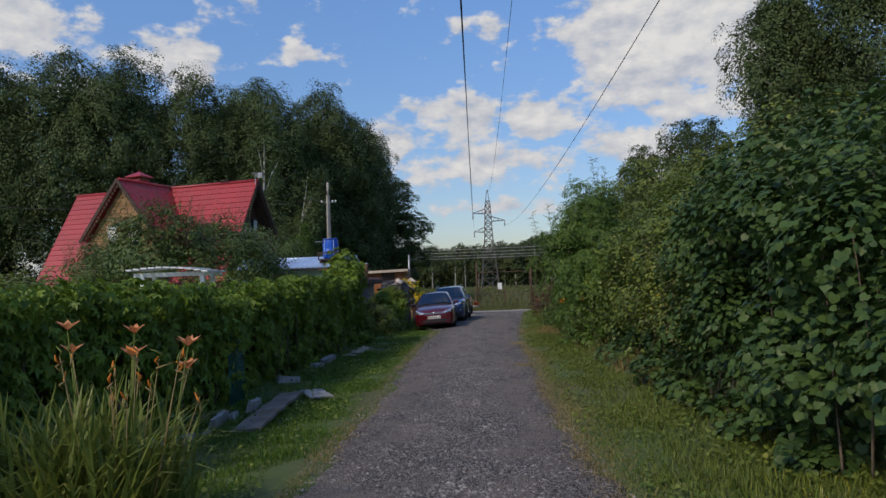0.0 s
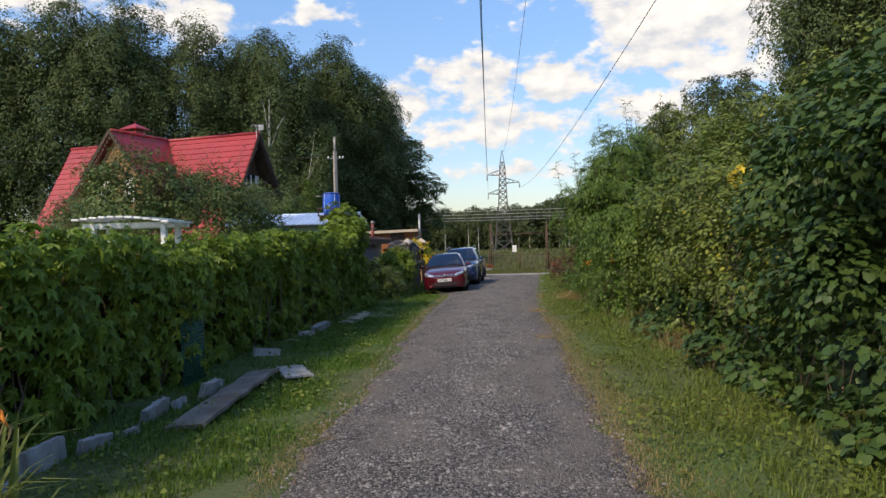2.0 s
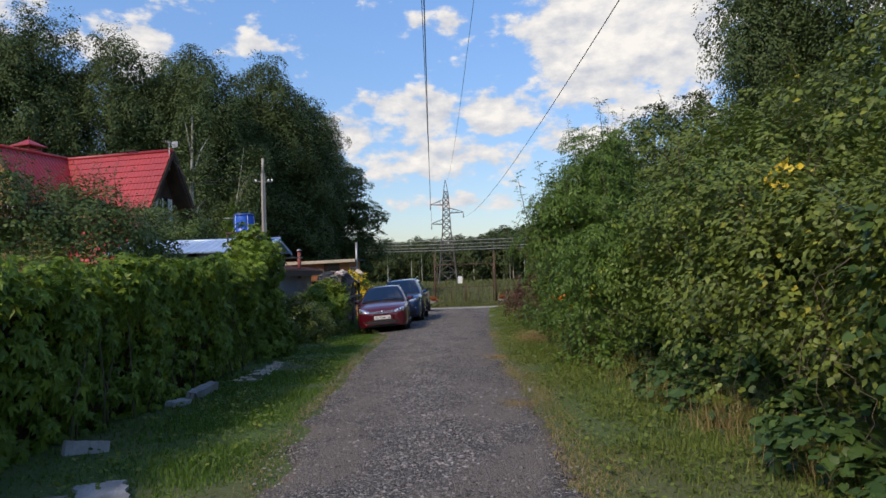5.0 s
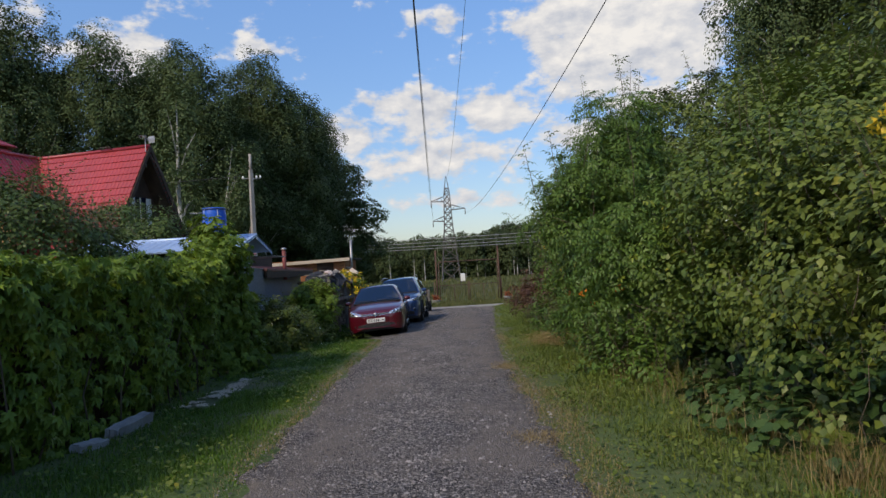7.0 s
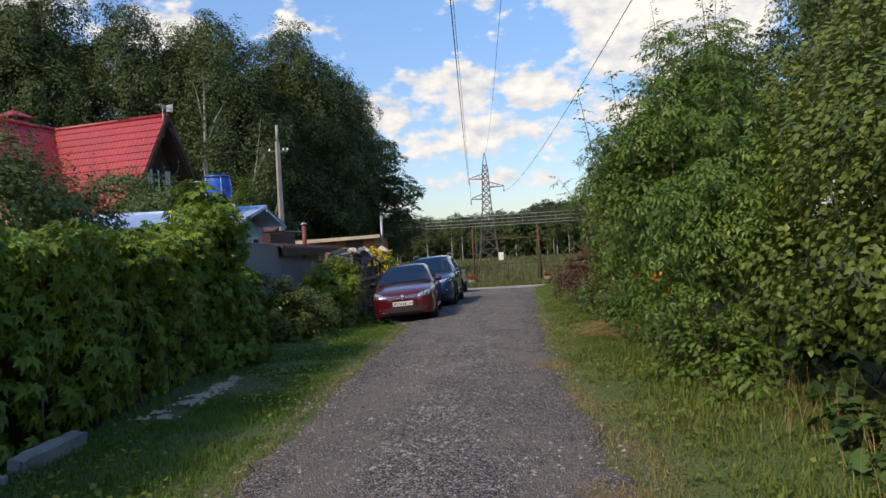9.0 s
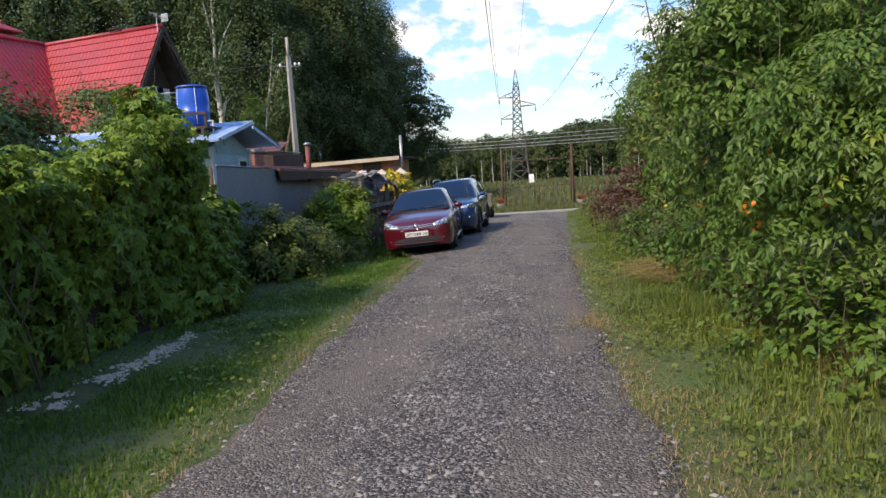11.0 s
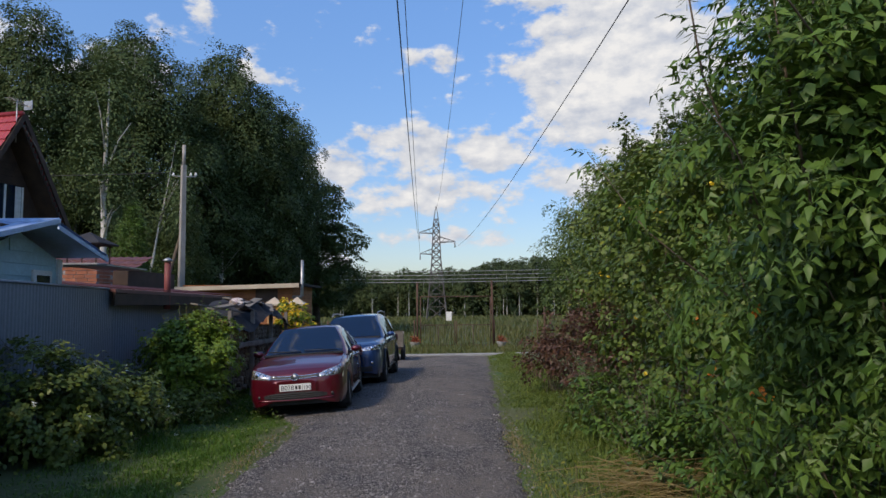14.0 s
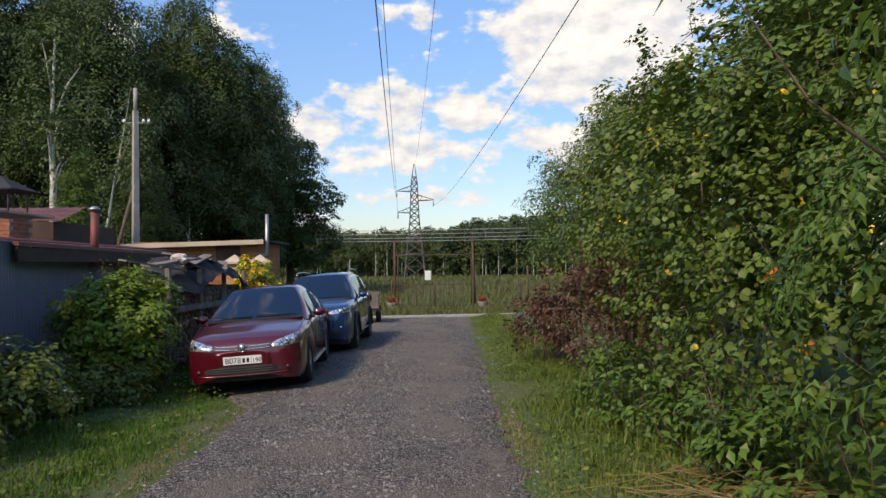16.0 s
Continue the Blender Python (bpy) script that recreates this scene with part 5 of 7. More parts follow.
for k, (fx, fy, fz) in enumerate([(-0.42, 0.12, 1.46), (-0.41, 0.15, 1.29), (0.06, 0.14, 1.42), (0.03, 0.16, 1.26), (0.08, 0.1, 1.27), (0.49, 0.05, 1.33), (0.45, 0.1, 1.17)]):
    stalk = part("stalk", tubes("stalk", [([(fx * 0.5, fy * 0.4, 0), (fx * 0.8, fy * 0.7, fz * 0.6), (fx, fy, fz)], [0.006, 0.005, 0.004])], LILY, 5), lily)
    pp = np.tile([[fx, fy, fz]], (6, 1))
    ang = np.arange(6) * 1.047 + k
    tipd = np.stack([np.cos(ang), np.sin(ang), np.full(6, 1.5)], 1)
    part("flower", spread("flower", leaf_simple(0.24), pp, np.tile([0, 0, 1.0], (6, 1)) - tipd * np.array([1.0, 1.0, 0.0]), 0.11, r, PINKISH, wild=0.1, tip=tipd * 3), lily, "orange lily flower")

# ---- buildings and built things ----


def tile_sheet(name, length, drop, mat, wave=0.19, course=0.35):
    """Pressed metal tile: ripples along x, stepped courses down -y; in its own plane."""
    xs = np.arange(0, length + 0.001, wave / 4)
    ys, hs = [], []
    for k in range(int(drop / course) + 1):
        for f, h in ((0.0, 0.0), (0.5, 0.012), (0.97, 0.028)):
            if (k + f) * course <= drop:
                ys.append((k + f) * course)
                hs.append(h)
    gx, gy = np.meshgrid(xs, np.array(ys))
    z = 0.018 * np.abs(np.sin(math.pi * gx / wave)) + np.array(hs)[:, None]
    nx = len(xs)
    faces = [(j * nx + i, (j + 1) * nx + i, (j + 1) * nx + i + 1, j * nx + i + 1) for j in range(len(ys) - 1) for i in range(nx - 1)]
    return mesh_from(name, np.stack([gx.ravel(), -gy.ravel(), z.ravel()], 1), faces, mat)


def plane_pose(origin, along, down):
    """Pose of a sheet: x runs along, -y runs down the slope, z outward."""
    a, d = Vector(along).normalized(), Vector(down).normalized()
    m = Matrix((a, -d, a.cross(-d))).transposed().to_4x4()
    m.translation = Vector(origin)
    return m


def prism(points, axis_from, axis_to, mat, name):
    """A polygon in x-z or y-z carried along the third axis. points: (a, z); axis 'y' means the polygon lies in x-z."""
    n = len(points)
    verts = [(a, axis_from, z) for a, z in points] + [(a, axis_to, z) for a, z in points]
    faces = [tuple(range(n)), tuple(reversed(range(n, 2 * n)))] + [(i, i + n, (i + 1) % n + n, (i + 1) % n) for i in range(n)]
    return mesh_from(name, verts, faces, mat)


def swap_xy(me):
    for v in me.vertices:
        v.co = Vector((v.co.y, v.co.x, v.co.z))
    me.flip_normals()
    return me


def build_house():
    g = float(gz(37))
    h = thing("country_house", -13.03, 37.0, g, "steep-roofed wooden country house with red metal tile roof", "house", turn=165.7)
    top, slope, half = 7.8, 1.72, 3.2
    fall = math.hypot(1, slope)
    low = top - slope * half
    run = half * fall
    for sign, nm in ((1, "front"), (-1, "back")):
        if sign > 0:
            m = plane_pose((12.2, 0, top), (-1, 0, 0), (0, 1, -slope))
        else:
            m = plane_pose((-0.4, 0, top), (1, 0, 0), (0, -1, -slope))
        part("roof_slope", tile_sheet("roof_slope", 12.6, run, RED_ROOF), h, "bright red metal tile", m)
    chevron = [(-half, low - 0.16), (0, top - 0.16), (half, low - 0.16), (half, low - 0.26), (0, top - 0.28), (-half, low - 0.26)]
    part("soffit", swap_xy(prism(chevron, -0.36, 12.16, DARK_WOOD, "soffit")), h, "dark brown soffit boards")
    part("ridge_cap", tubes("ridge_cap", [([(-0.42, 0, top + 0.01), (12.22, 0, top + 0.01)], 0.09)], RED_ROOF, 10), h)
    # gable walls and the walls under the eaves
    for u0, u1 in ((0.35, 0.5), (11.4, 11.55)):
        tri = [(-half + 0.35, 0), (half - 0.35, 0), (half - 0.35, low + 0.45), (0, top - 0.2), (-half + 0.35, low + 0.45)]
        part("gable_wall", swap_xy(prism(tri, u0, u1, DARK_WOOD, "gable_wall")), h, "dark brown boarded gable")
    for v0 in (-half + 0.35, half - 0.5):
        box("wall", h, SIDING, 0.5, 11.4, v0, v0 + 0.15, 0, low + 0.3)
    for sign in (1, -1):
        m = plane_pose((-0.4, 0, top - 0.03), (0, sign, -slope), (1, 0, 0))
        bm = box_bm(0, run, -0.03, 0.03, -0.16, 0.0, 0.008)
        part("bargeboard", (bm, DARK_WOOD), h, "", m)
        for k in range(34):
            s = 0.15 + k * 0.18
            f = s / run
            box("fretwork", h, DARK_WOOD, -0.44, -0.40, sign * half * f - 0.05, sign * half * f + 0.05, top - slope * half * f - 0.34, top - slope * half * f - 0.18, 0.02)
    # boards of the gable towards the lane
    for k in range(26):
        z = 2.4 + k * 0.2
        wdt = (top - z) / slope - 0.42
        if wdt > 0.1:
            box("board", h, DARK_WOOD, 0.325, 0.348, -wdt, wdt, z, z + 0.185)
    # gable window
    w = box("window", h, DARK_WOOD, 0.27, 0.34, -0.85, 0.6, 4.42, 5.78)
    box("pane", w, WINDOW, 0.262, 0.268, -0.8, 0.55, 4.48, 5.72)
    for y0 in (-0.80, -0.16, 0.42):
        box("window_frame", w, WHITE_PAINT, 0.24, 0.26, y0, y0 + 0.07, 4.5, 5.7)
    for y0, y1 in ((-0.72, -0.5), (0.2, 0.42)):
        box("curtain", w, CURTAIN, 0.255, 0.2605, y0, y1, 4.5, 5.7)
    # cross gable
    dc, dv, dtop, ds, dh = 5.35, 3.6, 7.85, 1.26, 2.55
    dfall = math.hypot(1, ds)
    for sign in (1, -1):
        along = (0, -1, 0) if sign > 0 else (0, 1, 0)
        origin = (dc, dv + 0.35, dtop) if sign > 0 else (dc, -0.2, dtop)
        part("dormer_roof", tile_sheet("dormer_roof", dv + 0.55, dh * dfall, RED_ROOF), h, "bright red metal tile", plane_pose(origin, along, (sign, 0, -ds)))
        m = plane_pose((dc, dv + 0.37, dtop - 0.03), (sign, 0, -ds), (0, 1, 0))
        part("bargeboard", (box_bm(0, dh * dfall, -0.03, 0.03, -0.18, 0.0, 0.008), DARK_WOOD), h, "", m)
        for k in range(18):
            f = (0.15 + k * 0.22) / (dh * dfall)
            if f < 1:
                x = dc + sign * dh * f
                box("fretwork", h, DARK_WOOD, x - 0.06, x + 0.06, dv + 0.36, dv + 0.40, dtop - ds * dh * f - 0.36, dtop - ds * dh * f - 0.18, 0.02)
    part("dormer_ridge", tubes("dormer_ridge", [([(dc, -0.2, dtop + 0.01), (dc, dv + 0.36, dtop + 0.01)], 0.08)], RED_ROOF, 10), h)
    tri = [(dc - dh + 0.3, 0), (dc + dh - 0.3, 0), (dc + dh - 0.3, dtop - ds * dh + 0.25), (dc, dtop - 0.15), (dc - dh + 0.3, dtop - ds * dh + 0.25)]
    part("dormer_wall", prism(tri, dv - 0.3, dv - 0.02, SIDING, "dormer_wall"), h)
    for k in range(37):
        z = 0.3 + k * 0.2
        wdt = min((dtop - z - 0.2) / ds - 0.12, dh - 0.3)
        if wdt > 0.1:
            box("log_board", h, SIDING, dc - wdt, dc + wdt, dv - 0.02, dv + 0.02, z, z + 0.19, 0.012)
    for u0 in (4.35, 5.75):
        w = box("window", h, WHITE_PAINT, u0, u0 + 0.65, dv + 0.02, dv + 0.06, 4.35, 5.5, 0.01)
        box("pane", w, WINDOW, u0 + 0.06, u0 + 0.59, dv + 0.061, dv + 0.066, 4.4, 5.44)
        box("curtain", w, CURTAIN, u0 + 0.08, u0 + 0.57, dv + 0.067, dv + 0.07, 4.6, 5.42)
    # chimney with a small hipped hood
    c = box("chimney", h, BRICK, 7.27, 7.87, -0.3, 0.3, 6.9, 8.45)
    box("collar", c, RED_ROOF, 7.17, 7.97, -0.4, 0.4, 8.36, 8.46, 0.02)
    hood = mesh_from("hood", [(7.02, -0.55, 8.62), (8.12, -0.55, 8.62), (8.12, 0.55, 8.62), (7.02, 0.55, 8.62), (7.57, 0, 8.95), (7.02, -0.55, 8.57), (8.12, -0.55, 8.57), (8.12, 0.55, 8.57), (7.02, 0.55, 8.57)],
                     [(0, 1, 4), (1, 2, 4), (2, 3, 4), (3, 0, 4), (5, 6, 1, 0), (6, 7, 2, 1), (7, 8, 3, 2), (8, 5, 0, 3), (8, 7, 6, 5)], RED_ROOF)
    part("hood", hood, c)
    part("finial", tubes("finial", [([(7.57, 0, 8.92), (7.57, 0, 9.1)], [0.03, 0.01])], RED_ROOF, 6), c)
    for x in (7.32, 7.82):
        for y in (-0.25, 0.25):
            box("strut", c, RED_ROOF, x - 0.03, x + 0.03, y - 0.03, y + 0.03, 8.45, 8.59)
    # aerial at the gable
    a = part("aerial", tubes("aerial", [([(-0.35, 0.15, 6.9), (-0.35, 0.15, 8.2)], 0.02)], STEEL, 6), h, "grey aerial")
    part("boom", tubes("boom", [([(-0.35, -0.25, 8.1), (-0.35, 0.45, 8.2)], 0.012)], STEEL, 6), a)
    for k in range(7):
        part("element", tubes("element", [([(-0.55, -0.2 + k * 0.1, 8.1 + k * 0.015), (-0.15, -0.2 + k * 0.1, 8.1 + k * 0.015)], 0.006)], STEEL, 6), a)
    box("reflector", a, STEEL, -0.5, -0.2, -0.27, -0.25, 8.0, 8.28)
    part("stay_wire", tubes("stay_wire", [([(-0.4, 0.1, 7.6), (-1.5, -1.5, 4.5)], 0.01)], CABLE, 4), h)
    part("roof_step", tubes("roof_step", [([(1.4, 0.16, top + 0.14), (1.9, 0.16, top + 0.14)], 0.03), ([(1.4, -0.1, top), (1.4, 0.25, top + 0.12)], 0.02), ([(1.9, -0.1, top), (1.9, 0.25, top + 0.12)], 0.02)], DARK_WOOD, 6), h)
    box("plinth", h, CONCRETE, 0.3, 11.6, -half + 0.3, half - 0.3, -0.4, 0.02)


build_house()


def build_hut():
    """Pale blue sided wash-house with a low metal roof."""
    h = thing("garden_hut", 0, 0, 0, "pale blue clapboard garden hut with low metal roof", "hut")
    y0, y1, x0, x1, zt = 24.45, 26.2, -9.0, -5.50, 2.02
    ridge_y, ridge_z = 25.25, 2.44
    g = float(gz(25)) - 0.1
    tri = [(y0, g), (y1, g), (y1, zt), (ridge_y, ridge_z - 0.1), (y0, zt)]
    part("gable_wall", swap_xy(prism(tri, x1 - 0.12, x1, BLUE_SIDING, "gable_wall")), h)
    part("gable_wall", swap_xy(prism(tri, x0, x0 + 0.12, BLUE_SIDING, "gable_wall")), h)
    box("side_wall", h, GREEN_SIDING, x0 + 0.12, x1 - 0.12, y0, y0 + 0.12, g, zt, label="pale green clapboard wall")
    box("side_wall", h, GREEN_SIDING, x0 + 0.12, x1 - 0.12, y1 - 0.12, y1, g, zt)
    for k in range(17):
        z = g + 0.05 + k * 0.16
        if z + 0.15 < ridge_z - 0.05:
            a = y0 + 0.1 if z + 0.15 < zt else y0 + 0.1 + (z + 0.15 - zt) * (ridge_y - y0) / (ridge_z - zt) * 1.15
            b = y1 - 0.1 if z + 0.15 < zt else y1 - 0.1 - (z + 0.15 - zt) * (y1 - ridge_y) / (ridge_z - zt) * 1.15
            if b - a > 0.2:
                m = pose(x1 + 0.006, 0, z, 0, -3)
                part("clapboard", (box_bm(0, 0.018, a, b, 0, 0.155), BLUE_SIDING), h, "", m)
        if z + 0.15 < zt:
            box("clapboard", h, GREEN_SIDING, x0 + 0.1, x1 - 0.02, y0 - 0.02, y0 - 0.002, z, z + 0.155)
    for y in (y0 - 0.03, y1 - 0.07):
        box("corner_board", h, WHITE_PAINT, x1 - 0.01, x1 + 0.04, y, y + 0.10, g, zt + 0.02)
    w = box("window", h, WHITE_PAINT, x1 + 0.02, x1 + 0.06, 25.5, 25.95, 1.45, 1.86, 0.01)
    box("pane", w, WINDOW, x1 + 0.061, x1 + 0.066, 25.57, 25.88, 1.52, 1.79)
    for (ya, za), (yb, zb), order in (((ridge_y, ridge_z), (23.85, 2.09), 1), ((ridge_y, ridge_z), (26.62, 2.09), -1)):
        run = math.hypot(yb - ya, zb - za)
        if order > 0:
            m = plane_pose((x0 - 0.3, ya, za + 0.02), (1, 0, 0), (0, yb - ya, zb - za))
        else:
            m = plane_pose((x1 + 0.5, ya, za + 0.02), (-1, 0, 0), (0, yb - ya, zb - za))
        n = int((x1 - x0 + 0.8) / 0.05)
        verts = [(i * 0.05, -f * run, (0.018 if i % 4 in (0, 1) else 0)) for f in (0, 1) for i in range(n + 1)] + [(i * 0.05, -f * run, -0.025) for f in (0, 1) for i in range(n + 1)]
        q = n + 1
        faces = [(i, i + q, i + q + 1, i + 1) for i in range(n)] + [(2 * q + i, 2 * q + i + 1, 3 * q + i + 1, 3 * q + i) for i in range(n)] + [(q + i, 3 * q + i, 3 * q + i + 1, q + i + 1) for i in range(n)]
        part("roof_slope", mesh_from("roof_slope", verts, faces, ZINC), h, "blue-grey ribbed metal roof", m)
        part("bargeboard", (box_bm(0, run, -0.012, 0.012, -0.075, -0.01, 0.004), ZINC), h, "thin metal verge strip", plane_pose((x1 + 0.51, ya, za), (0, yb - ya, zb - za), (1, 0, 0)))
    part("flashing", tubes("flashing", [([(x0 - 0.3, ridge_y, ridge_z + 0.03), (x1 + 0.51, ridge_y, ridge_z + 0.03)], 0.05)], ZINC, 8), h)
    box("porch_roof", h, STEEL, -5.6, -4.95, 26.5, 27.9, 1.96, 1.985, label="flat grey porch sheet")
    return h


build_hut()

# water barrel on its stand above the hut roof
stand = thing("barrel_stand", -5.83, 24.65, 2.2, "dark timber stand on the hut roof", "stand")
for dx in (-0.32, 0.27):
    box("bearer", stand, DARK_WOOD, dx, dx + 0.06, -0.36, 0.36, 0.05, 0.16)
for dx in (-0.36, 0.36):
    box("upright", stand, DARK_WOOD, dx - 0.02, dx + 0.02, -0.34, -0.30, 0.20, 0.44)
box("guard_rail", stand, DARK_WOOD, -0.40, 0.40, -0.365, -0.342, 0.40, 0.445)
for k in range(4):
    box("plank", stand, DARK_WOOD, -0.38, 0.38, -0.33 + k * 0.165, -0.18 + k * 0.165, 0.165, 0.205)
prof = [(0.20, 0.0), (0.255, 0.01), (0.262, 0.05), (0.268, 0.2), (0.272, 0.235), (0.285, 0.245), (0.285, 0.275), (0.272, 0.285), (0.283, 0.42), (0.280, 0.56), (0.268, 0.66), (0.262, 0.68), (0.272, 0.69), (0.272, 0.72), (0.25, 0.735), (0.1, 0.74)]
verts, faces = [], []
for i, (rr, z) in enumerate(prof):
    for k in range(28):
        verts.append((rr * math.cos(k * math.pi / 14), rr * math.sin(k * math.pi / 14), z))
        if i:
            faces.append(((i - 1) * 28 + k, (i - 1) * 28 + (k + 1) % 28, i * 28 + (k + 1) % 28, i * 28 + k))
faces += [tuple(range(15 * 28, 16 * 28)), tuple(reversed(range(28)))]
barrel = thing("water_barrel", -5.83, 24.65, 2.408, "blue plastic water barrel with black lid ring", "barrel")
part("drum", mesh_from("drum", verts, faces, BLUE_PLASTIC, True), barrel)
ring = [(0.277 * math.cos(k * math.pi / 12), 0.277 * math.sin(k * math.pi / 12), 0.7) for k in range(25)]
for a in (-2.2, -0.95):
    part("strap", tubes("strap", [([(1.02 * rr * math.cos(a), 1.02 * rr * math.sin(a), z) for rr, z in prof[2:13]], 0.007)], WHITE_PAINT, 5), barrel, "pale strap")
part("lid_ring", tubes("lid_ring", [(ring, 0.012)], BLACK_PLASTIC, 6), barrel, "black lid ring")
part("outlet_pipe", tubes("outlet_pipe", [([(0.26, -0.05, 0.1), (0.36, -0.05, 0.1), (0.36, -0.05, -0.2)], 0.018)], WHITE_PAINT, 7), barrel, "white outlet pipe")
part("inlet_pipe", tubes("inlet_pipe", [([(-0.5, -0.2, 0.62), (-0.2, -0.2, 0.62)], 0.012)], STEEL, 6), barrel)


def steel_fence(name, a, b, top, label, post_every=2.5):
    """Ribbed sheet fence from a to b (plan points), with rails and posts behind."""
    a, b = Vector((*a, 0)), Vector((*b, 0))
    run, d = (b - a).length, (b - a).normalized()
    nrm = Vector((d.y, -d.x, 0))
    f = thing(name, 0, 0, 0, label, "fence")
    sheets = max(1, round(run / 1.15))
    for s in range(sheets):
        s0, s1 = run * s / sheets, run * (s + 1) / sheets
        n = int((s1 - s0) / 0.025)
        verts, faces = [], []
        for i in range(n + 1):
            u = s0 + (s1 - s0) * i / n
            off = (0.0, 0.006, 0.006, 0.0)[i % 4] + (0.002 if s % 2 else 0)
            p = a + d * u + nrm * off
            g = float(gz(p.y))
            verts += [(p.x, p.y, g + 0.04), (p.x, p.y, top)]
            if i:
                k = 2 * i
                faces.append((k - 2, k, k + 1, k - 1))
        part("sheet", mesh_from("sheet", verts, faces, FENCE_STEEL), f)
    for z in (0.35, 1.35):
        p, q = a - nrm * 0.05, b - nrm * 0.05
        part("rail", tubes("rail", [([(p.x, p.y, float(gz(p.y)) + z), (q.x, q.y, float(gz(q.y)) + z)], 0.025)], RUST, 4), f)
    for k in range(int(run / post_every) + 2):
        p = a + d * min(run, k * post_every) - nrm * 0.09
        g = float(gz(p.y))
        part("post", tubes("post", [([(p.x, p.y, g - 0.2), (p.x, p.y, top - 0.02)], 0.03)], RUST, 8), f)
    cap0, cap1 = a + nrm * 0.005, b + nrm * 0.005
    part("cap_rail", tubes("cap_rail", [([(cap0.x, cap0.y, top), (cap1.x, cap1.y, top)], 0.02)], FENCE_STEEL, 6), f)


steel_fence("steel_fence", (-4.8, 23.1), (-5.72, 28.35), 1.66, "grey-blue ribbed steel sheet fence")
steel_fence("steel_fence", (-5.74, 28.4), (-5.95, 34.2), 1.40, "grey-blue ribbed steel fence under the shed roof")

# low shed with a brown roof behind the fence
g = float(gz(31))
low = thing("low_shed", 0, 0, 0, "low garden shed with brown metal roof and dark fascia", "shed")
for k in range(4):
    box("wall", low, DARK_WOOD, *((-9.4, -6.05, 28.5, 28.6), (-9.4, -6.05, 34.2, 34.3), (-6.15, -6.05, 28.6, 34.2), (-9.4, -9.3, 28.6, 34.2))[k], g, 1.5)
roofm = mesh_from("roof", [(-5.55, 28.1, 1.66), (-5.55, 34.7, 1.60), (-9.8, 34.7, 2.05), (-9.8, 28.1, 2.1), (-5.55, 28.1, 1.60), (-5.55, 34.7, 1.54), (-9.8, 34.7, 1.99), (-9.8, 28.1, 2.04)],
                  [(0, 1, 2, 3), (7, 6, 5, 4), (0, 4, 5, 1), (1, 5, 6, 2), (2, 6, 7, 3), (3, 7, 4, 0)], BROWN_ROOF)
part("roof", roofm, low)
for k in range(13):
    y = 28.3 + k * 0.52
    part("seam", tubes("seam", [([(-5.54, y, 1.675 - 0.01 * k * 0.3), (-9.8, y, 2.11 - 0.01 * k * 0.4)], 0.014)], BROWN_ROOF, 5), low)
box("fascia", low, DARK_WOOD, -5.60, -5.56, 28.1, 34.7, 1.38, 1.585)

ch = thing("brick_chimney", -7.5, 31.0, 1.65, "orange brick chimney with dark metal hood", "chimney")
for c in range(7):
    off = 0.06 if c % 2 else 0
    for k in range(3):
        for side in range(4):
            p0 = -0.36 + off + k * 0.24
            x0, x1 = p0, min(p0 + 0.225, 0.36)
            if side in (0, 2):
                y0 = -0.36 if side == 0 else 0.24
                box("brick", ch, BRICK, x0, x1, y0, y0 + 0.12, c * 0.077, c * 0.077 + 0.065, m=None)
            else:
                xx = -0.36 if side == 1 else 0.24
                box("brick", ch, BRICK, xx, xx + 0.12, max(x0, -0.235), min(x1, 0.235), c * 0.077, c * 0.077 + 0.065)
box("mortar_core", ch, CONCRETE, -0.35, 0.35, -0.35, 0.35, -0.15, 0.535)
box("mortar_cap", ch, CONCRETE, -0.39, 0.39, -0.39, 0.39, 0.54, 0.62, 0.02, label="pale mortar cap")
part("hood", mesh_from("hood", [(-0.44, -0.44, 1.04), (0.44, -0.44, 1.04), (0.44, 0.44, 1.04), (-0.44, 0.44, 1.04), (0, 0, 1.3), (-0.44, -0.44, 1.02), (0.44, -0.44, 1.02), (0.44, 0.44, 1.02), (-0.44, 0.44, 1.02)], [(0, 1, 4), (1, 2, 4), (2, 3, 4), (3, 0, 4), (8, 7, 6, 5), (5, 6, 1, 0), (6, 7, 2, 1), (7, 8, 3, 2), (8, 5, 0, 3)], TARP), ch, "dark metal hood")
for x in (-0.3, 0.3):
    for y in (-0.3, 0.3):
        part("hood_leg", tubes("hood_leg", [([(x, y, 0.6), (x, y, 1.05)], 0.015)], RUST, 5), ch)
back = thing("rear_roof", 0, 0, 0, "tile-red roof of an outbuilding behind the low shed", "roof")
part("roof_slope", tile_sheet("roof_slope", 3.4, 1.2, BROWN_ROOF), back, "", plane_pose((-10.4, 33.2, 2.55), (1, 0, 0), (0, -1, -0.35)))
box("wall", back, DARK_WOOD, -10.2, -7.2, 32.2, 35.0, g, 2.2)

pipe = thing("stove_pipe", -5.48, 30.5, 1.55, "rust-red stove pipe with a cap", "pipe")
pipe.matrix_basis = pose(-5.62, 30.5, 1.6)
part("flue", tubes("flue", [([(0, 0, -0.3), (0, 0, 0.66)], 0.065)], RED_OXIDE, 14), pipe)
part("cap", tubes("cap", [([(0, 0, 0.68), (0, 0, 0.70), (0, 0, 0.75)], [0.10, 0.105, 0.03])], STEEL, 14), pipe, "grey cap")

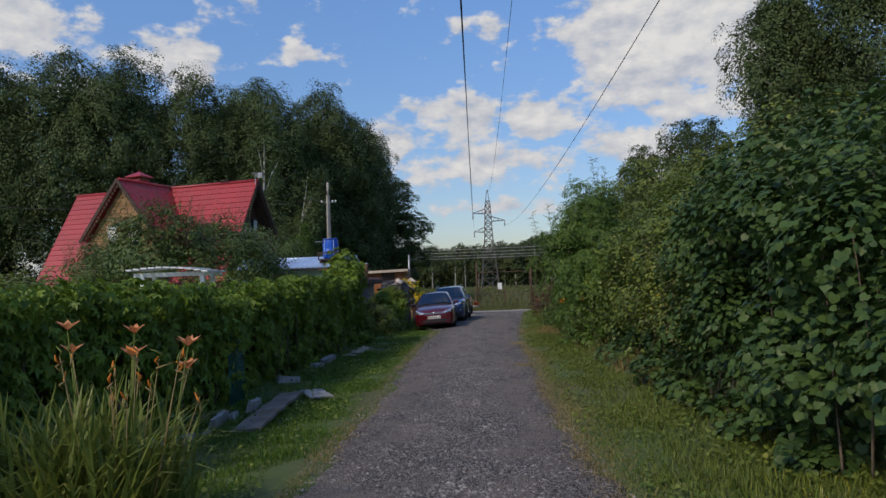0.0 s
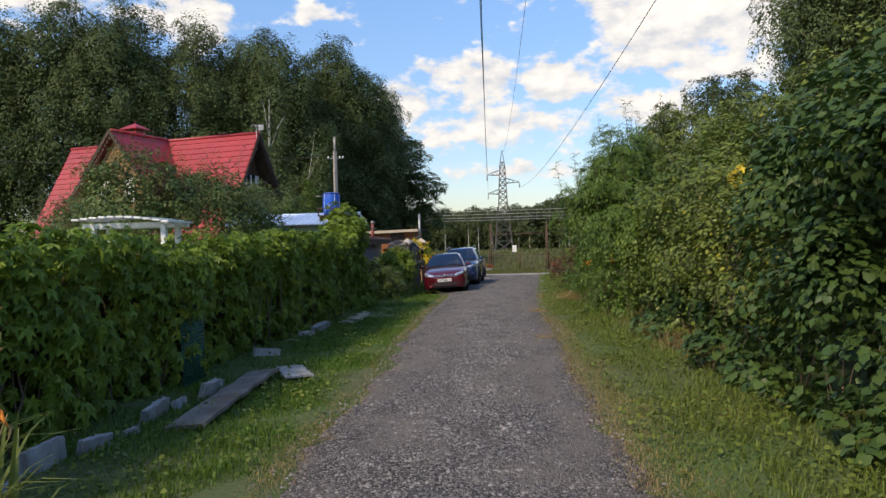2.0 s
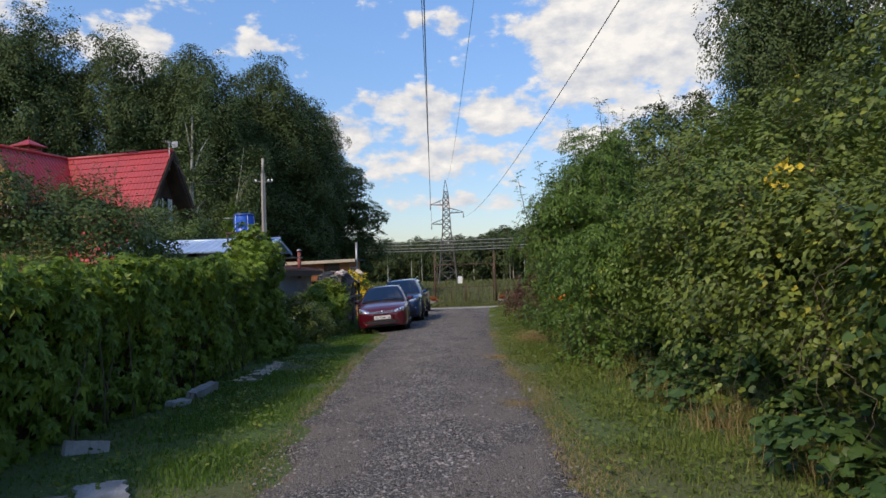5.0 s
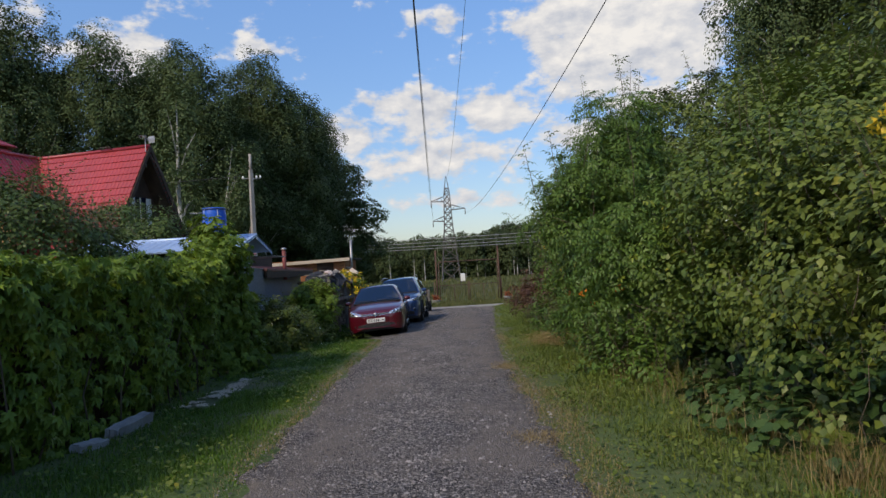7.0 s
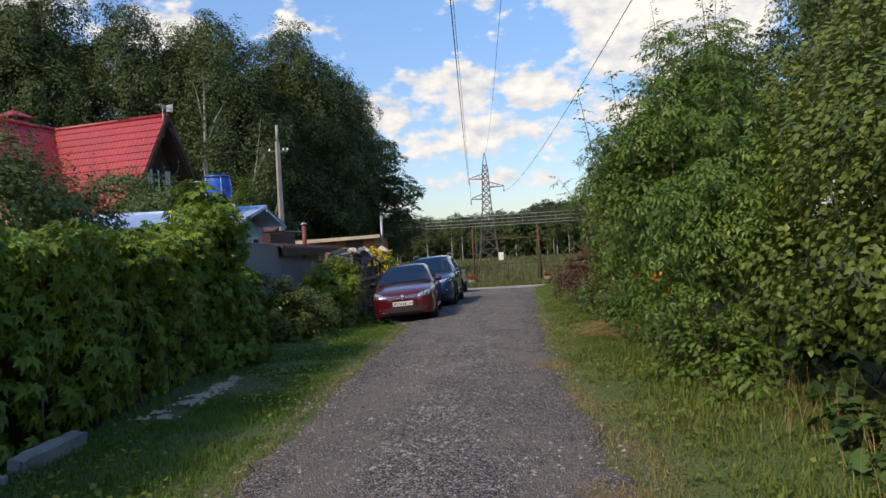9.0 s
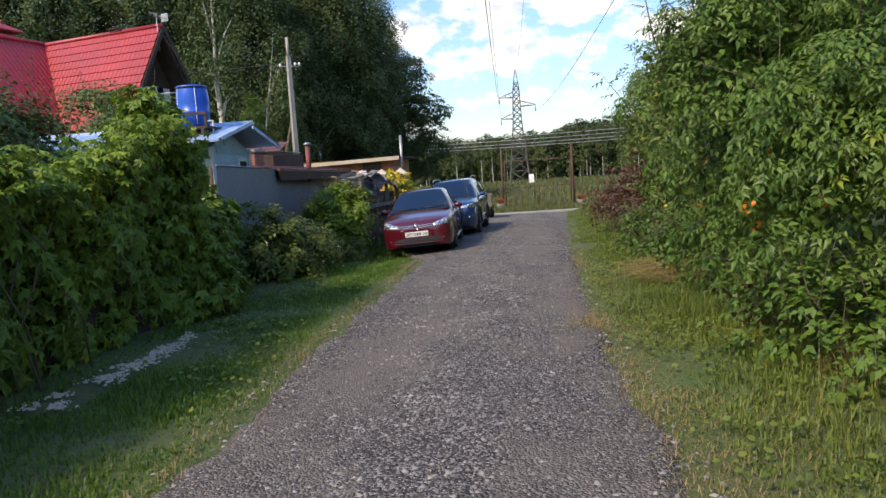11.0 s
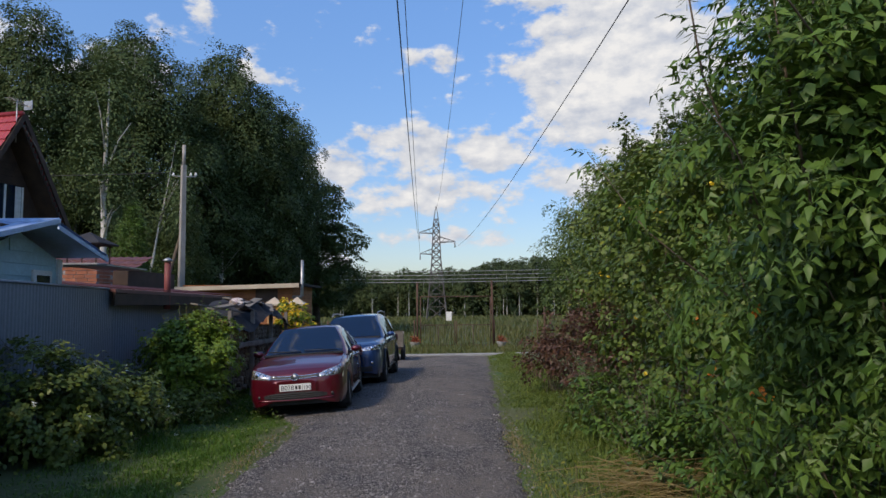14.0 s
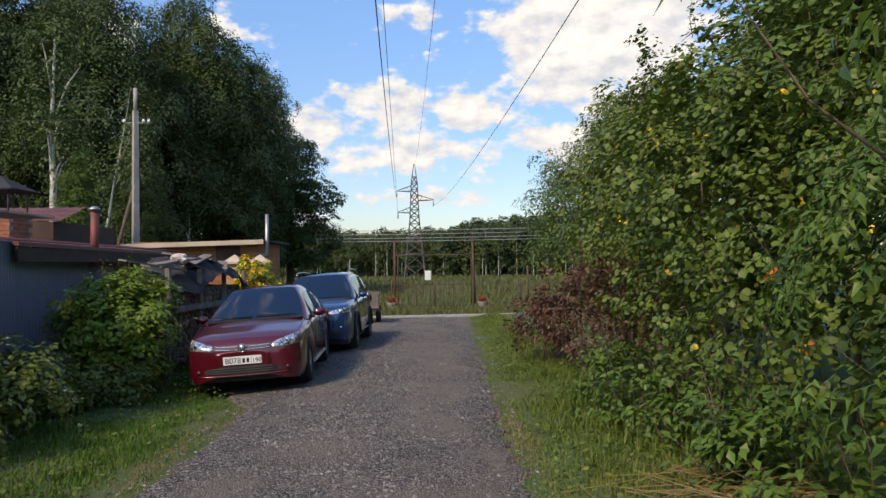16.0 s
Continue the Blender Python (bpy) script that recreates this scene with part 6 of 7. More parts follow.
# wooden shed further on
ws = thing("plank_shed", 0, 0, 0, "orange-brown plank shed with a flat pale-edged roof", "shed")
g = float(gz(41))
box("wall", ws, DARK_WOOD, -9.35, -5.45, 41.62, 45.4, g - 0.1, 2.0)
for k in range(17):
    box("plank", ws, PINE_BOARD, -9.4, -5.4, 41.58, 41.615, g + k * 0.165, g + k * 0.165 + 0.157)
for k in range(17):
    box("plank", ws, PINE_BOARD, -5.445, -5.41, 41.62, 45.4, g + k * 0.165, g + k * 0.165 + 0.157)
box("window_frame", ws, DARK_WOOD, -6.75, -5.95, 41.55, 41.58, 1.35, 1.95)
part("roof", (box_bm(-9.7, -5.1, 41.2, 45.8, -0.04, 0.04), TARP), ws, "dark roofing felt", pose(0, 0, 2.24, 0, -1.4))
part("fascia", (box_bm(-9.7, -5.1, 41.14, 41.2, -0.10, 0.05), PALE_BOARD), ws, "pale fascia board", pose(0, 0, 2.22, 0, -1.4))
vent = thing("vent_pipe", -5.05, 41.5, 1.55, "grey vent pipe beside the plank shed", "pipe")
part("riser", tubes("riser", [([(-0.35, 0.1, 0.1), (-0.05, 0.02, 0.1), (0, 0, 0.14), (0, 0, 1.44)], 0.06)], STEEL, 10), vent)

for px in (-5.35, -4.62):
    pl = thing("gate_pillar", px, 38.6, float(gz(38.6)), "ochre brick gate pillar with a pale pyramid cap", "pillar", group="gate pillars")
    for c in range(25):
        for q, (a0, a1, b0, b1) in enumerate(((-0.19, 0.06, -0.19, -0.065), (0.07, 0.19, -0.19, 0.06), (-0.06, 0.19, 0.07, 0.19), (-0.19, -0.065, -0.055, 0.19))):
            if c % 2:
                a0, a1, b0, b1 = -a1, -a0, b0, b1
            box("brick", pl, YELLOW_BRICK, a0, a1, b0, b1, c * 0.079, c * 0.079 + 0.068)
    box("mortar_core", pl, CONCRETE, -0.18, 0.18, -0.18, 0.18, -0.1, 1.97)
    cap = mesh_from("cap", [(-0.27, -0.27, 1.98), (0.27, -0.27, 1.98), (0.27, 0.27, 1.98), (-0.27, 0.27, 1.98), (-0.27, -0.27, 2.04), (0.27, -0.27, 2.04), (0.27, 0.27, 2.04), (-0.27, 0.27, 2.04), (0, 0, 2.26)],
                    [(3, 2, 1, 0), (0, 1, 5, 4), (1, 2, 6, 5), (2, 3, 7, 6), (3, 0, 4, 7), (4, 5, 8), (5, 6, 8), (6, 7, 8), (7, 4, 8)], PALE_BOARD)
    part("cap", cap, pl, "pale pyramid cap")
shrub("coneflower_clump", "tall clump of yellow coneflowers by the brick pillars", [(-4.35, 37.6, 0.5, 0.45, 0.6, 0.8), (-4.75, 37.9, 0.8, 0.5, 0.5, 0.75)], 2600, leaf_simple(0.25), 0.09, LIME, 150, stems=14, clump=0.12, category="flowers", bloom=(160, 0.075, YELLOW, "bloom"))
shrub("phlox_clump", "pale flowering border plants behind the dark blue car", [(-3.9, 38.9, -0.1, 0.5, 0.6, 0.5)], 1500, leaf_simple(0.3), 0.07, LIME, 151, stems=8, clump=0.1, category="flowers", bloom=(40, 0.05, WHITE_PETAL, "bloom"))

# woodpile in a rough rack beside the parked cars
wp = thing("woodpile", 0, 0, 0, "stacked firewood in a rough rack under boards and tarpaulin", "woodpile")
r = np.random.default_rng(300)
log_me = tubes("log", [([(0, 0, 0), (0.42, 0.005, 0)], [0.055, 0.052])], LOG_END, 7, False)
for j in range(14):
    for k in range(42):
        y = 29.7 + k * 0.112 + (0.055 if j % 2 else 0) + r.normal(0, 0.008)
        z = float(gz(y)) + 0.16 + j * 0.093 + r.normal(0, 0.008)
        if (j * 42 + k) % 2 == 0 or j > 6:
            lo = new("log", log_me)
            lo.parent = wp
            s = r.uniform(0.75, 1.1)
            lo.matrix_basis = pose(-4.12 - r.uniform(0, 0.05), y, z, 0, r.normal(0, 2), 180 + r.normal(0, 3)) @ Matrix.Diagonal((1, s, s, 1))
for y in (29.6, 31.2, 32.8, 34.4):
    gg = float(gz(y))
    box("post", wp, OLD_BOARD, -4.09, -4.01, y - 0.04, y + 0.04, gg - 0.1, gg + 1.75, 0.01)
for z in (1.5,):
    part("rail", (box_bm(-4.04, -3.97, 29.5, 34.6, -0.05, 0.05, 0.01), OLD_BOARD), wp, "", pose(0, 0, z - 0.5, -0.8, 0, 0))
for k, (y, tilt, lift) in enumerate(((29.9, 8, 1.0), (30.6, -6, 1.08), (31.3, 14, 1.05), (32.0, -11, 1.12), (32.9, 6, 1.06), (33.6, -8, 1.02))):
    part("cover_board", (box_bm(-0.7, 0.5, -0.1, 0.1, -0.015, 0.015, 0.004), OLD_BOARD), wp, "grey loose board", pose(-4.3, y, lift + 0.30, 6, tilt, 60 + 9 * k))
gx, gy = np.meshgrid(np.linspace(-5.1, -3.93, 14), np.linspace(29.75, 34.5, 40))
pts = np.stack([gx.ravel(), gy.ravel(), np.zeros(gx.size)], 1)
z = 1.08 + 0.30 * np.exp(-((gy.ravel() - 32.4) / 1.1) ** 2) + 0.13 * np.abs(waves(pts, 301, 0.9)) + 0.03 * waves(pts, 302, 0.3) - np.clip(gx.ravel() + 4.25, 0, 1) * (1.0 + 0.2 * waves(pts * np.array([0, 1, 0]), 303, 0.9))
faces = [(j * 14 + i, j * 14 + i + 1, (j + 1) * 14 + i + 1, (j + 1) * 14 + i) for j in range(39) for i in range(13)]
part("tarpaulin", mesh_from("tarpaulin", np.stack([gx.ravel(), gy.ravel(), z], 1), faces, TARP, True), wp, "crumpled dark tarpaulin")

# concrete power pole
pp = thing("power_pole", -10.67, 44.8, float(gz(44.8)), "grey concrete power pole with white insulators", "pole")
part("shaft", tubes("shaft", [([(0, 0, -0.3), (0, 0, 4), (0, 0, 8.0)], [0.17, 0.145, 0.12])], POLE_CONCRETE, 4, False), pp)
part("spike", tubes("spike", [([(0, 0, 7.9), (0, 0, 8.85)], 0.075)], POLE_CONCRETE, 8), pp)
part("bracket", tubes("bracket", [([(-0.42, 0, 7.55), (0.5, 0, 7.5)], 0.025)], STEEL, 6), pp, "galvanised bracket")
for x in (-0.42, 0.3, 0.5):
    part("insulator", tubes("insulator", [([(x, 0, 7.52), (x, 0, 7.57), (x, 0, 7.6), (x, 0, 7.68)], [0.02, 0.06, 0.06, 0.03])], WHITE_PAINT, 8), pp, "white insulator")
part("brace", tubes("brace", [([(-1.9, 1.0, -0.2), (-0.1, 0.05, 5.0)], 0.07)], TWIG, 8), pp, "brown wooden brace")

# lattice pylon in the meadow
py = thing("lattice_pylon", -0.67, 131.5, -1.5, "grey steel lattice power pylon with three cross-arms", "pylon")


def half_width(z):
    return float(np.interp(z, [0, 10, 16, 19.1], [1.7, 0.75, 0.5, 0.05]))


for sx in (-1, 1):
    for sy in (-1, 1):
        part("leg", tubes("leg", [([(sx * half_width(z), sy * half_width(z), z) for z in (0, 5, 10, 16, 19.1)], [0.12, 0.11, 0.09, 0.07, 0.05])], PYLON_STEEL, 4, False), py)
zs = [0, 2.4, 4.5, 6.3, 7.9, 9.3, 10.5, 11.6, 12.7, 13.8, 14.9, 16, 17]
for i in range(len(zs) - 1):
    a, b = zs[i], zs[i + 1]
    runs = []
    for s in (-1, 1):
        for flip in (-1, 1):
            runs.append(([(flip * half_width(a), s * half_width(a), a), (-flip * half_width(b), s * half_width(b), b)], 0.05))
            runs.append(([(s * half_width(a), flip * half_width(a), a), (s * half_width(b), -flip * half_width(b), b)], 0.05))
        runs.append(([(-half_width(b), s * half_width(b), b), (half_width(b), s * half_width(b), b)], 0.05))
    for run in runs:
        part("strut", tubes("strut", [run], PYLON_STEEL, 4, False), py)
for tipx, z in ((-2.85, 14.6), (3.1, 13.1), (-2.7, 11.1)):
    s = 1 if tipx > 0 else -1
    w = half_width(z)
    runs = [([(s * w, sy * w, z), (tipx, 0, z + 0.1)], 0.06) for sy in (-1, 1)] + [([(s * w, sy * w, z + 0.9), (tipx, 0, z + 0.15)], 0.05) for sy in (-1, 1)] + [([(s * w + (tipx - s * w) * f, 0.3 * (1 - f), z + 0.05), (s * w + (tipx - s * w) * (f + 0.2), 0, z + 0.9 * (0.8 - f))], 0.035) for f in (0.1, 0.4)]
    arm = part("cross_arm", tubes("cross_arm", runs, PYLON_STEEL, 4, False), py)
    part("insulator_string", tubes("insulator_string", [([(tipx, 0, z + 0.1), (tipx, 0, z - 0.9)], 0.09)], STEEL, 8), arm)


def wire(name, a, b, sag, radius, label, mat=None):
    pts = [Vector(a).lerp(Vector(b), f) + Vector((0, 0, -4 * sag * f * (1 - f))) for f in np.linspace(0, 1, 41)]
    return tagged(new(name, tubes(name, [(pts, radius)], mat or CABLE, 5)), label, "cable")


wire("power_line", (-3.5, 131.5, 12.2), (3.0, -120, 21.3), 8.5, 0.016, "black power line running above the lane to the pylon")
wire("power_line", (-3.35, 131.5, 8.7), (2.5, -120, 19.5), 0.3, 0.016, "black power line running above the lane to the pylon")
wire("power_line", (2.43, 131.5, 10.8), (8.4, -120, 24.1), 7.4, 0.016, "black power line running above the lane to the pylon")
wire("earth_wire", (-0.67, 131.5, 17.5), (3.1, -120, 26.1), 10.6, 0.010, "thin earth wire high above the lane")
for k, z in enumerate((4.6, 5.0, 5.5, 6.0)):
    wire("overhead_wire", (-45, 112, z + 0.3), (28, 106, z), 0.5, 0.04, "low grey overhead wire across the meadow", STEEL)
wire("service_wire", (-11.1, 44.8, 6.9), (-40, 40, 8.0), 0.8, 0.015, "thin service wire from the power pole")
wire("service_wire", (-10.2, 44.8, 6.9), (-15, 90, 6.0), 1.2, 0.015, "thin service wire from the power pole")

# gate at the end of the lane
gg = float(gz(58.1))
gate = thing("field_gate", 0.87, 58.1, gg, "rusty steel double gate of thin bars before the meadow", "gate")
for s in (-1, 1):
    leaf = part("gate_frame", tubes("gate_frame", [([(s * 2.1, 0, 0.1), (s * 2.1, 0, 3.0)], 0.03), ([(s * 0.05, 0, 0.1), (s * 0.05, 0, 1.55)], 0.03), ([(s * 2.1, 0, 3.0), (0, 0, 3.0)], 0.035), ([(s * 2.1, 0, 0.1), (s * 0.05, 0, 0.1)], 0.03), ([(s * 2.1, 0, 1.3), (s * 0.05, 0, 1.3)], 0.025), ([(s * 1.05, 0, 0.1), (s * 1.05, 0, 1.3)], 0.02)], RUST, 6), gate)
    for k in range(14):
        x = s * (0.16 + k * 0.142)
        part("bar", tubes("bar", [([(x, 0, 0.1), (x, 0, 1.3)], 0.009)], OLD_BOARD, 5), leaf)
box("sign", gate, WHITE_PAINT, -0.57, -0.23, -0.06, -0.04, 1.56, 2.1, label="white blank sign plate")
for px, lean, top in ((-1.42, 0.0, 3.85), (3.14, -1.2, 3.95), (6.2, 0.5, 2.35)):
    tagged(new("fence_post", tubes("fence_post", [([(px + math.tan(radians(-lean)) * 0, 58.1, gg - 0.3), (px + math.sin(radians(lean)) * top, 58.1, gg + top)], 0.06)], RUST, 8)), "rusty steel fence post beside the field gate", "post", group="gate posts")
fence = thing("wire_fence", 0, 0, 0, "thin wire fence continuing from the field gate", "fence")
for x0, x1 in ((-12, -1.45), (3.2, 14)):
    for k in range(6):
        z = gg + 0.2 + k * 0.26
        part("wire", tubes("wire", [([(x0, 58.15, z), (x1, 58.15, z)], 0.008)], RUST, 4), fence)
    for x in np.arange(x0, x1, 2.6):
        part("post", tubes("post", [([(x, 58.15, gg - 0.2), (x, 58.15, gg + 1.6)], 0.035)], RUST, 6), fence)
for px in (-1.55, 3.55):
    pot = thing("flower_pot", px, 57.4, gg, "pale flower pot with rust-red flowers", "flower pot", group="flower pots at the gate")
    part("pot", tubes("pot", [([(0, 0, 0), (0, 0, 0.04), (0, 0, 0.3), (0, 0, 0.33)], [0.2, 0.22, 0.3, 0.31])], CONCRETE, 12), pot)
    q = np.random.default_rng(5).normal(0, 1, (260, 3)) * np.array([0.15, 0.15, 0.12]) + np.array([0, 0, 0.46])
    q[:, 2] = np.maximum(q[:, 2], 0.33)
    stuff(part("blossoms", spread("blossoms", leaf_lobed(), q, np.tile([0, 0, 1.0], (260, 1)), 0.06, np.random.default_rng(6), RED_PETAL, droop=0.3), pot, "rust-red blossoms"))

# white pergola in the garden
pg = thing("pergola", -6.05, 13.1, float(gz(13.1)), "white slatted garden pergola above the hedge", "pergola")
for x in (-0.42, 0.72):
    for y in (-0.7, -0.25):
        box("post", pg, WHITE_PAINT, x - 0.04, x + 0.04, y - 0.04, y + 0.04, -0.1, 2.1, 0.006)
for y in (-0.7, -0.25):
    box("beam", pg, WHITE_PAINT, -0.58, 0.9, y - 0.03, y + 0.03, 2.06, 2.14, 0.006)
for k in range(11):
    x = -0.62 + k * 0.142
    part("slat", (box_bm(x, x + 0.115, -0.95, -0.1, 0, 0.03, 0.005), WHITE_PAINT), pg, "", pose(0, 0, 2.15 + 0.07 * math.sin(k / 11 * 3.14), 0, 3, 0))


def slab(name, label, category, x, y, z, sx, sy, sz, mat, rx=0, ry=0, rz=0, seed=0):
    """A worn slab: bevelled block with chipped corners."""
    bm = bmesh.new()
    bmesh.ops.create_grid(bm, x_segments=8, y_segments=8, size=0.5)
    r = np.random.default_rng(seed)
    low_, rim = {}, []
    for v in bm.verts:
        edge = abs(v.co.x) > 0.49 or abs(v.co.y) > 0.49
        v.co.x = v.co.x * sx + (r.normal(0, 0.012) if edge else 0)
        v.co.y = v.co.y * sy + (r.normal(0, 0.012) if edge else 0)
        v.co.z = sz + r.normal(0, 0.003)
    res = bmesh.ops.extrude_face_region(bm, geom=bm.faces[:])
    for v in [e for e in res["geom"] if isinstance(e, bmesh.types.BMVert)]:
        v.co.z -= sz
    bmesh.ops.recalc_face_normals(bm, faces=bm.faces[:])
    me = bpy.data.meshes.new(name)
    bm.to_mesh(me)
    bm.free()
    me.materials.append(mat)
    ob = new(name, me)
    ob.matrix_basis = pose(x, y, z, rx, ry, rz)
    return tagged(ob, label, category)


slab("old_board", "long grey rotting board lying on the grass", "board", -3.14, 9.5, float(gz(9.5)) + 0.055, 0.36, 2.6, 0.035, OLD_BOARD, 0.3, -5, 4, 401)
slab("concrete_sheet", "flat grey asbestos sheet lying on the grass", "sheet", -2.9, 10.98, float(gz(10.98)) + 0.05, 0.36, 0.7, 0.025, SLATE, 1, 2, 28, 402)
slab("concrete_block", "tilted pale concrete block at the foot of the hedge", "block", -3.8, 12.4, float(gz(12.4)) - 0.08, 0.36, 0.07, 0.25, CONCRETE, -12, 8, 28, 403)
slab("concrete_block", "broken concrete kerb piece at the foot of the hedge", "block", -3.9, 15.85, float(gz(15.85)) - 0.0, 0.14, 0.75, 0.17, CONCRETE, 3, 10, -4, 404)
slab("concrete_block", "broken concrete kerb piece at the foot of the hedge", "block", -3.95, 15.1, float(gz(15.1)) - 0.03, 0.16, 0.4, 0.13, CONCRETE, -4, 8, -14, 405)
for k in range(9):
    y = 6.0 + k * 0.52
    tall = (0.2, 0.13, 0.25, 0.17, 0.1, 0.22, 0.15, 0.24, 0.12)[k]
    slab("slate_edging", "broken grey slate edging piece along the hedge", "edging", -3.52 + 0.05 * math.sin(k * 2.1), y, float(gz(y)) - 0.04, 0.05, (0.42, 0.3, 0.46, 0.36, 0.25, 0.44, 0.3, 0.4, 0.28)[k], tall, SLATE, 5 * math.sin(k * 1.7), 14 * math.sin(k * 2.9), 9 * math.sin(k * 1.3), 410 + k)

# cut reed lying under the bushes
rr = np.random.default_rng(430)
runs = []
cut = thing("cut_straw", 1.95, 22.4, float(gz(22.4)), "heap of cut yellow straw on the verge", "straw")
n = 420
x, y = rr.normal(0, 0.3, n), rr.normal(0, 0.3, n)
turn, ln = rr.normal(0.25, 0.9, n), rr.uniform(0.2, 0.65, n)
zz = 0.12 + np.abs(rr.normal(0, 0.1, n))
d = np.stack([np.cos(turn), np.sin(turn), rr.normal(0.05, 0.15, n)], 1) * ln[:, None] / 2
c = np.stack([x, y, zz], 1)
s = np.stack([-np.sin(turn), np.cos(turn), np.zeros(n)], 1) * 0.0022
upz = np.array([0, 0, 0.005])
part("stalks", raw_mesh("stalks", np.stack([c - d - s, c - d + s, c + d + s, c + d - s, c - d + upz, c + d + upz], 1), [(0, 1, 2), (0, 2, 3), (1, 4, 5), (1, 5, 2), (4, 0, 3), (4, 3, 5)], STRAW), cut)
stuff(cut)

# ---- parked cars ----


def build_car(name, label, x, y, turn, spec, paint):
    """A car, nose at the origin, length along +y. spec: profiles as (y, value) pairs."""
    g = float(gz(y + spec["length"] / 2))
    car = thing(name, x, y, g, label, "car", turn=turn)
    tilt = math.degrees(math.atan2(float(gz(y + spec["length"])) - float(gz(y)), spec["length"]))
    car.matrix_basis = pose(x, y, float(gz(y)) + 0.035 - 0.045, tilt, -3.5, turn)
    L = spec["length"]

    def at(key, v):
        pts = spec[key]
        return float(np.interp(v, [p[0] for p in pts], [p[1] for p in pts]))

    fy, ry, rad, track = spec["front"], spec["rear"], spec["wheel"], spec["track"]
    arch = rad + 0.055

    def sill(v):
        z = at("sill", v)
        for w in (fy, ry):
            dd = abs(v - w)
            if dd < arch:
                z = max(z, rad + math.sqrt(arch * arch - dd * dd))
        return z

    def inside(v, xx, z):
        w, b, s, t = at("width", v), at("sill", v), at("shoulder", v), at("deck", v)
        if z < b or z > t:
            return False
        if z <= s:
            return xx <= w * float(np.interp((z - b) / (s - b), [0, 0.22, 0.5, 0.8, 1], [0.95, 0.995, 1, 0.985, 0.95]))
        return xx <= w * float(np.interp((z - s) / (t - s), [0, 0.55, 0.93, 1], [0.95, 0.86, 0.6, 0.3]))

    def skin(xx, z):
        """How far behind the tip of the nose the bodywork lies."""
        a, b = 0.0, 0.9
        for k in range(22):
            m = (a + b) / 2
            a, b = (a, m) if inside(m, abs(xx), z) else (m, b)
        return b

    def nose_patch(nm, x0, x1, low, high, mat, off, parent, lab="", nx=26, nz=5):
        """A piece that follows the nose: low and high give its lower and upper edge over f from 0 to 1."""
        pv, pf = [], []
        for j in range(nx + 1):
            f = j / nx
            xx = x0 + (x1 - x0) * f
            for k in range(nz + 1):
                z = low(f) + (high(f) - low(f)) * k / nz
                pv.append((xx, skin(xx, z) - off * (1 if 0 < k < nz and 0 < j < nx else 0.4), z))
        for j in range(nx):
            for k in range(nz):
                q = (j * (nz + 1) + k, (j + 1) * (nz + 1) + k, (j + 1) * (nz + 1) + k + 1, j * (nz + 1) + k + 1)
                pf.append(q if x1 > x0 else q[::-1])
        return part(nm, mesh_from(nm, pv, pf, mat, True), parent, lab)

    ys = sorted(set([round(v, 3) for v in np.linspace(0, L, 60)] + [round(w + k * arch / 8, 3) for w in (fy, ry) for k in range(-8, 9)] + [0.004, 0.008, 0.014, 0.02, 0.028, 0.035, 0.043, 0.05, 0.062, 0.075, 0.087, 0.1, 0.12, 0.14, 0.17, 0.2, L - 0.02, L - 0.05]))
    verts, faces = [], []
    ring = 17
    for v in ys:
        w, b, s, t = at("width", v), sill(v), at("shoulder", v), at("deck", v)
        s = max(s, b + 0.06)
        t = max(t, s - 0.06)
        h = s - b
        half = [(w * 0.95, b), (w * 0.995, b + h * 0.22), (w, b + h * 0.5), (w * 0.985, b + h * 0.8), (w * 0.95, s), (w * 0.86, s + (t - s) * 0.55), (w * 0.6, s + (t - s) * 0.93), (w * 0.3, t), (0, t + 0.006)]
        verts += [(a, v, z) for a, z in half] + [(-a, v, z) for a, z in reversed(half[:-1])]
    for j in range(len(ys) - 1):
        for i in range(ring - 1):
            faces.append((j * ring + i, j * ring + i + 1, (j + 1) * ring + i + 1, (j + 1) * ring + i))
    faces.append(tuple(range(ring)))
    faces.append(tuple(reversed(range((len(ys) - 1) * ring, len(ys) * ring))))
    me = mesh_from("body", [(a, b, c) for a, b, c in verts], faces, paint, True)
    me.flip_normals()
    body = part("body", me, car)
    for e in (0, 1):
        me.polygons[len(me.polygons) - 1 - e].use_smooth = False
    # dark floor between the wheels
    box("underbody", car, BLACK_PLASTIC, -spec["half"] * 0.86, spec["half"] * 0.86, 0.15, L - 0.15, 0.17, spec["belt"] - 0.25)

    # glasshouse
    c0, c1 = spec["cabin"]
    rows = np.linspace(c0, c1, 34)

    def side_top(v):
        return at("roof_half", v)

    verts, faces = [], []
    cring = 9
    for v in rows:
        zr, zb = at("roof", v), at("shoulder", v) - 0.02
        zr = max(zr, zb + 0.02)
        wb, wt = at("width", v) * 0.935, side_top(v)
        wt = wb + (wt - wb) * min(1, (zr - zb) / spec["glass"])
        half = [(wb, zb), (wt + 0.02, zr - min(0.09, (zr - zb) * 0.4)), (wt - 0.06, zr - min(0.03, (zr - zb) * 0.15)), (wt * 0.55, zr - 0.004), (0, zr + 0.008)]
        verts += [(a, v, z) for a, z in half] + [(-a, v, z) for a, z in reversed(half[:-1])]
    for j in range(len(rows) - 1):
        for i in range(cring - 1):
            faces.append((j * cring + i, j * cring + i + 1, (j + 1) * cring + i + 1, (j + 1) * cring + i))
    me = mesh_from("cabin", verts, faces, paint, True)
    me.flip_normals()
    part("cabin", me, car)

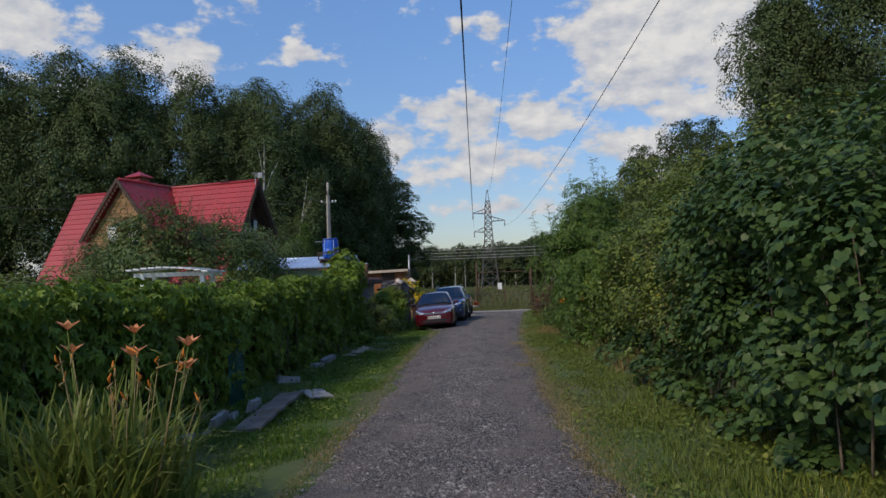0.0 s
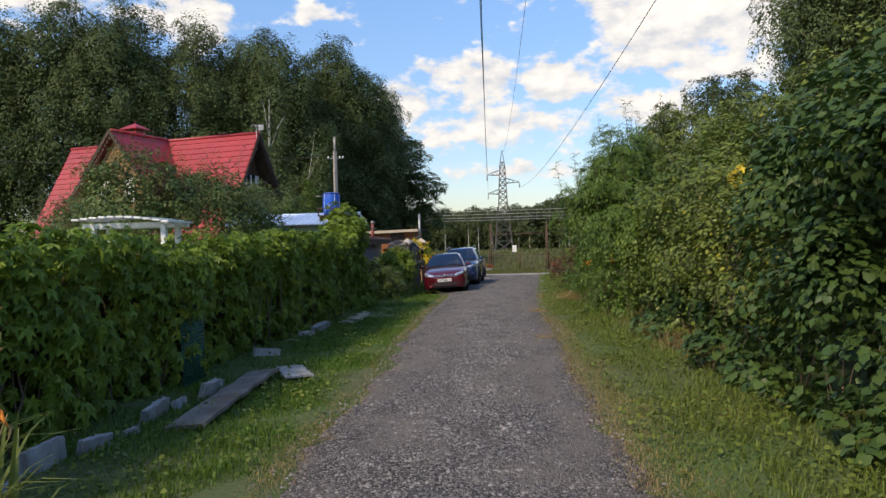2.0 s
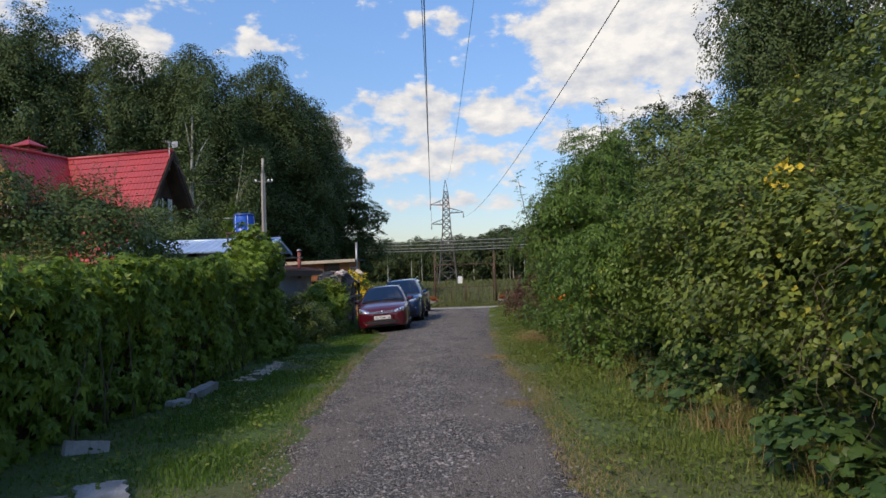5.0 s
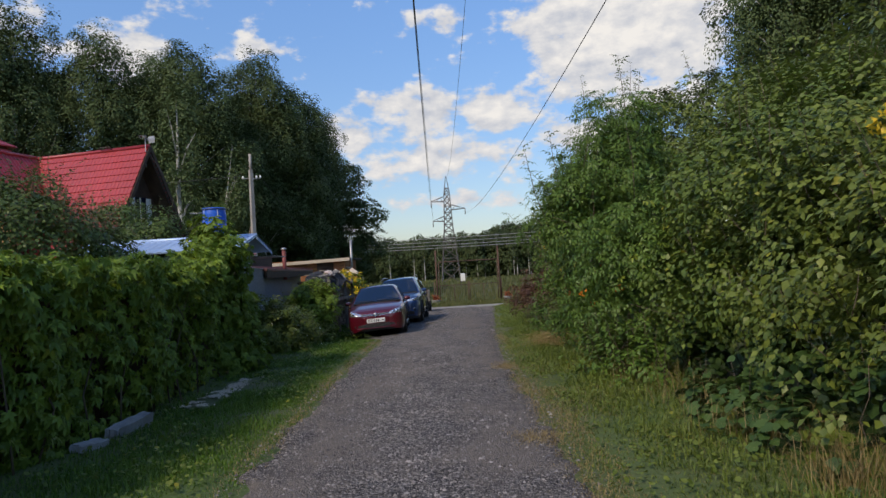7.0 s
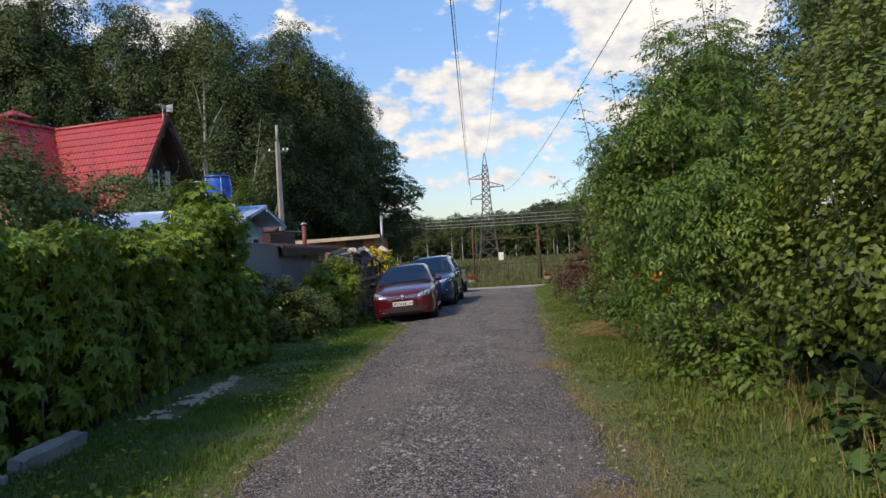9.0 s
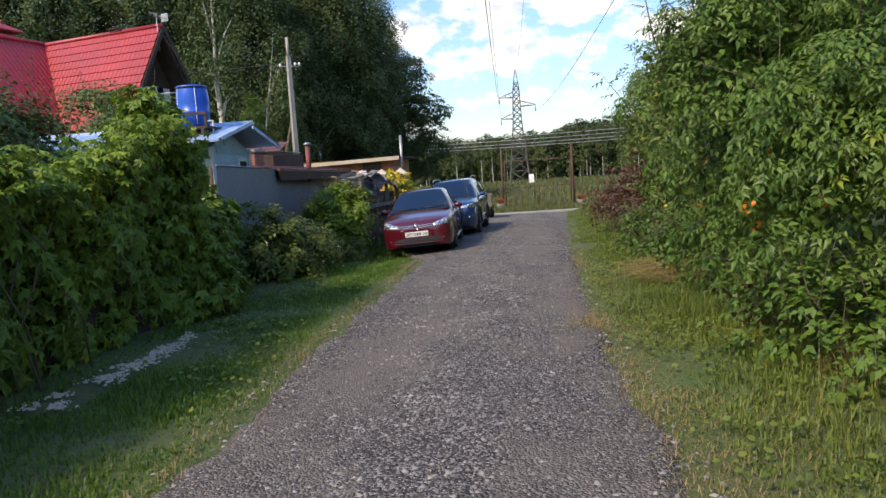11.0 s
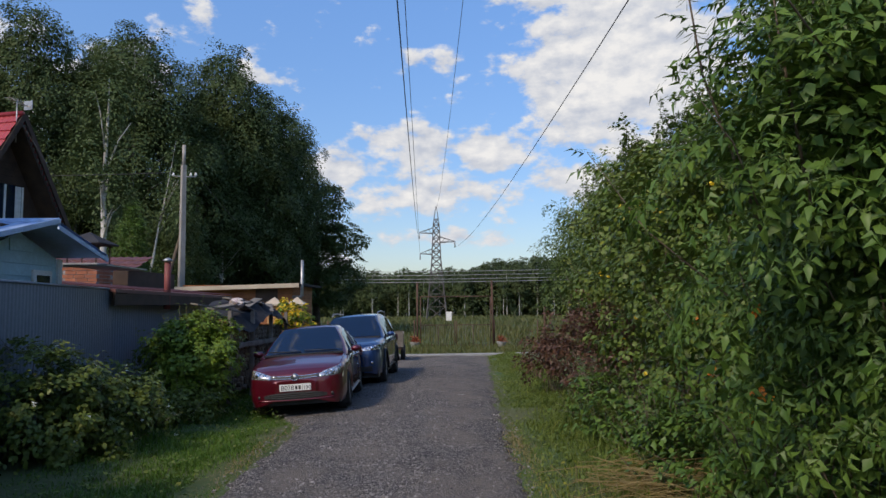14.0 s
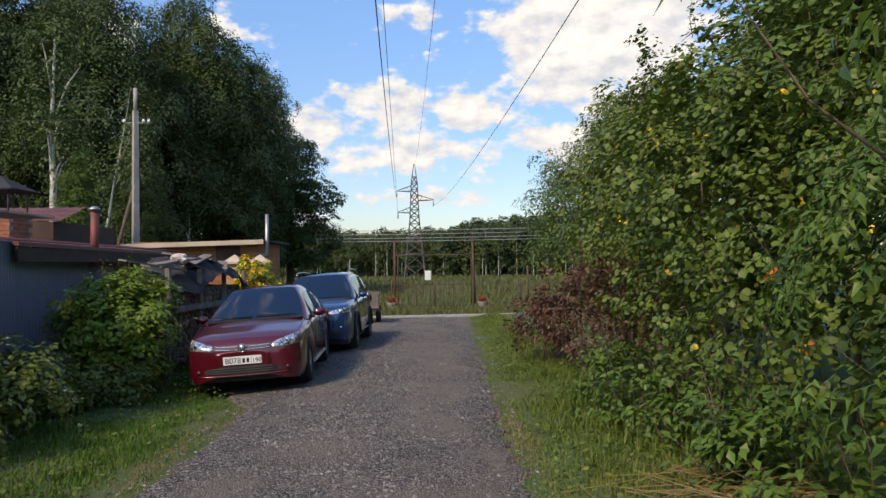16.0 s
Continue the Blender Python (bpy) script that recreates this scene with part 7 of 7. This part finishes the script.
    def top_pane(nm, a, b, margin, lab):
        gv, gf = [], []
        m, n = 10, 12
        for j in range(m + 1):
            v = a + (b - a) * j / m
            zr, zb = at("roof", v), at("shoulder", v) - 0.02
            wb, wt = at("width", v) * 0.935, side_top(v)
            wt = wb + (wt - wb) * min(1, max(0, (zr - zb)) / spec["glass"])
            for i in range(n + 1):
                q = -1 + 2 * i / n
                xx = q * (wt - margin)
                edge = abs(xx) / max(wt, 0.1)
                gv.append((xx, v, zr + 0.016 - (0.012 if edge > 0.55 else 0) * (edge - 0.55) / 0.45 - 0.016 * edge ** 4))
        for j in range(m):
            for i in range(n):
                gf.append((j * (n + 1) + i, j * (n + 1) + i + 1, (j + 1) * (n + 1) + i + 1, (j + 1) * (n + 1) + i))
        return part(nm, mesh_from(nm, gv, gf, WINDOW, True), car, lab)

    a, b = spec["screen"]
    top_pane("windscreen", a, b, 0.07, "dark windscreen reflecting the sky")
    a, b = spec["backlight"]
    top_pane("rear_window", a, b, 0.1, "")
    for s in (-1, 1):
        for a, b in spec["side_glass"]:
            gv, gf = [], []
            m = 10
            for j in range(m + 1):
                v = a + (b - a) * j / m
                zr, zb = at("roof", v), at("shoulder", v) - 0.02
                wb, wt = at("width", v) * 0.935, side_top(v)
                wt = wb + (wt - wb) * min(1, (zr - zb) / spec["glass"])
                z0, z1 = zb + 0.05, zr - 0.13
                z1 = max(z1, z0 + 0.01)
                x1v = wt + 0.02
                span = max(zr - 0.09 - zb, 0.05)
                for z in (z0, z1):
                    f = (z - zb) / span
                    gv.append((s * (wb + (x1v - wb) * f + 0.006), v, z))
            for j in range(m):
                q = (2 * j, 2 * j + 2, 2 * j + 3, 2 * j + 1)
                gf.append(q if s > 0 else q[::-1])
            part("side_window", mesh_from("side_window", gv, gf, WINDOW, True), car)
        # door seams, sill trim, handle, mirror
        for v in spec["doors"]:
            w = at("width", v)
            z0, z1 = sill(v) + 0.04, at("shoulder", v)
            pts = [(s * (w * k + 0.002), v, z0 + (z1 - z0) * f) for f, k in ((0, 0.99), (0.4, 1.0), (0.75, 0.99), (1, 0.955))]
            part("door_seam", tubes("door_seam", [(pts, 0.004)], BLACK_PLASTIC, 4), body)
        for v in spec["handles"]:
            w = at("width", v)
            part("door_handle", tubes("door_handle", [([(s * (w + 0.005), v, spec["belt"] - 0.12), (s * (w + 0.03), v + 0.05, spec["belt"] - 0.12), (s * (w + 0.03), v + 0.15, spec["belt"] - 0.12), (s * (w + 0.005), v + 0.2, spec["belt"] - 0.12)], 0.014)], paint, 6), body)
        mv = spec["mirror"]
        mx = at("width", mv) * 0.94
        mb = bmesh.new()
        bmesh.ops.create_uvsphere(mb, u_segments=14, v_segments=9, radius=1, matrix=Matrix.Translation((s * (mx + 0.12), mv, at("shoulder", mv) + 0.075)) @ Matrix.Diagonal((0.10, 0.07, 0.062, 1)))
        mir = part("mirror", (mb, paint), car)
        mir.data.polygons.foreach_set("use_smooth", [True] * len(mir.data.polygons))
        box("mirror_foot", mir, BLACK_PLASTIC, min(s * (mx - 0.03), s * (mx + 0.06)), max(s * (mx - 0.03), s * (mx + 0.06)), mv - 0.03, mv + 0.03, at("shoulder", mv) - 0.01, at("shoulder", mv) + 0.04)
        box("mirror_glass", mir, WINDOW, min(s * (mx + 0.03), s * (mx + 0.21)), max(s * (mx + 0.03), s * (mx + 0.21)), mv + 0.064, mv + 0.072, at("shoulder", mv) + 0.02, at("shoulder", mv) + 0.13)
        part("sill_trim", tubes("sill_trim", [([(s * (at("width", v) * 0.97 + 0.004), v, at("sill", v) + 0.03) for v in np.linspace(fy + arch + 0.02, ry - arch - 0.02, 9)], 0.022)], spec["sill_mat"], 6), body)
        # headlight: a curved lens wrapped on the corner, its reflectors inside
        l0, l1 = spec["lamp_from"], spec["lamp_to"]
        hl = nose_patch("headlight", s * l0, s * l1, lambda f: spec["lamp"](f)[0], lambda f: spec["lamp"](f)[1], LAMP_GLASS, 0.012, car, "clear headlight")
        for f, rr_ in ((0.3, 0.036), (0.62, 0.05)):
            z0, z1 = spec["lamp"](f)
            xx, z = l0 + (l1 - l0) * f, (z0 + z1) / 2
            lb = bmesh.new()
            bmesh.ops.create_uvsphere(lb, u_segments=12, v_segments=8, radius=rr_, matrix=Matrix.Translation((s * xx, skin(xx, z) + rr_ * 0.45, z)))
            part("reflector", (lb, CHROME), hl)
        # fog lamp
        v = skin(spec["fog"][0], spec["fog"][2])
        part("fog_lamp", tubes("fog_lamp", [([(s * spec["fog"][0], v - 0.004, spec["fog"][2]), (s * spec["fog"][0], v + 0.05, spec["fog"][2])], 0.03)], spec["fog_mat"], 12), body)
        # tail light
        box("tail_light", car, RED_OXIDE, min(s * (spec["half"] - 0.24), s * (spec["half"] - 0.03)), max(s * (spec["half"] - 0.24), s * (spec["half"] - 0.03)), L - 0.10, L + 0.005, spec["belt"] - 0.22, spec["belt"] - 0.02, 0.02)
    # wheels
    prof = [(rad * 0.62, -0.10), (rad * 0.9, -0.105), (rad, -0.075), (rad, 0.075), (rad * 0.9, 0.105), (rad * 0.66, 0.10), (rad * 0.64, 0.06)]
    tv, tf = [], []
    for i, (rr_, xx) in enumerate(prof):
        for k in range(32):
            tv.append((xx, rr_ * math.cos(k * math.pi / 16), rr_ * math.sin(k * math.pi / 16)))
            if i:
                tf.append(((i - 1) * 32 + k, i * 32 + k, i * 32 + (k + 1) % 32, (i - 1) * 32 + (k + 1) % 32))
    tyre_me = mesh_from("tyre", tv, tf, RUBBER, True)
    runs = []
    rim_v, rim_f = [], []
    for k in range(32):
        aa = k * math.pi / 16
        rim_v += [(0.085, rad * 0.655 * math.cos(aa), rad * 0.655 * math.sin(aa)), (0.06, rad * 0.58 * math.cos(aa), rad * 0.58 * math.sin(aa)), (-0.05, rad * 0.58 * math.cos(aa), rad * 0.58 * math.sin(aa))]
        n = (k + 1) % 32
        rim_f += [(3 * k, 3 * n, 3 * n + 1, 3 * k + 1), (3 * k + 1, 3 * n + 1, 3 * n + 2, 3 * k + 2)]
    rim_me = mesh_from("rim", rim_v, rim_f, ALLOY, True)
    spoke_me = tubes("spoke", [([(0.055, 0.02, 0), (0.07, rad * 0.3, 0.0), (0.06, rad * 0.62, 0.0)], [0.032, 0.026, 0.024])], ALLOY, 6)
    hub_me = tubes("hub", [([(0.03, 0, 0), (0.075, 0, 0), (0.08, 0, 0)], [0.06, 0.05, 0.03])], ALLOY, 12)
    disc_me = tubes("disc", [([(-0.02, 0, 0), (-0.01, 0, 0)], rad * 0.56)], BLACK_PLASTIC, 24)
    for sx in (1, -1):
        for wy in (fy, ry):
            w = part("wheel", hub_me, car, "", pose(sx * track, wy, rad, 0, 0, 0 if sx > 0 else 180))
            part("tyre", tyre_me, w)
            part("rim", rim_me, w)
            part("brake_disc", disc_me, w)
            for k in range(spec["spokes"]):
                part("spoke", spoke_me, w, "", pose(0, 0, 0, 360 / spec["spokes"] * k))
            part("arch_liner", tubes("arch_liner", [([(sx * (track + 0.02), wy, rad), (sx * (track - 0.25), wy, rad)], arch - 0.005)], BLACK_PLASTIC, 24), car)
    return car, skin, nose_patch


def number_plate(car, y, z, words, region):
    pl = box("number_plate", car, PLATE, -0.26, 0.26, y - 0.012, y, z - 0.056, z + 0.056, 0.004, label="white number plate with black characters")
    for text, x0, size in ((words, -0.235, 0.105), (region, 0.13, 0.085)):
        cu = bpy.data.curves.new("writing", "FONT")
        cu.body, cu.size, cu.extrude = text, size, 0.0006
        tmp = bpy.data.objects.new("writing", cu)
        me = bpy.data.meshes.new_from_object(tmp)
        me.materials.clear()
        me.materials.append(BLACK_PAINT)
        me.name = "writing"
        bpy.data.objects.remove(tmp)
        part("writing", me, pl, "black plate characters", pose(x0, y - 0.0135, z - 0.036, 90, 0, 0))
    # plain dark bars stand in for the two letters after the digits
    if words:
        for x0 in (0.0, 0.055):
            box("character_bar", pl, BLACK_PAINT, x0, x0 + 0.036, y - 0.0135, y - 0.0115, z - 0.034, z + 0.026)
    box("divider", pl, BLACK_PAINT, 0.118, 0.122, y - 0.0135, y - 0.0115, z - 0.05, z + 0.05)
    return pl


def sedan_lamp(f):
    return 0.612 + 0.025 * f, 0.672 + 0.115 * f ** 0.8


SEDAN = dict(length=4.38, half=0.85, belt=0.92, front=0.84, rear=3.39, wheel=0.305, track=0.73, glass=0.5, spokes=5,
             width=[(0, 0.34), (0.006, 0.44), (0.015, 0.52), (0.035, 0.60), (0.07, 0.67), (0.12, 0.725), (0.2, 0.77), (0.35, 0.81), (0.7, 0.835), (1.2, 0.845), (3.0, 0.85), (3.8, 0.82), (4.2, 0.76), (4.38, 0.66)],
             sill=[(0, 0.26), (0.01, 0.225), (0.03, 0.195), (0.07, 0.18), (0.12, 0.17), (0.6, 0.2), (4.0, 0.22), (4.38, 0.32)],
             shoulder=[(0, 0.55), (0.01, 0.60), (0.03, 0.64), (0.07, 0.68), (0.14, 0.725), (0.25, 0.765), (0.6, 0.83), (1.0, 0.88), (2.0, 0.93), (3.5, 0.98), (4.1, 0.97), (4.3, 0.93), (4.38, 0.8)],
             deck=[(0, 0.57), (0.01, 0.625), (0.03, 0.67), (0.07, 0.715), (0.14, 0.76), (0.3, 0.82), (0.7, 0.895), (1.15, 0.96), (3.7, 1.02), (4.1, 1.04), (4.3, 1.03), (4.38, 0.9)],
             roof=[(1.08, 0.93), (1.2, 0.99), (1.95, 1.40), (2.15, 1.445), (2.5, 1.46), (2.9, 1.44), (3.15, 1.39), (3.75, 1.06), (3.85, 1.0)],
             roof_half=[(1.0, 0.74), (1.95, 0.57), (2.5, 0.58), (3.15, 0.55), (3.8, 0.68)], cabin=(1.08, 3.82), screen=(1.14, 1.97), backlight=(3.16, 3.72),
             side_glass=[(1.62, 2.42), (2.5, 3.2), (3.24, 3.45)], doors=(1.28, 2.46, 3.35), handles=(2.18, 3.12), mirror=1.55, lamp=sedan_lamp, lamp_from=0.40, lamp_to=0.75, fog=(0.60, 0.03, 0.33), fog_mat=BLACK_PLASTIC, sill_mat=STEEL)
sedan, sedan_skin, sedan_patch = build_car("sedan", "dark red parked sedan with chrome grille bar", -2.42, 27.93, 2.5, SEDAN, RED_PAINT)
grille = sedan_patch("grille", -0.40, 0.40, lambda f: 0.602 + 0.02 * (2 * f - 1) ** 2, lambda f: 0.662 + 0.015 * (2 * f - 1) ** 2, BLACK_PLASTIC, 0.006, sedan)
for z in (0.612, 0.652):
    part("chrome_bar", tubes("chrome_bar", [([(x, sedan_skin(x, z + 0.1 * x * x) - 0.008, z + 0.1 * x * x) for x in np.linspace(-0.40, 0.40, 17)], 0.0075)], CHROME, 6), grille, "chrome grille bar")
badge_y = sedan_skin(0, 0.64)
badge = part("badge", tubes("badge", [([(0, badge_y + 0.01, 0.635), (0, badge_y - 0.025, 0.635)], [0.062, 0.058])], ALLOY, 20), sedan, "round chrome badge")
part("badge_ring", tubes("badge_ring", [([(0.054 * math.cos(a), badge_y - 0.026, 0.635 + 0.054 * math.sin(a)) for a in np.linspace(0, 6.283, 21)], 0.006)], CHROME, 5), badge)
for s in (-1, 1):
    part("badge_stroke", tubes("badge_stroke", [([(s * 0.036, badge_y - 0.027, 0.67), (s * 0.016, badge_y - 0.027, 0.60), (0, badge_y - 0.027, 0.64)], 0.006)], CHROME, 4), badge)
number_plate(sedan, 0.0, 0.47, "B078", "190")
lower = sedan_patch("lower_grille", -0.52, 0.52, lambda f: 0.275 + 0.03 * abs(2 * f - 1) ** 3, lambda f: 0.395 - 0.04 * abs(2 * f - 1) ** 3, RUBBER, 0.004, sedan)
for z in (0.305, 0.335, 0.365):
    part("grille_slat", tubes("grille_slat", [([(x, sedan_skin(x, z) - 0.006, z) for x in np.linspace(-0.46, 0.46, 13)], 0.005)], BLACK_PLASTIC, 5), lower)
part("bumper_lip", tubes("bumper_lip", [([(x, sedan_skin(x, 0.262) - 0.002, 0.262 + 0.03 * x * x) for x in np.linspace(-0.62, 0.62, 19)], 0.012)], RED_PAINT, 6), sedan)
for s in (-0.36, 0.3):
    part("wiper", tubes("wiper", [([(s - 0.3, 1.19, 1.025), (s + 0.3, 1.16, 1.0)], 0.01)], BLACK_PLASTIC, 5), sedan)
part("cowl", (box_bm(-0.72, 0.72, 1.04, 1.14, 0.935, 0.975, 0.01), BLACK_PLASTIC), sedan)
part("hood_seam", tubes("hood_seam", [([(s * 0.72, 0.4, 0.815), (s * 0.745, 0.8, 0.885), (s * 0.75, 1.1, 0.93)], 0.004) for s in (-1, 1)], BLACK_PLASTIC, 4), sedan)


def suv_lamp(f):
    return 0.79 + 0.02 * f, 0.85 + 0.075 * f ** 0.8


SUV = dict(length=4.64, half=0.91, belt=1.08, front=0.93, rear=3.64, wheel=0.355, track=0.79, glass=0.52, spokes=5,
           width=[(0, 0.46), (0.01, 0.57), (0.03, 0.66), (0.07, 0.73), (0.14, 0.79), (0.25, 0.84), (0.45, 0.88), (0.9, 0.905), (3.8, 0.91), (4.3, 0.87), (4.64, 0.74)],
           sill=[(0, 0.30), (0.1, 0.24), (0.7, 0.27), (4.2, 0.3), (4.64, 0.45)],
           shoulder=[(0, 0.70), (0.015, 0.78), (0.05, 0.84), (0.12, 0.89), (0.25, 0.93), (0.7, 0.99), (1.1, 1.03), (2.0, 1.07), (3.6, 1.12), (4.3, 1.12), (4.64, 0.95)],
           deck=[(0, 0.72), (0.015, 0.81), (0.05, 0.88), (0.12, 0.935), (0.3, 0.99), (0.8, 1.06), (1.2, 1.10), (4.3, 1.14), (4.64, 1.0)],
           roof=[(1.1, 1.06), (1.2, 1.12), (2.0, 1.60), (2.25, 1.66), (3.0, 1.69), (3.8, 1.66), (4.1, 1.60), (4.5, 1.18), (4.56, 1.1)],
           roof_half=[(1.0, 0.80), (2.0, 0.62), (3.0, 0.64), (4.0, 0.62), (4.5, 0.72)], cabin=(1.1, 4.55), screen=(1.18, 2.02), backlight=(4.12, 4.46),
           side_glass=[(1.72, 2.5), (2.58, 3.4), (3.46, 4.02)], doors=(1.35, 2.54, 3.42), handles=(2.2, 3.1), mirror=1.62, lamp=suv_lamp, lamp_from=0.42, lamp_to=0.83, fog=(0.66, 0.04, 0.52), fog_mat=CHROME, sill_mat=BLACK_PLASTIC)
suv, suv_skin, suv_patch = build_car("suv", "dark blue parked sport utility car with roof rails", -2.25, 32.5, -1.5, SUV, BLUE_PAINT)
suv_patch("grille", -0.40, 0.40, lambda f: 0.64, lambda f: 0.80, BLACK_PLASTIC, 0.006, suv)
part("grille_chevron", tubes("grille_chevron", [([(x, suv_skin(x, z) - 0.012, z) for x, z in ((-0.3, 0.82), (-0.2, 0.73), (-0.12, 0.66), (0.12, 0.66), (0.2, 0.73), (0.3, 0.82))], 0.018)], CHROME, 6), suv, "chrome grille chevron")
number_plate(suv, -0.004, 0.52, "", "")
suv_patch("bumper_trim", -0.66, 0.66, lambda f: 0.32, lambda f: 0.44, BLACK_PLASTIC, 0.006, suv)
for s in (-1, 1):
    part("roof_rail", tubes("roof_rail", [([(s * 0.60, 2.15, 1.65), (s * 0.605, 2.3, 1.715), (s * 0.61, 3.0, 1.74), (s * 0.60, 3.8, 1.715), (s * 0.59, 3.95, 1.64)], 0.018)], ALLOY, 7), suv, "silver roof rail")
part("cowl", (box_bm(-0.78, 0.78, 1.06, 1.18, 1.06, 1.105, 0.01), BLACK_PLASTIC), suv)
for s in (-1, 1):
    for wy in (SUV["front"], SUV["rear"]):
        ring = [(s * 0.905, wy + 0.425 * math.cos(a), 0.355 + 0.425 * math.sin(a)) for a in np.linspace(-0.15, 3.29, 19)]
        part("arch_trim", tubes("arch_trim", [(ring, 0.028)], BLACK_PLASTIC, 6), suv, "black wheel-arch trim")

# small trailer behind the dark blue car
tr = thing("trailer", -2.1, 42.6, float(gz(42.6)), "small trailer with a weathered brown wooden box", "trailer", turn=3)
for k in range(3):
    for s in (0, 1):
        box("side_board", tr, OLD_BOARD, -0.65, 0.65, -0.95 + s * 1.87, -0.92 + s * 1.87, 0.55 + k * 0.17, 0.71 + k * 0.17)
        box("end_board", tr, OLD_BOARD, -0.68 + s * 1.33, -0.65 + s * 1.33, -0.92, 0.92, 0.55 + k * 0.17, 0.71 + k * 0.17)
box("chassis", tr, RUST, -0.6, 0.6, -0.9, 0.9, 0.44, 0.53, 0.01)
for s in (-1, 1):
    w = part("wheel", tubes("wheel", [([(s * 0.74, 0, 0.29), (s * 0.70, 0, 0.29), (s * 0.60, 0, 0.29), (s * 0.56, 0, 0.29)], [0.25, 0.29, 0.29, 0.25])], RUBBER, 22), tr)
    part("rim", tubes("rim", [([(s * 0.745, 0, 0.29), (s * 0.70, 0, 0.29)], 0.15)], STEEL, 14), w)

# crumpled sack thrown on the woodpile
bm = bmesh.new()
bmesh.ops.create_icosphere(bm, subdivisions=4, radius=1)
for v in bm.verts:
    k = 1 + 0.35 * noise.noise(v.co * 1.6) + 0.16 * noise.noise(v.co * 4.5)
    v.co = Vector((v.co.x * 0.15 * k, v.co.y * 0.2 * k, v.co.z * 0.1 * k))
sack = new("plastic_sack", bpy.data.meshes.new("plastic_sack"))
bm.to_mesh(sack.data)
bm.free()
sack.data.materials.append(material("pinkish_sack", (0.55, 0.42, 0.38), (0.62, 0.56, 0.50), rough=0.5, coarse=6, fine=30, bump=0.3))
sack.matrix_basis = pose(-4.25, 30.75, 1.42, 0, 8, 20)
tagged(sack, "crumpled pinkish-white plastic sack on the woodpile", "sack")
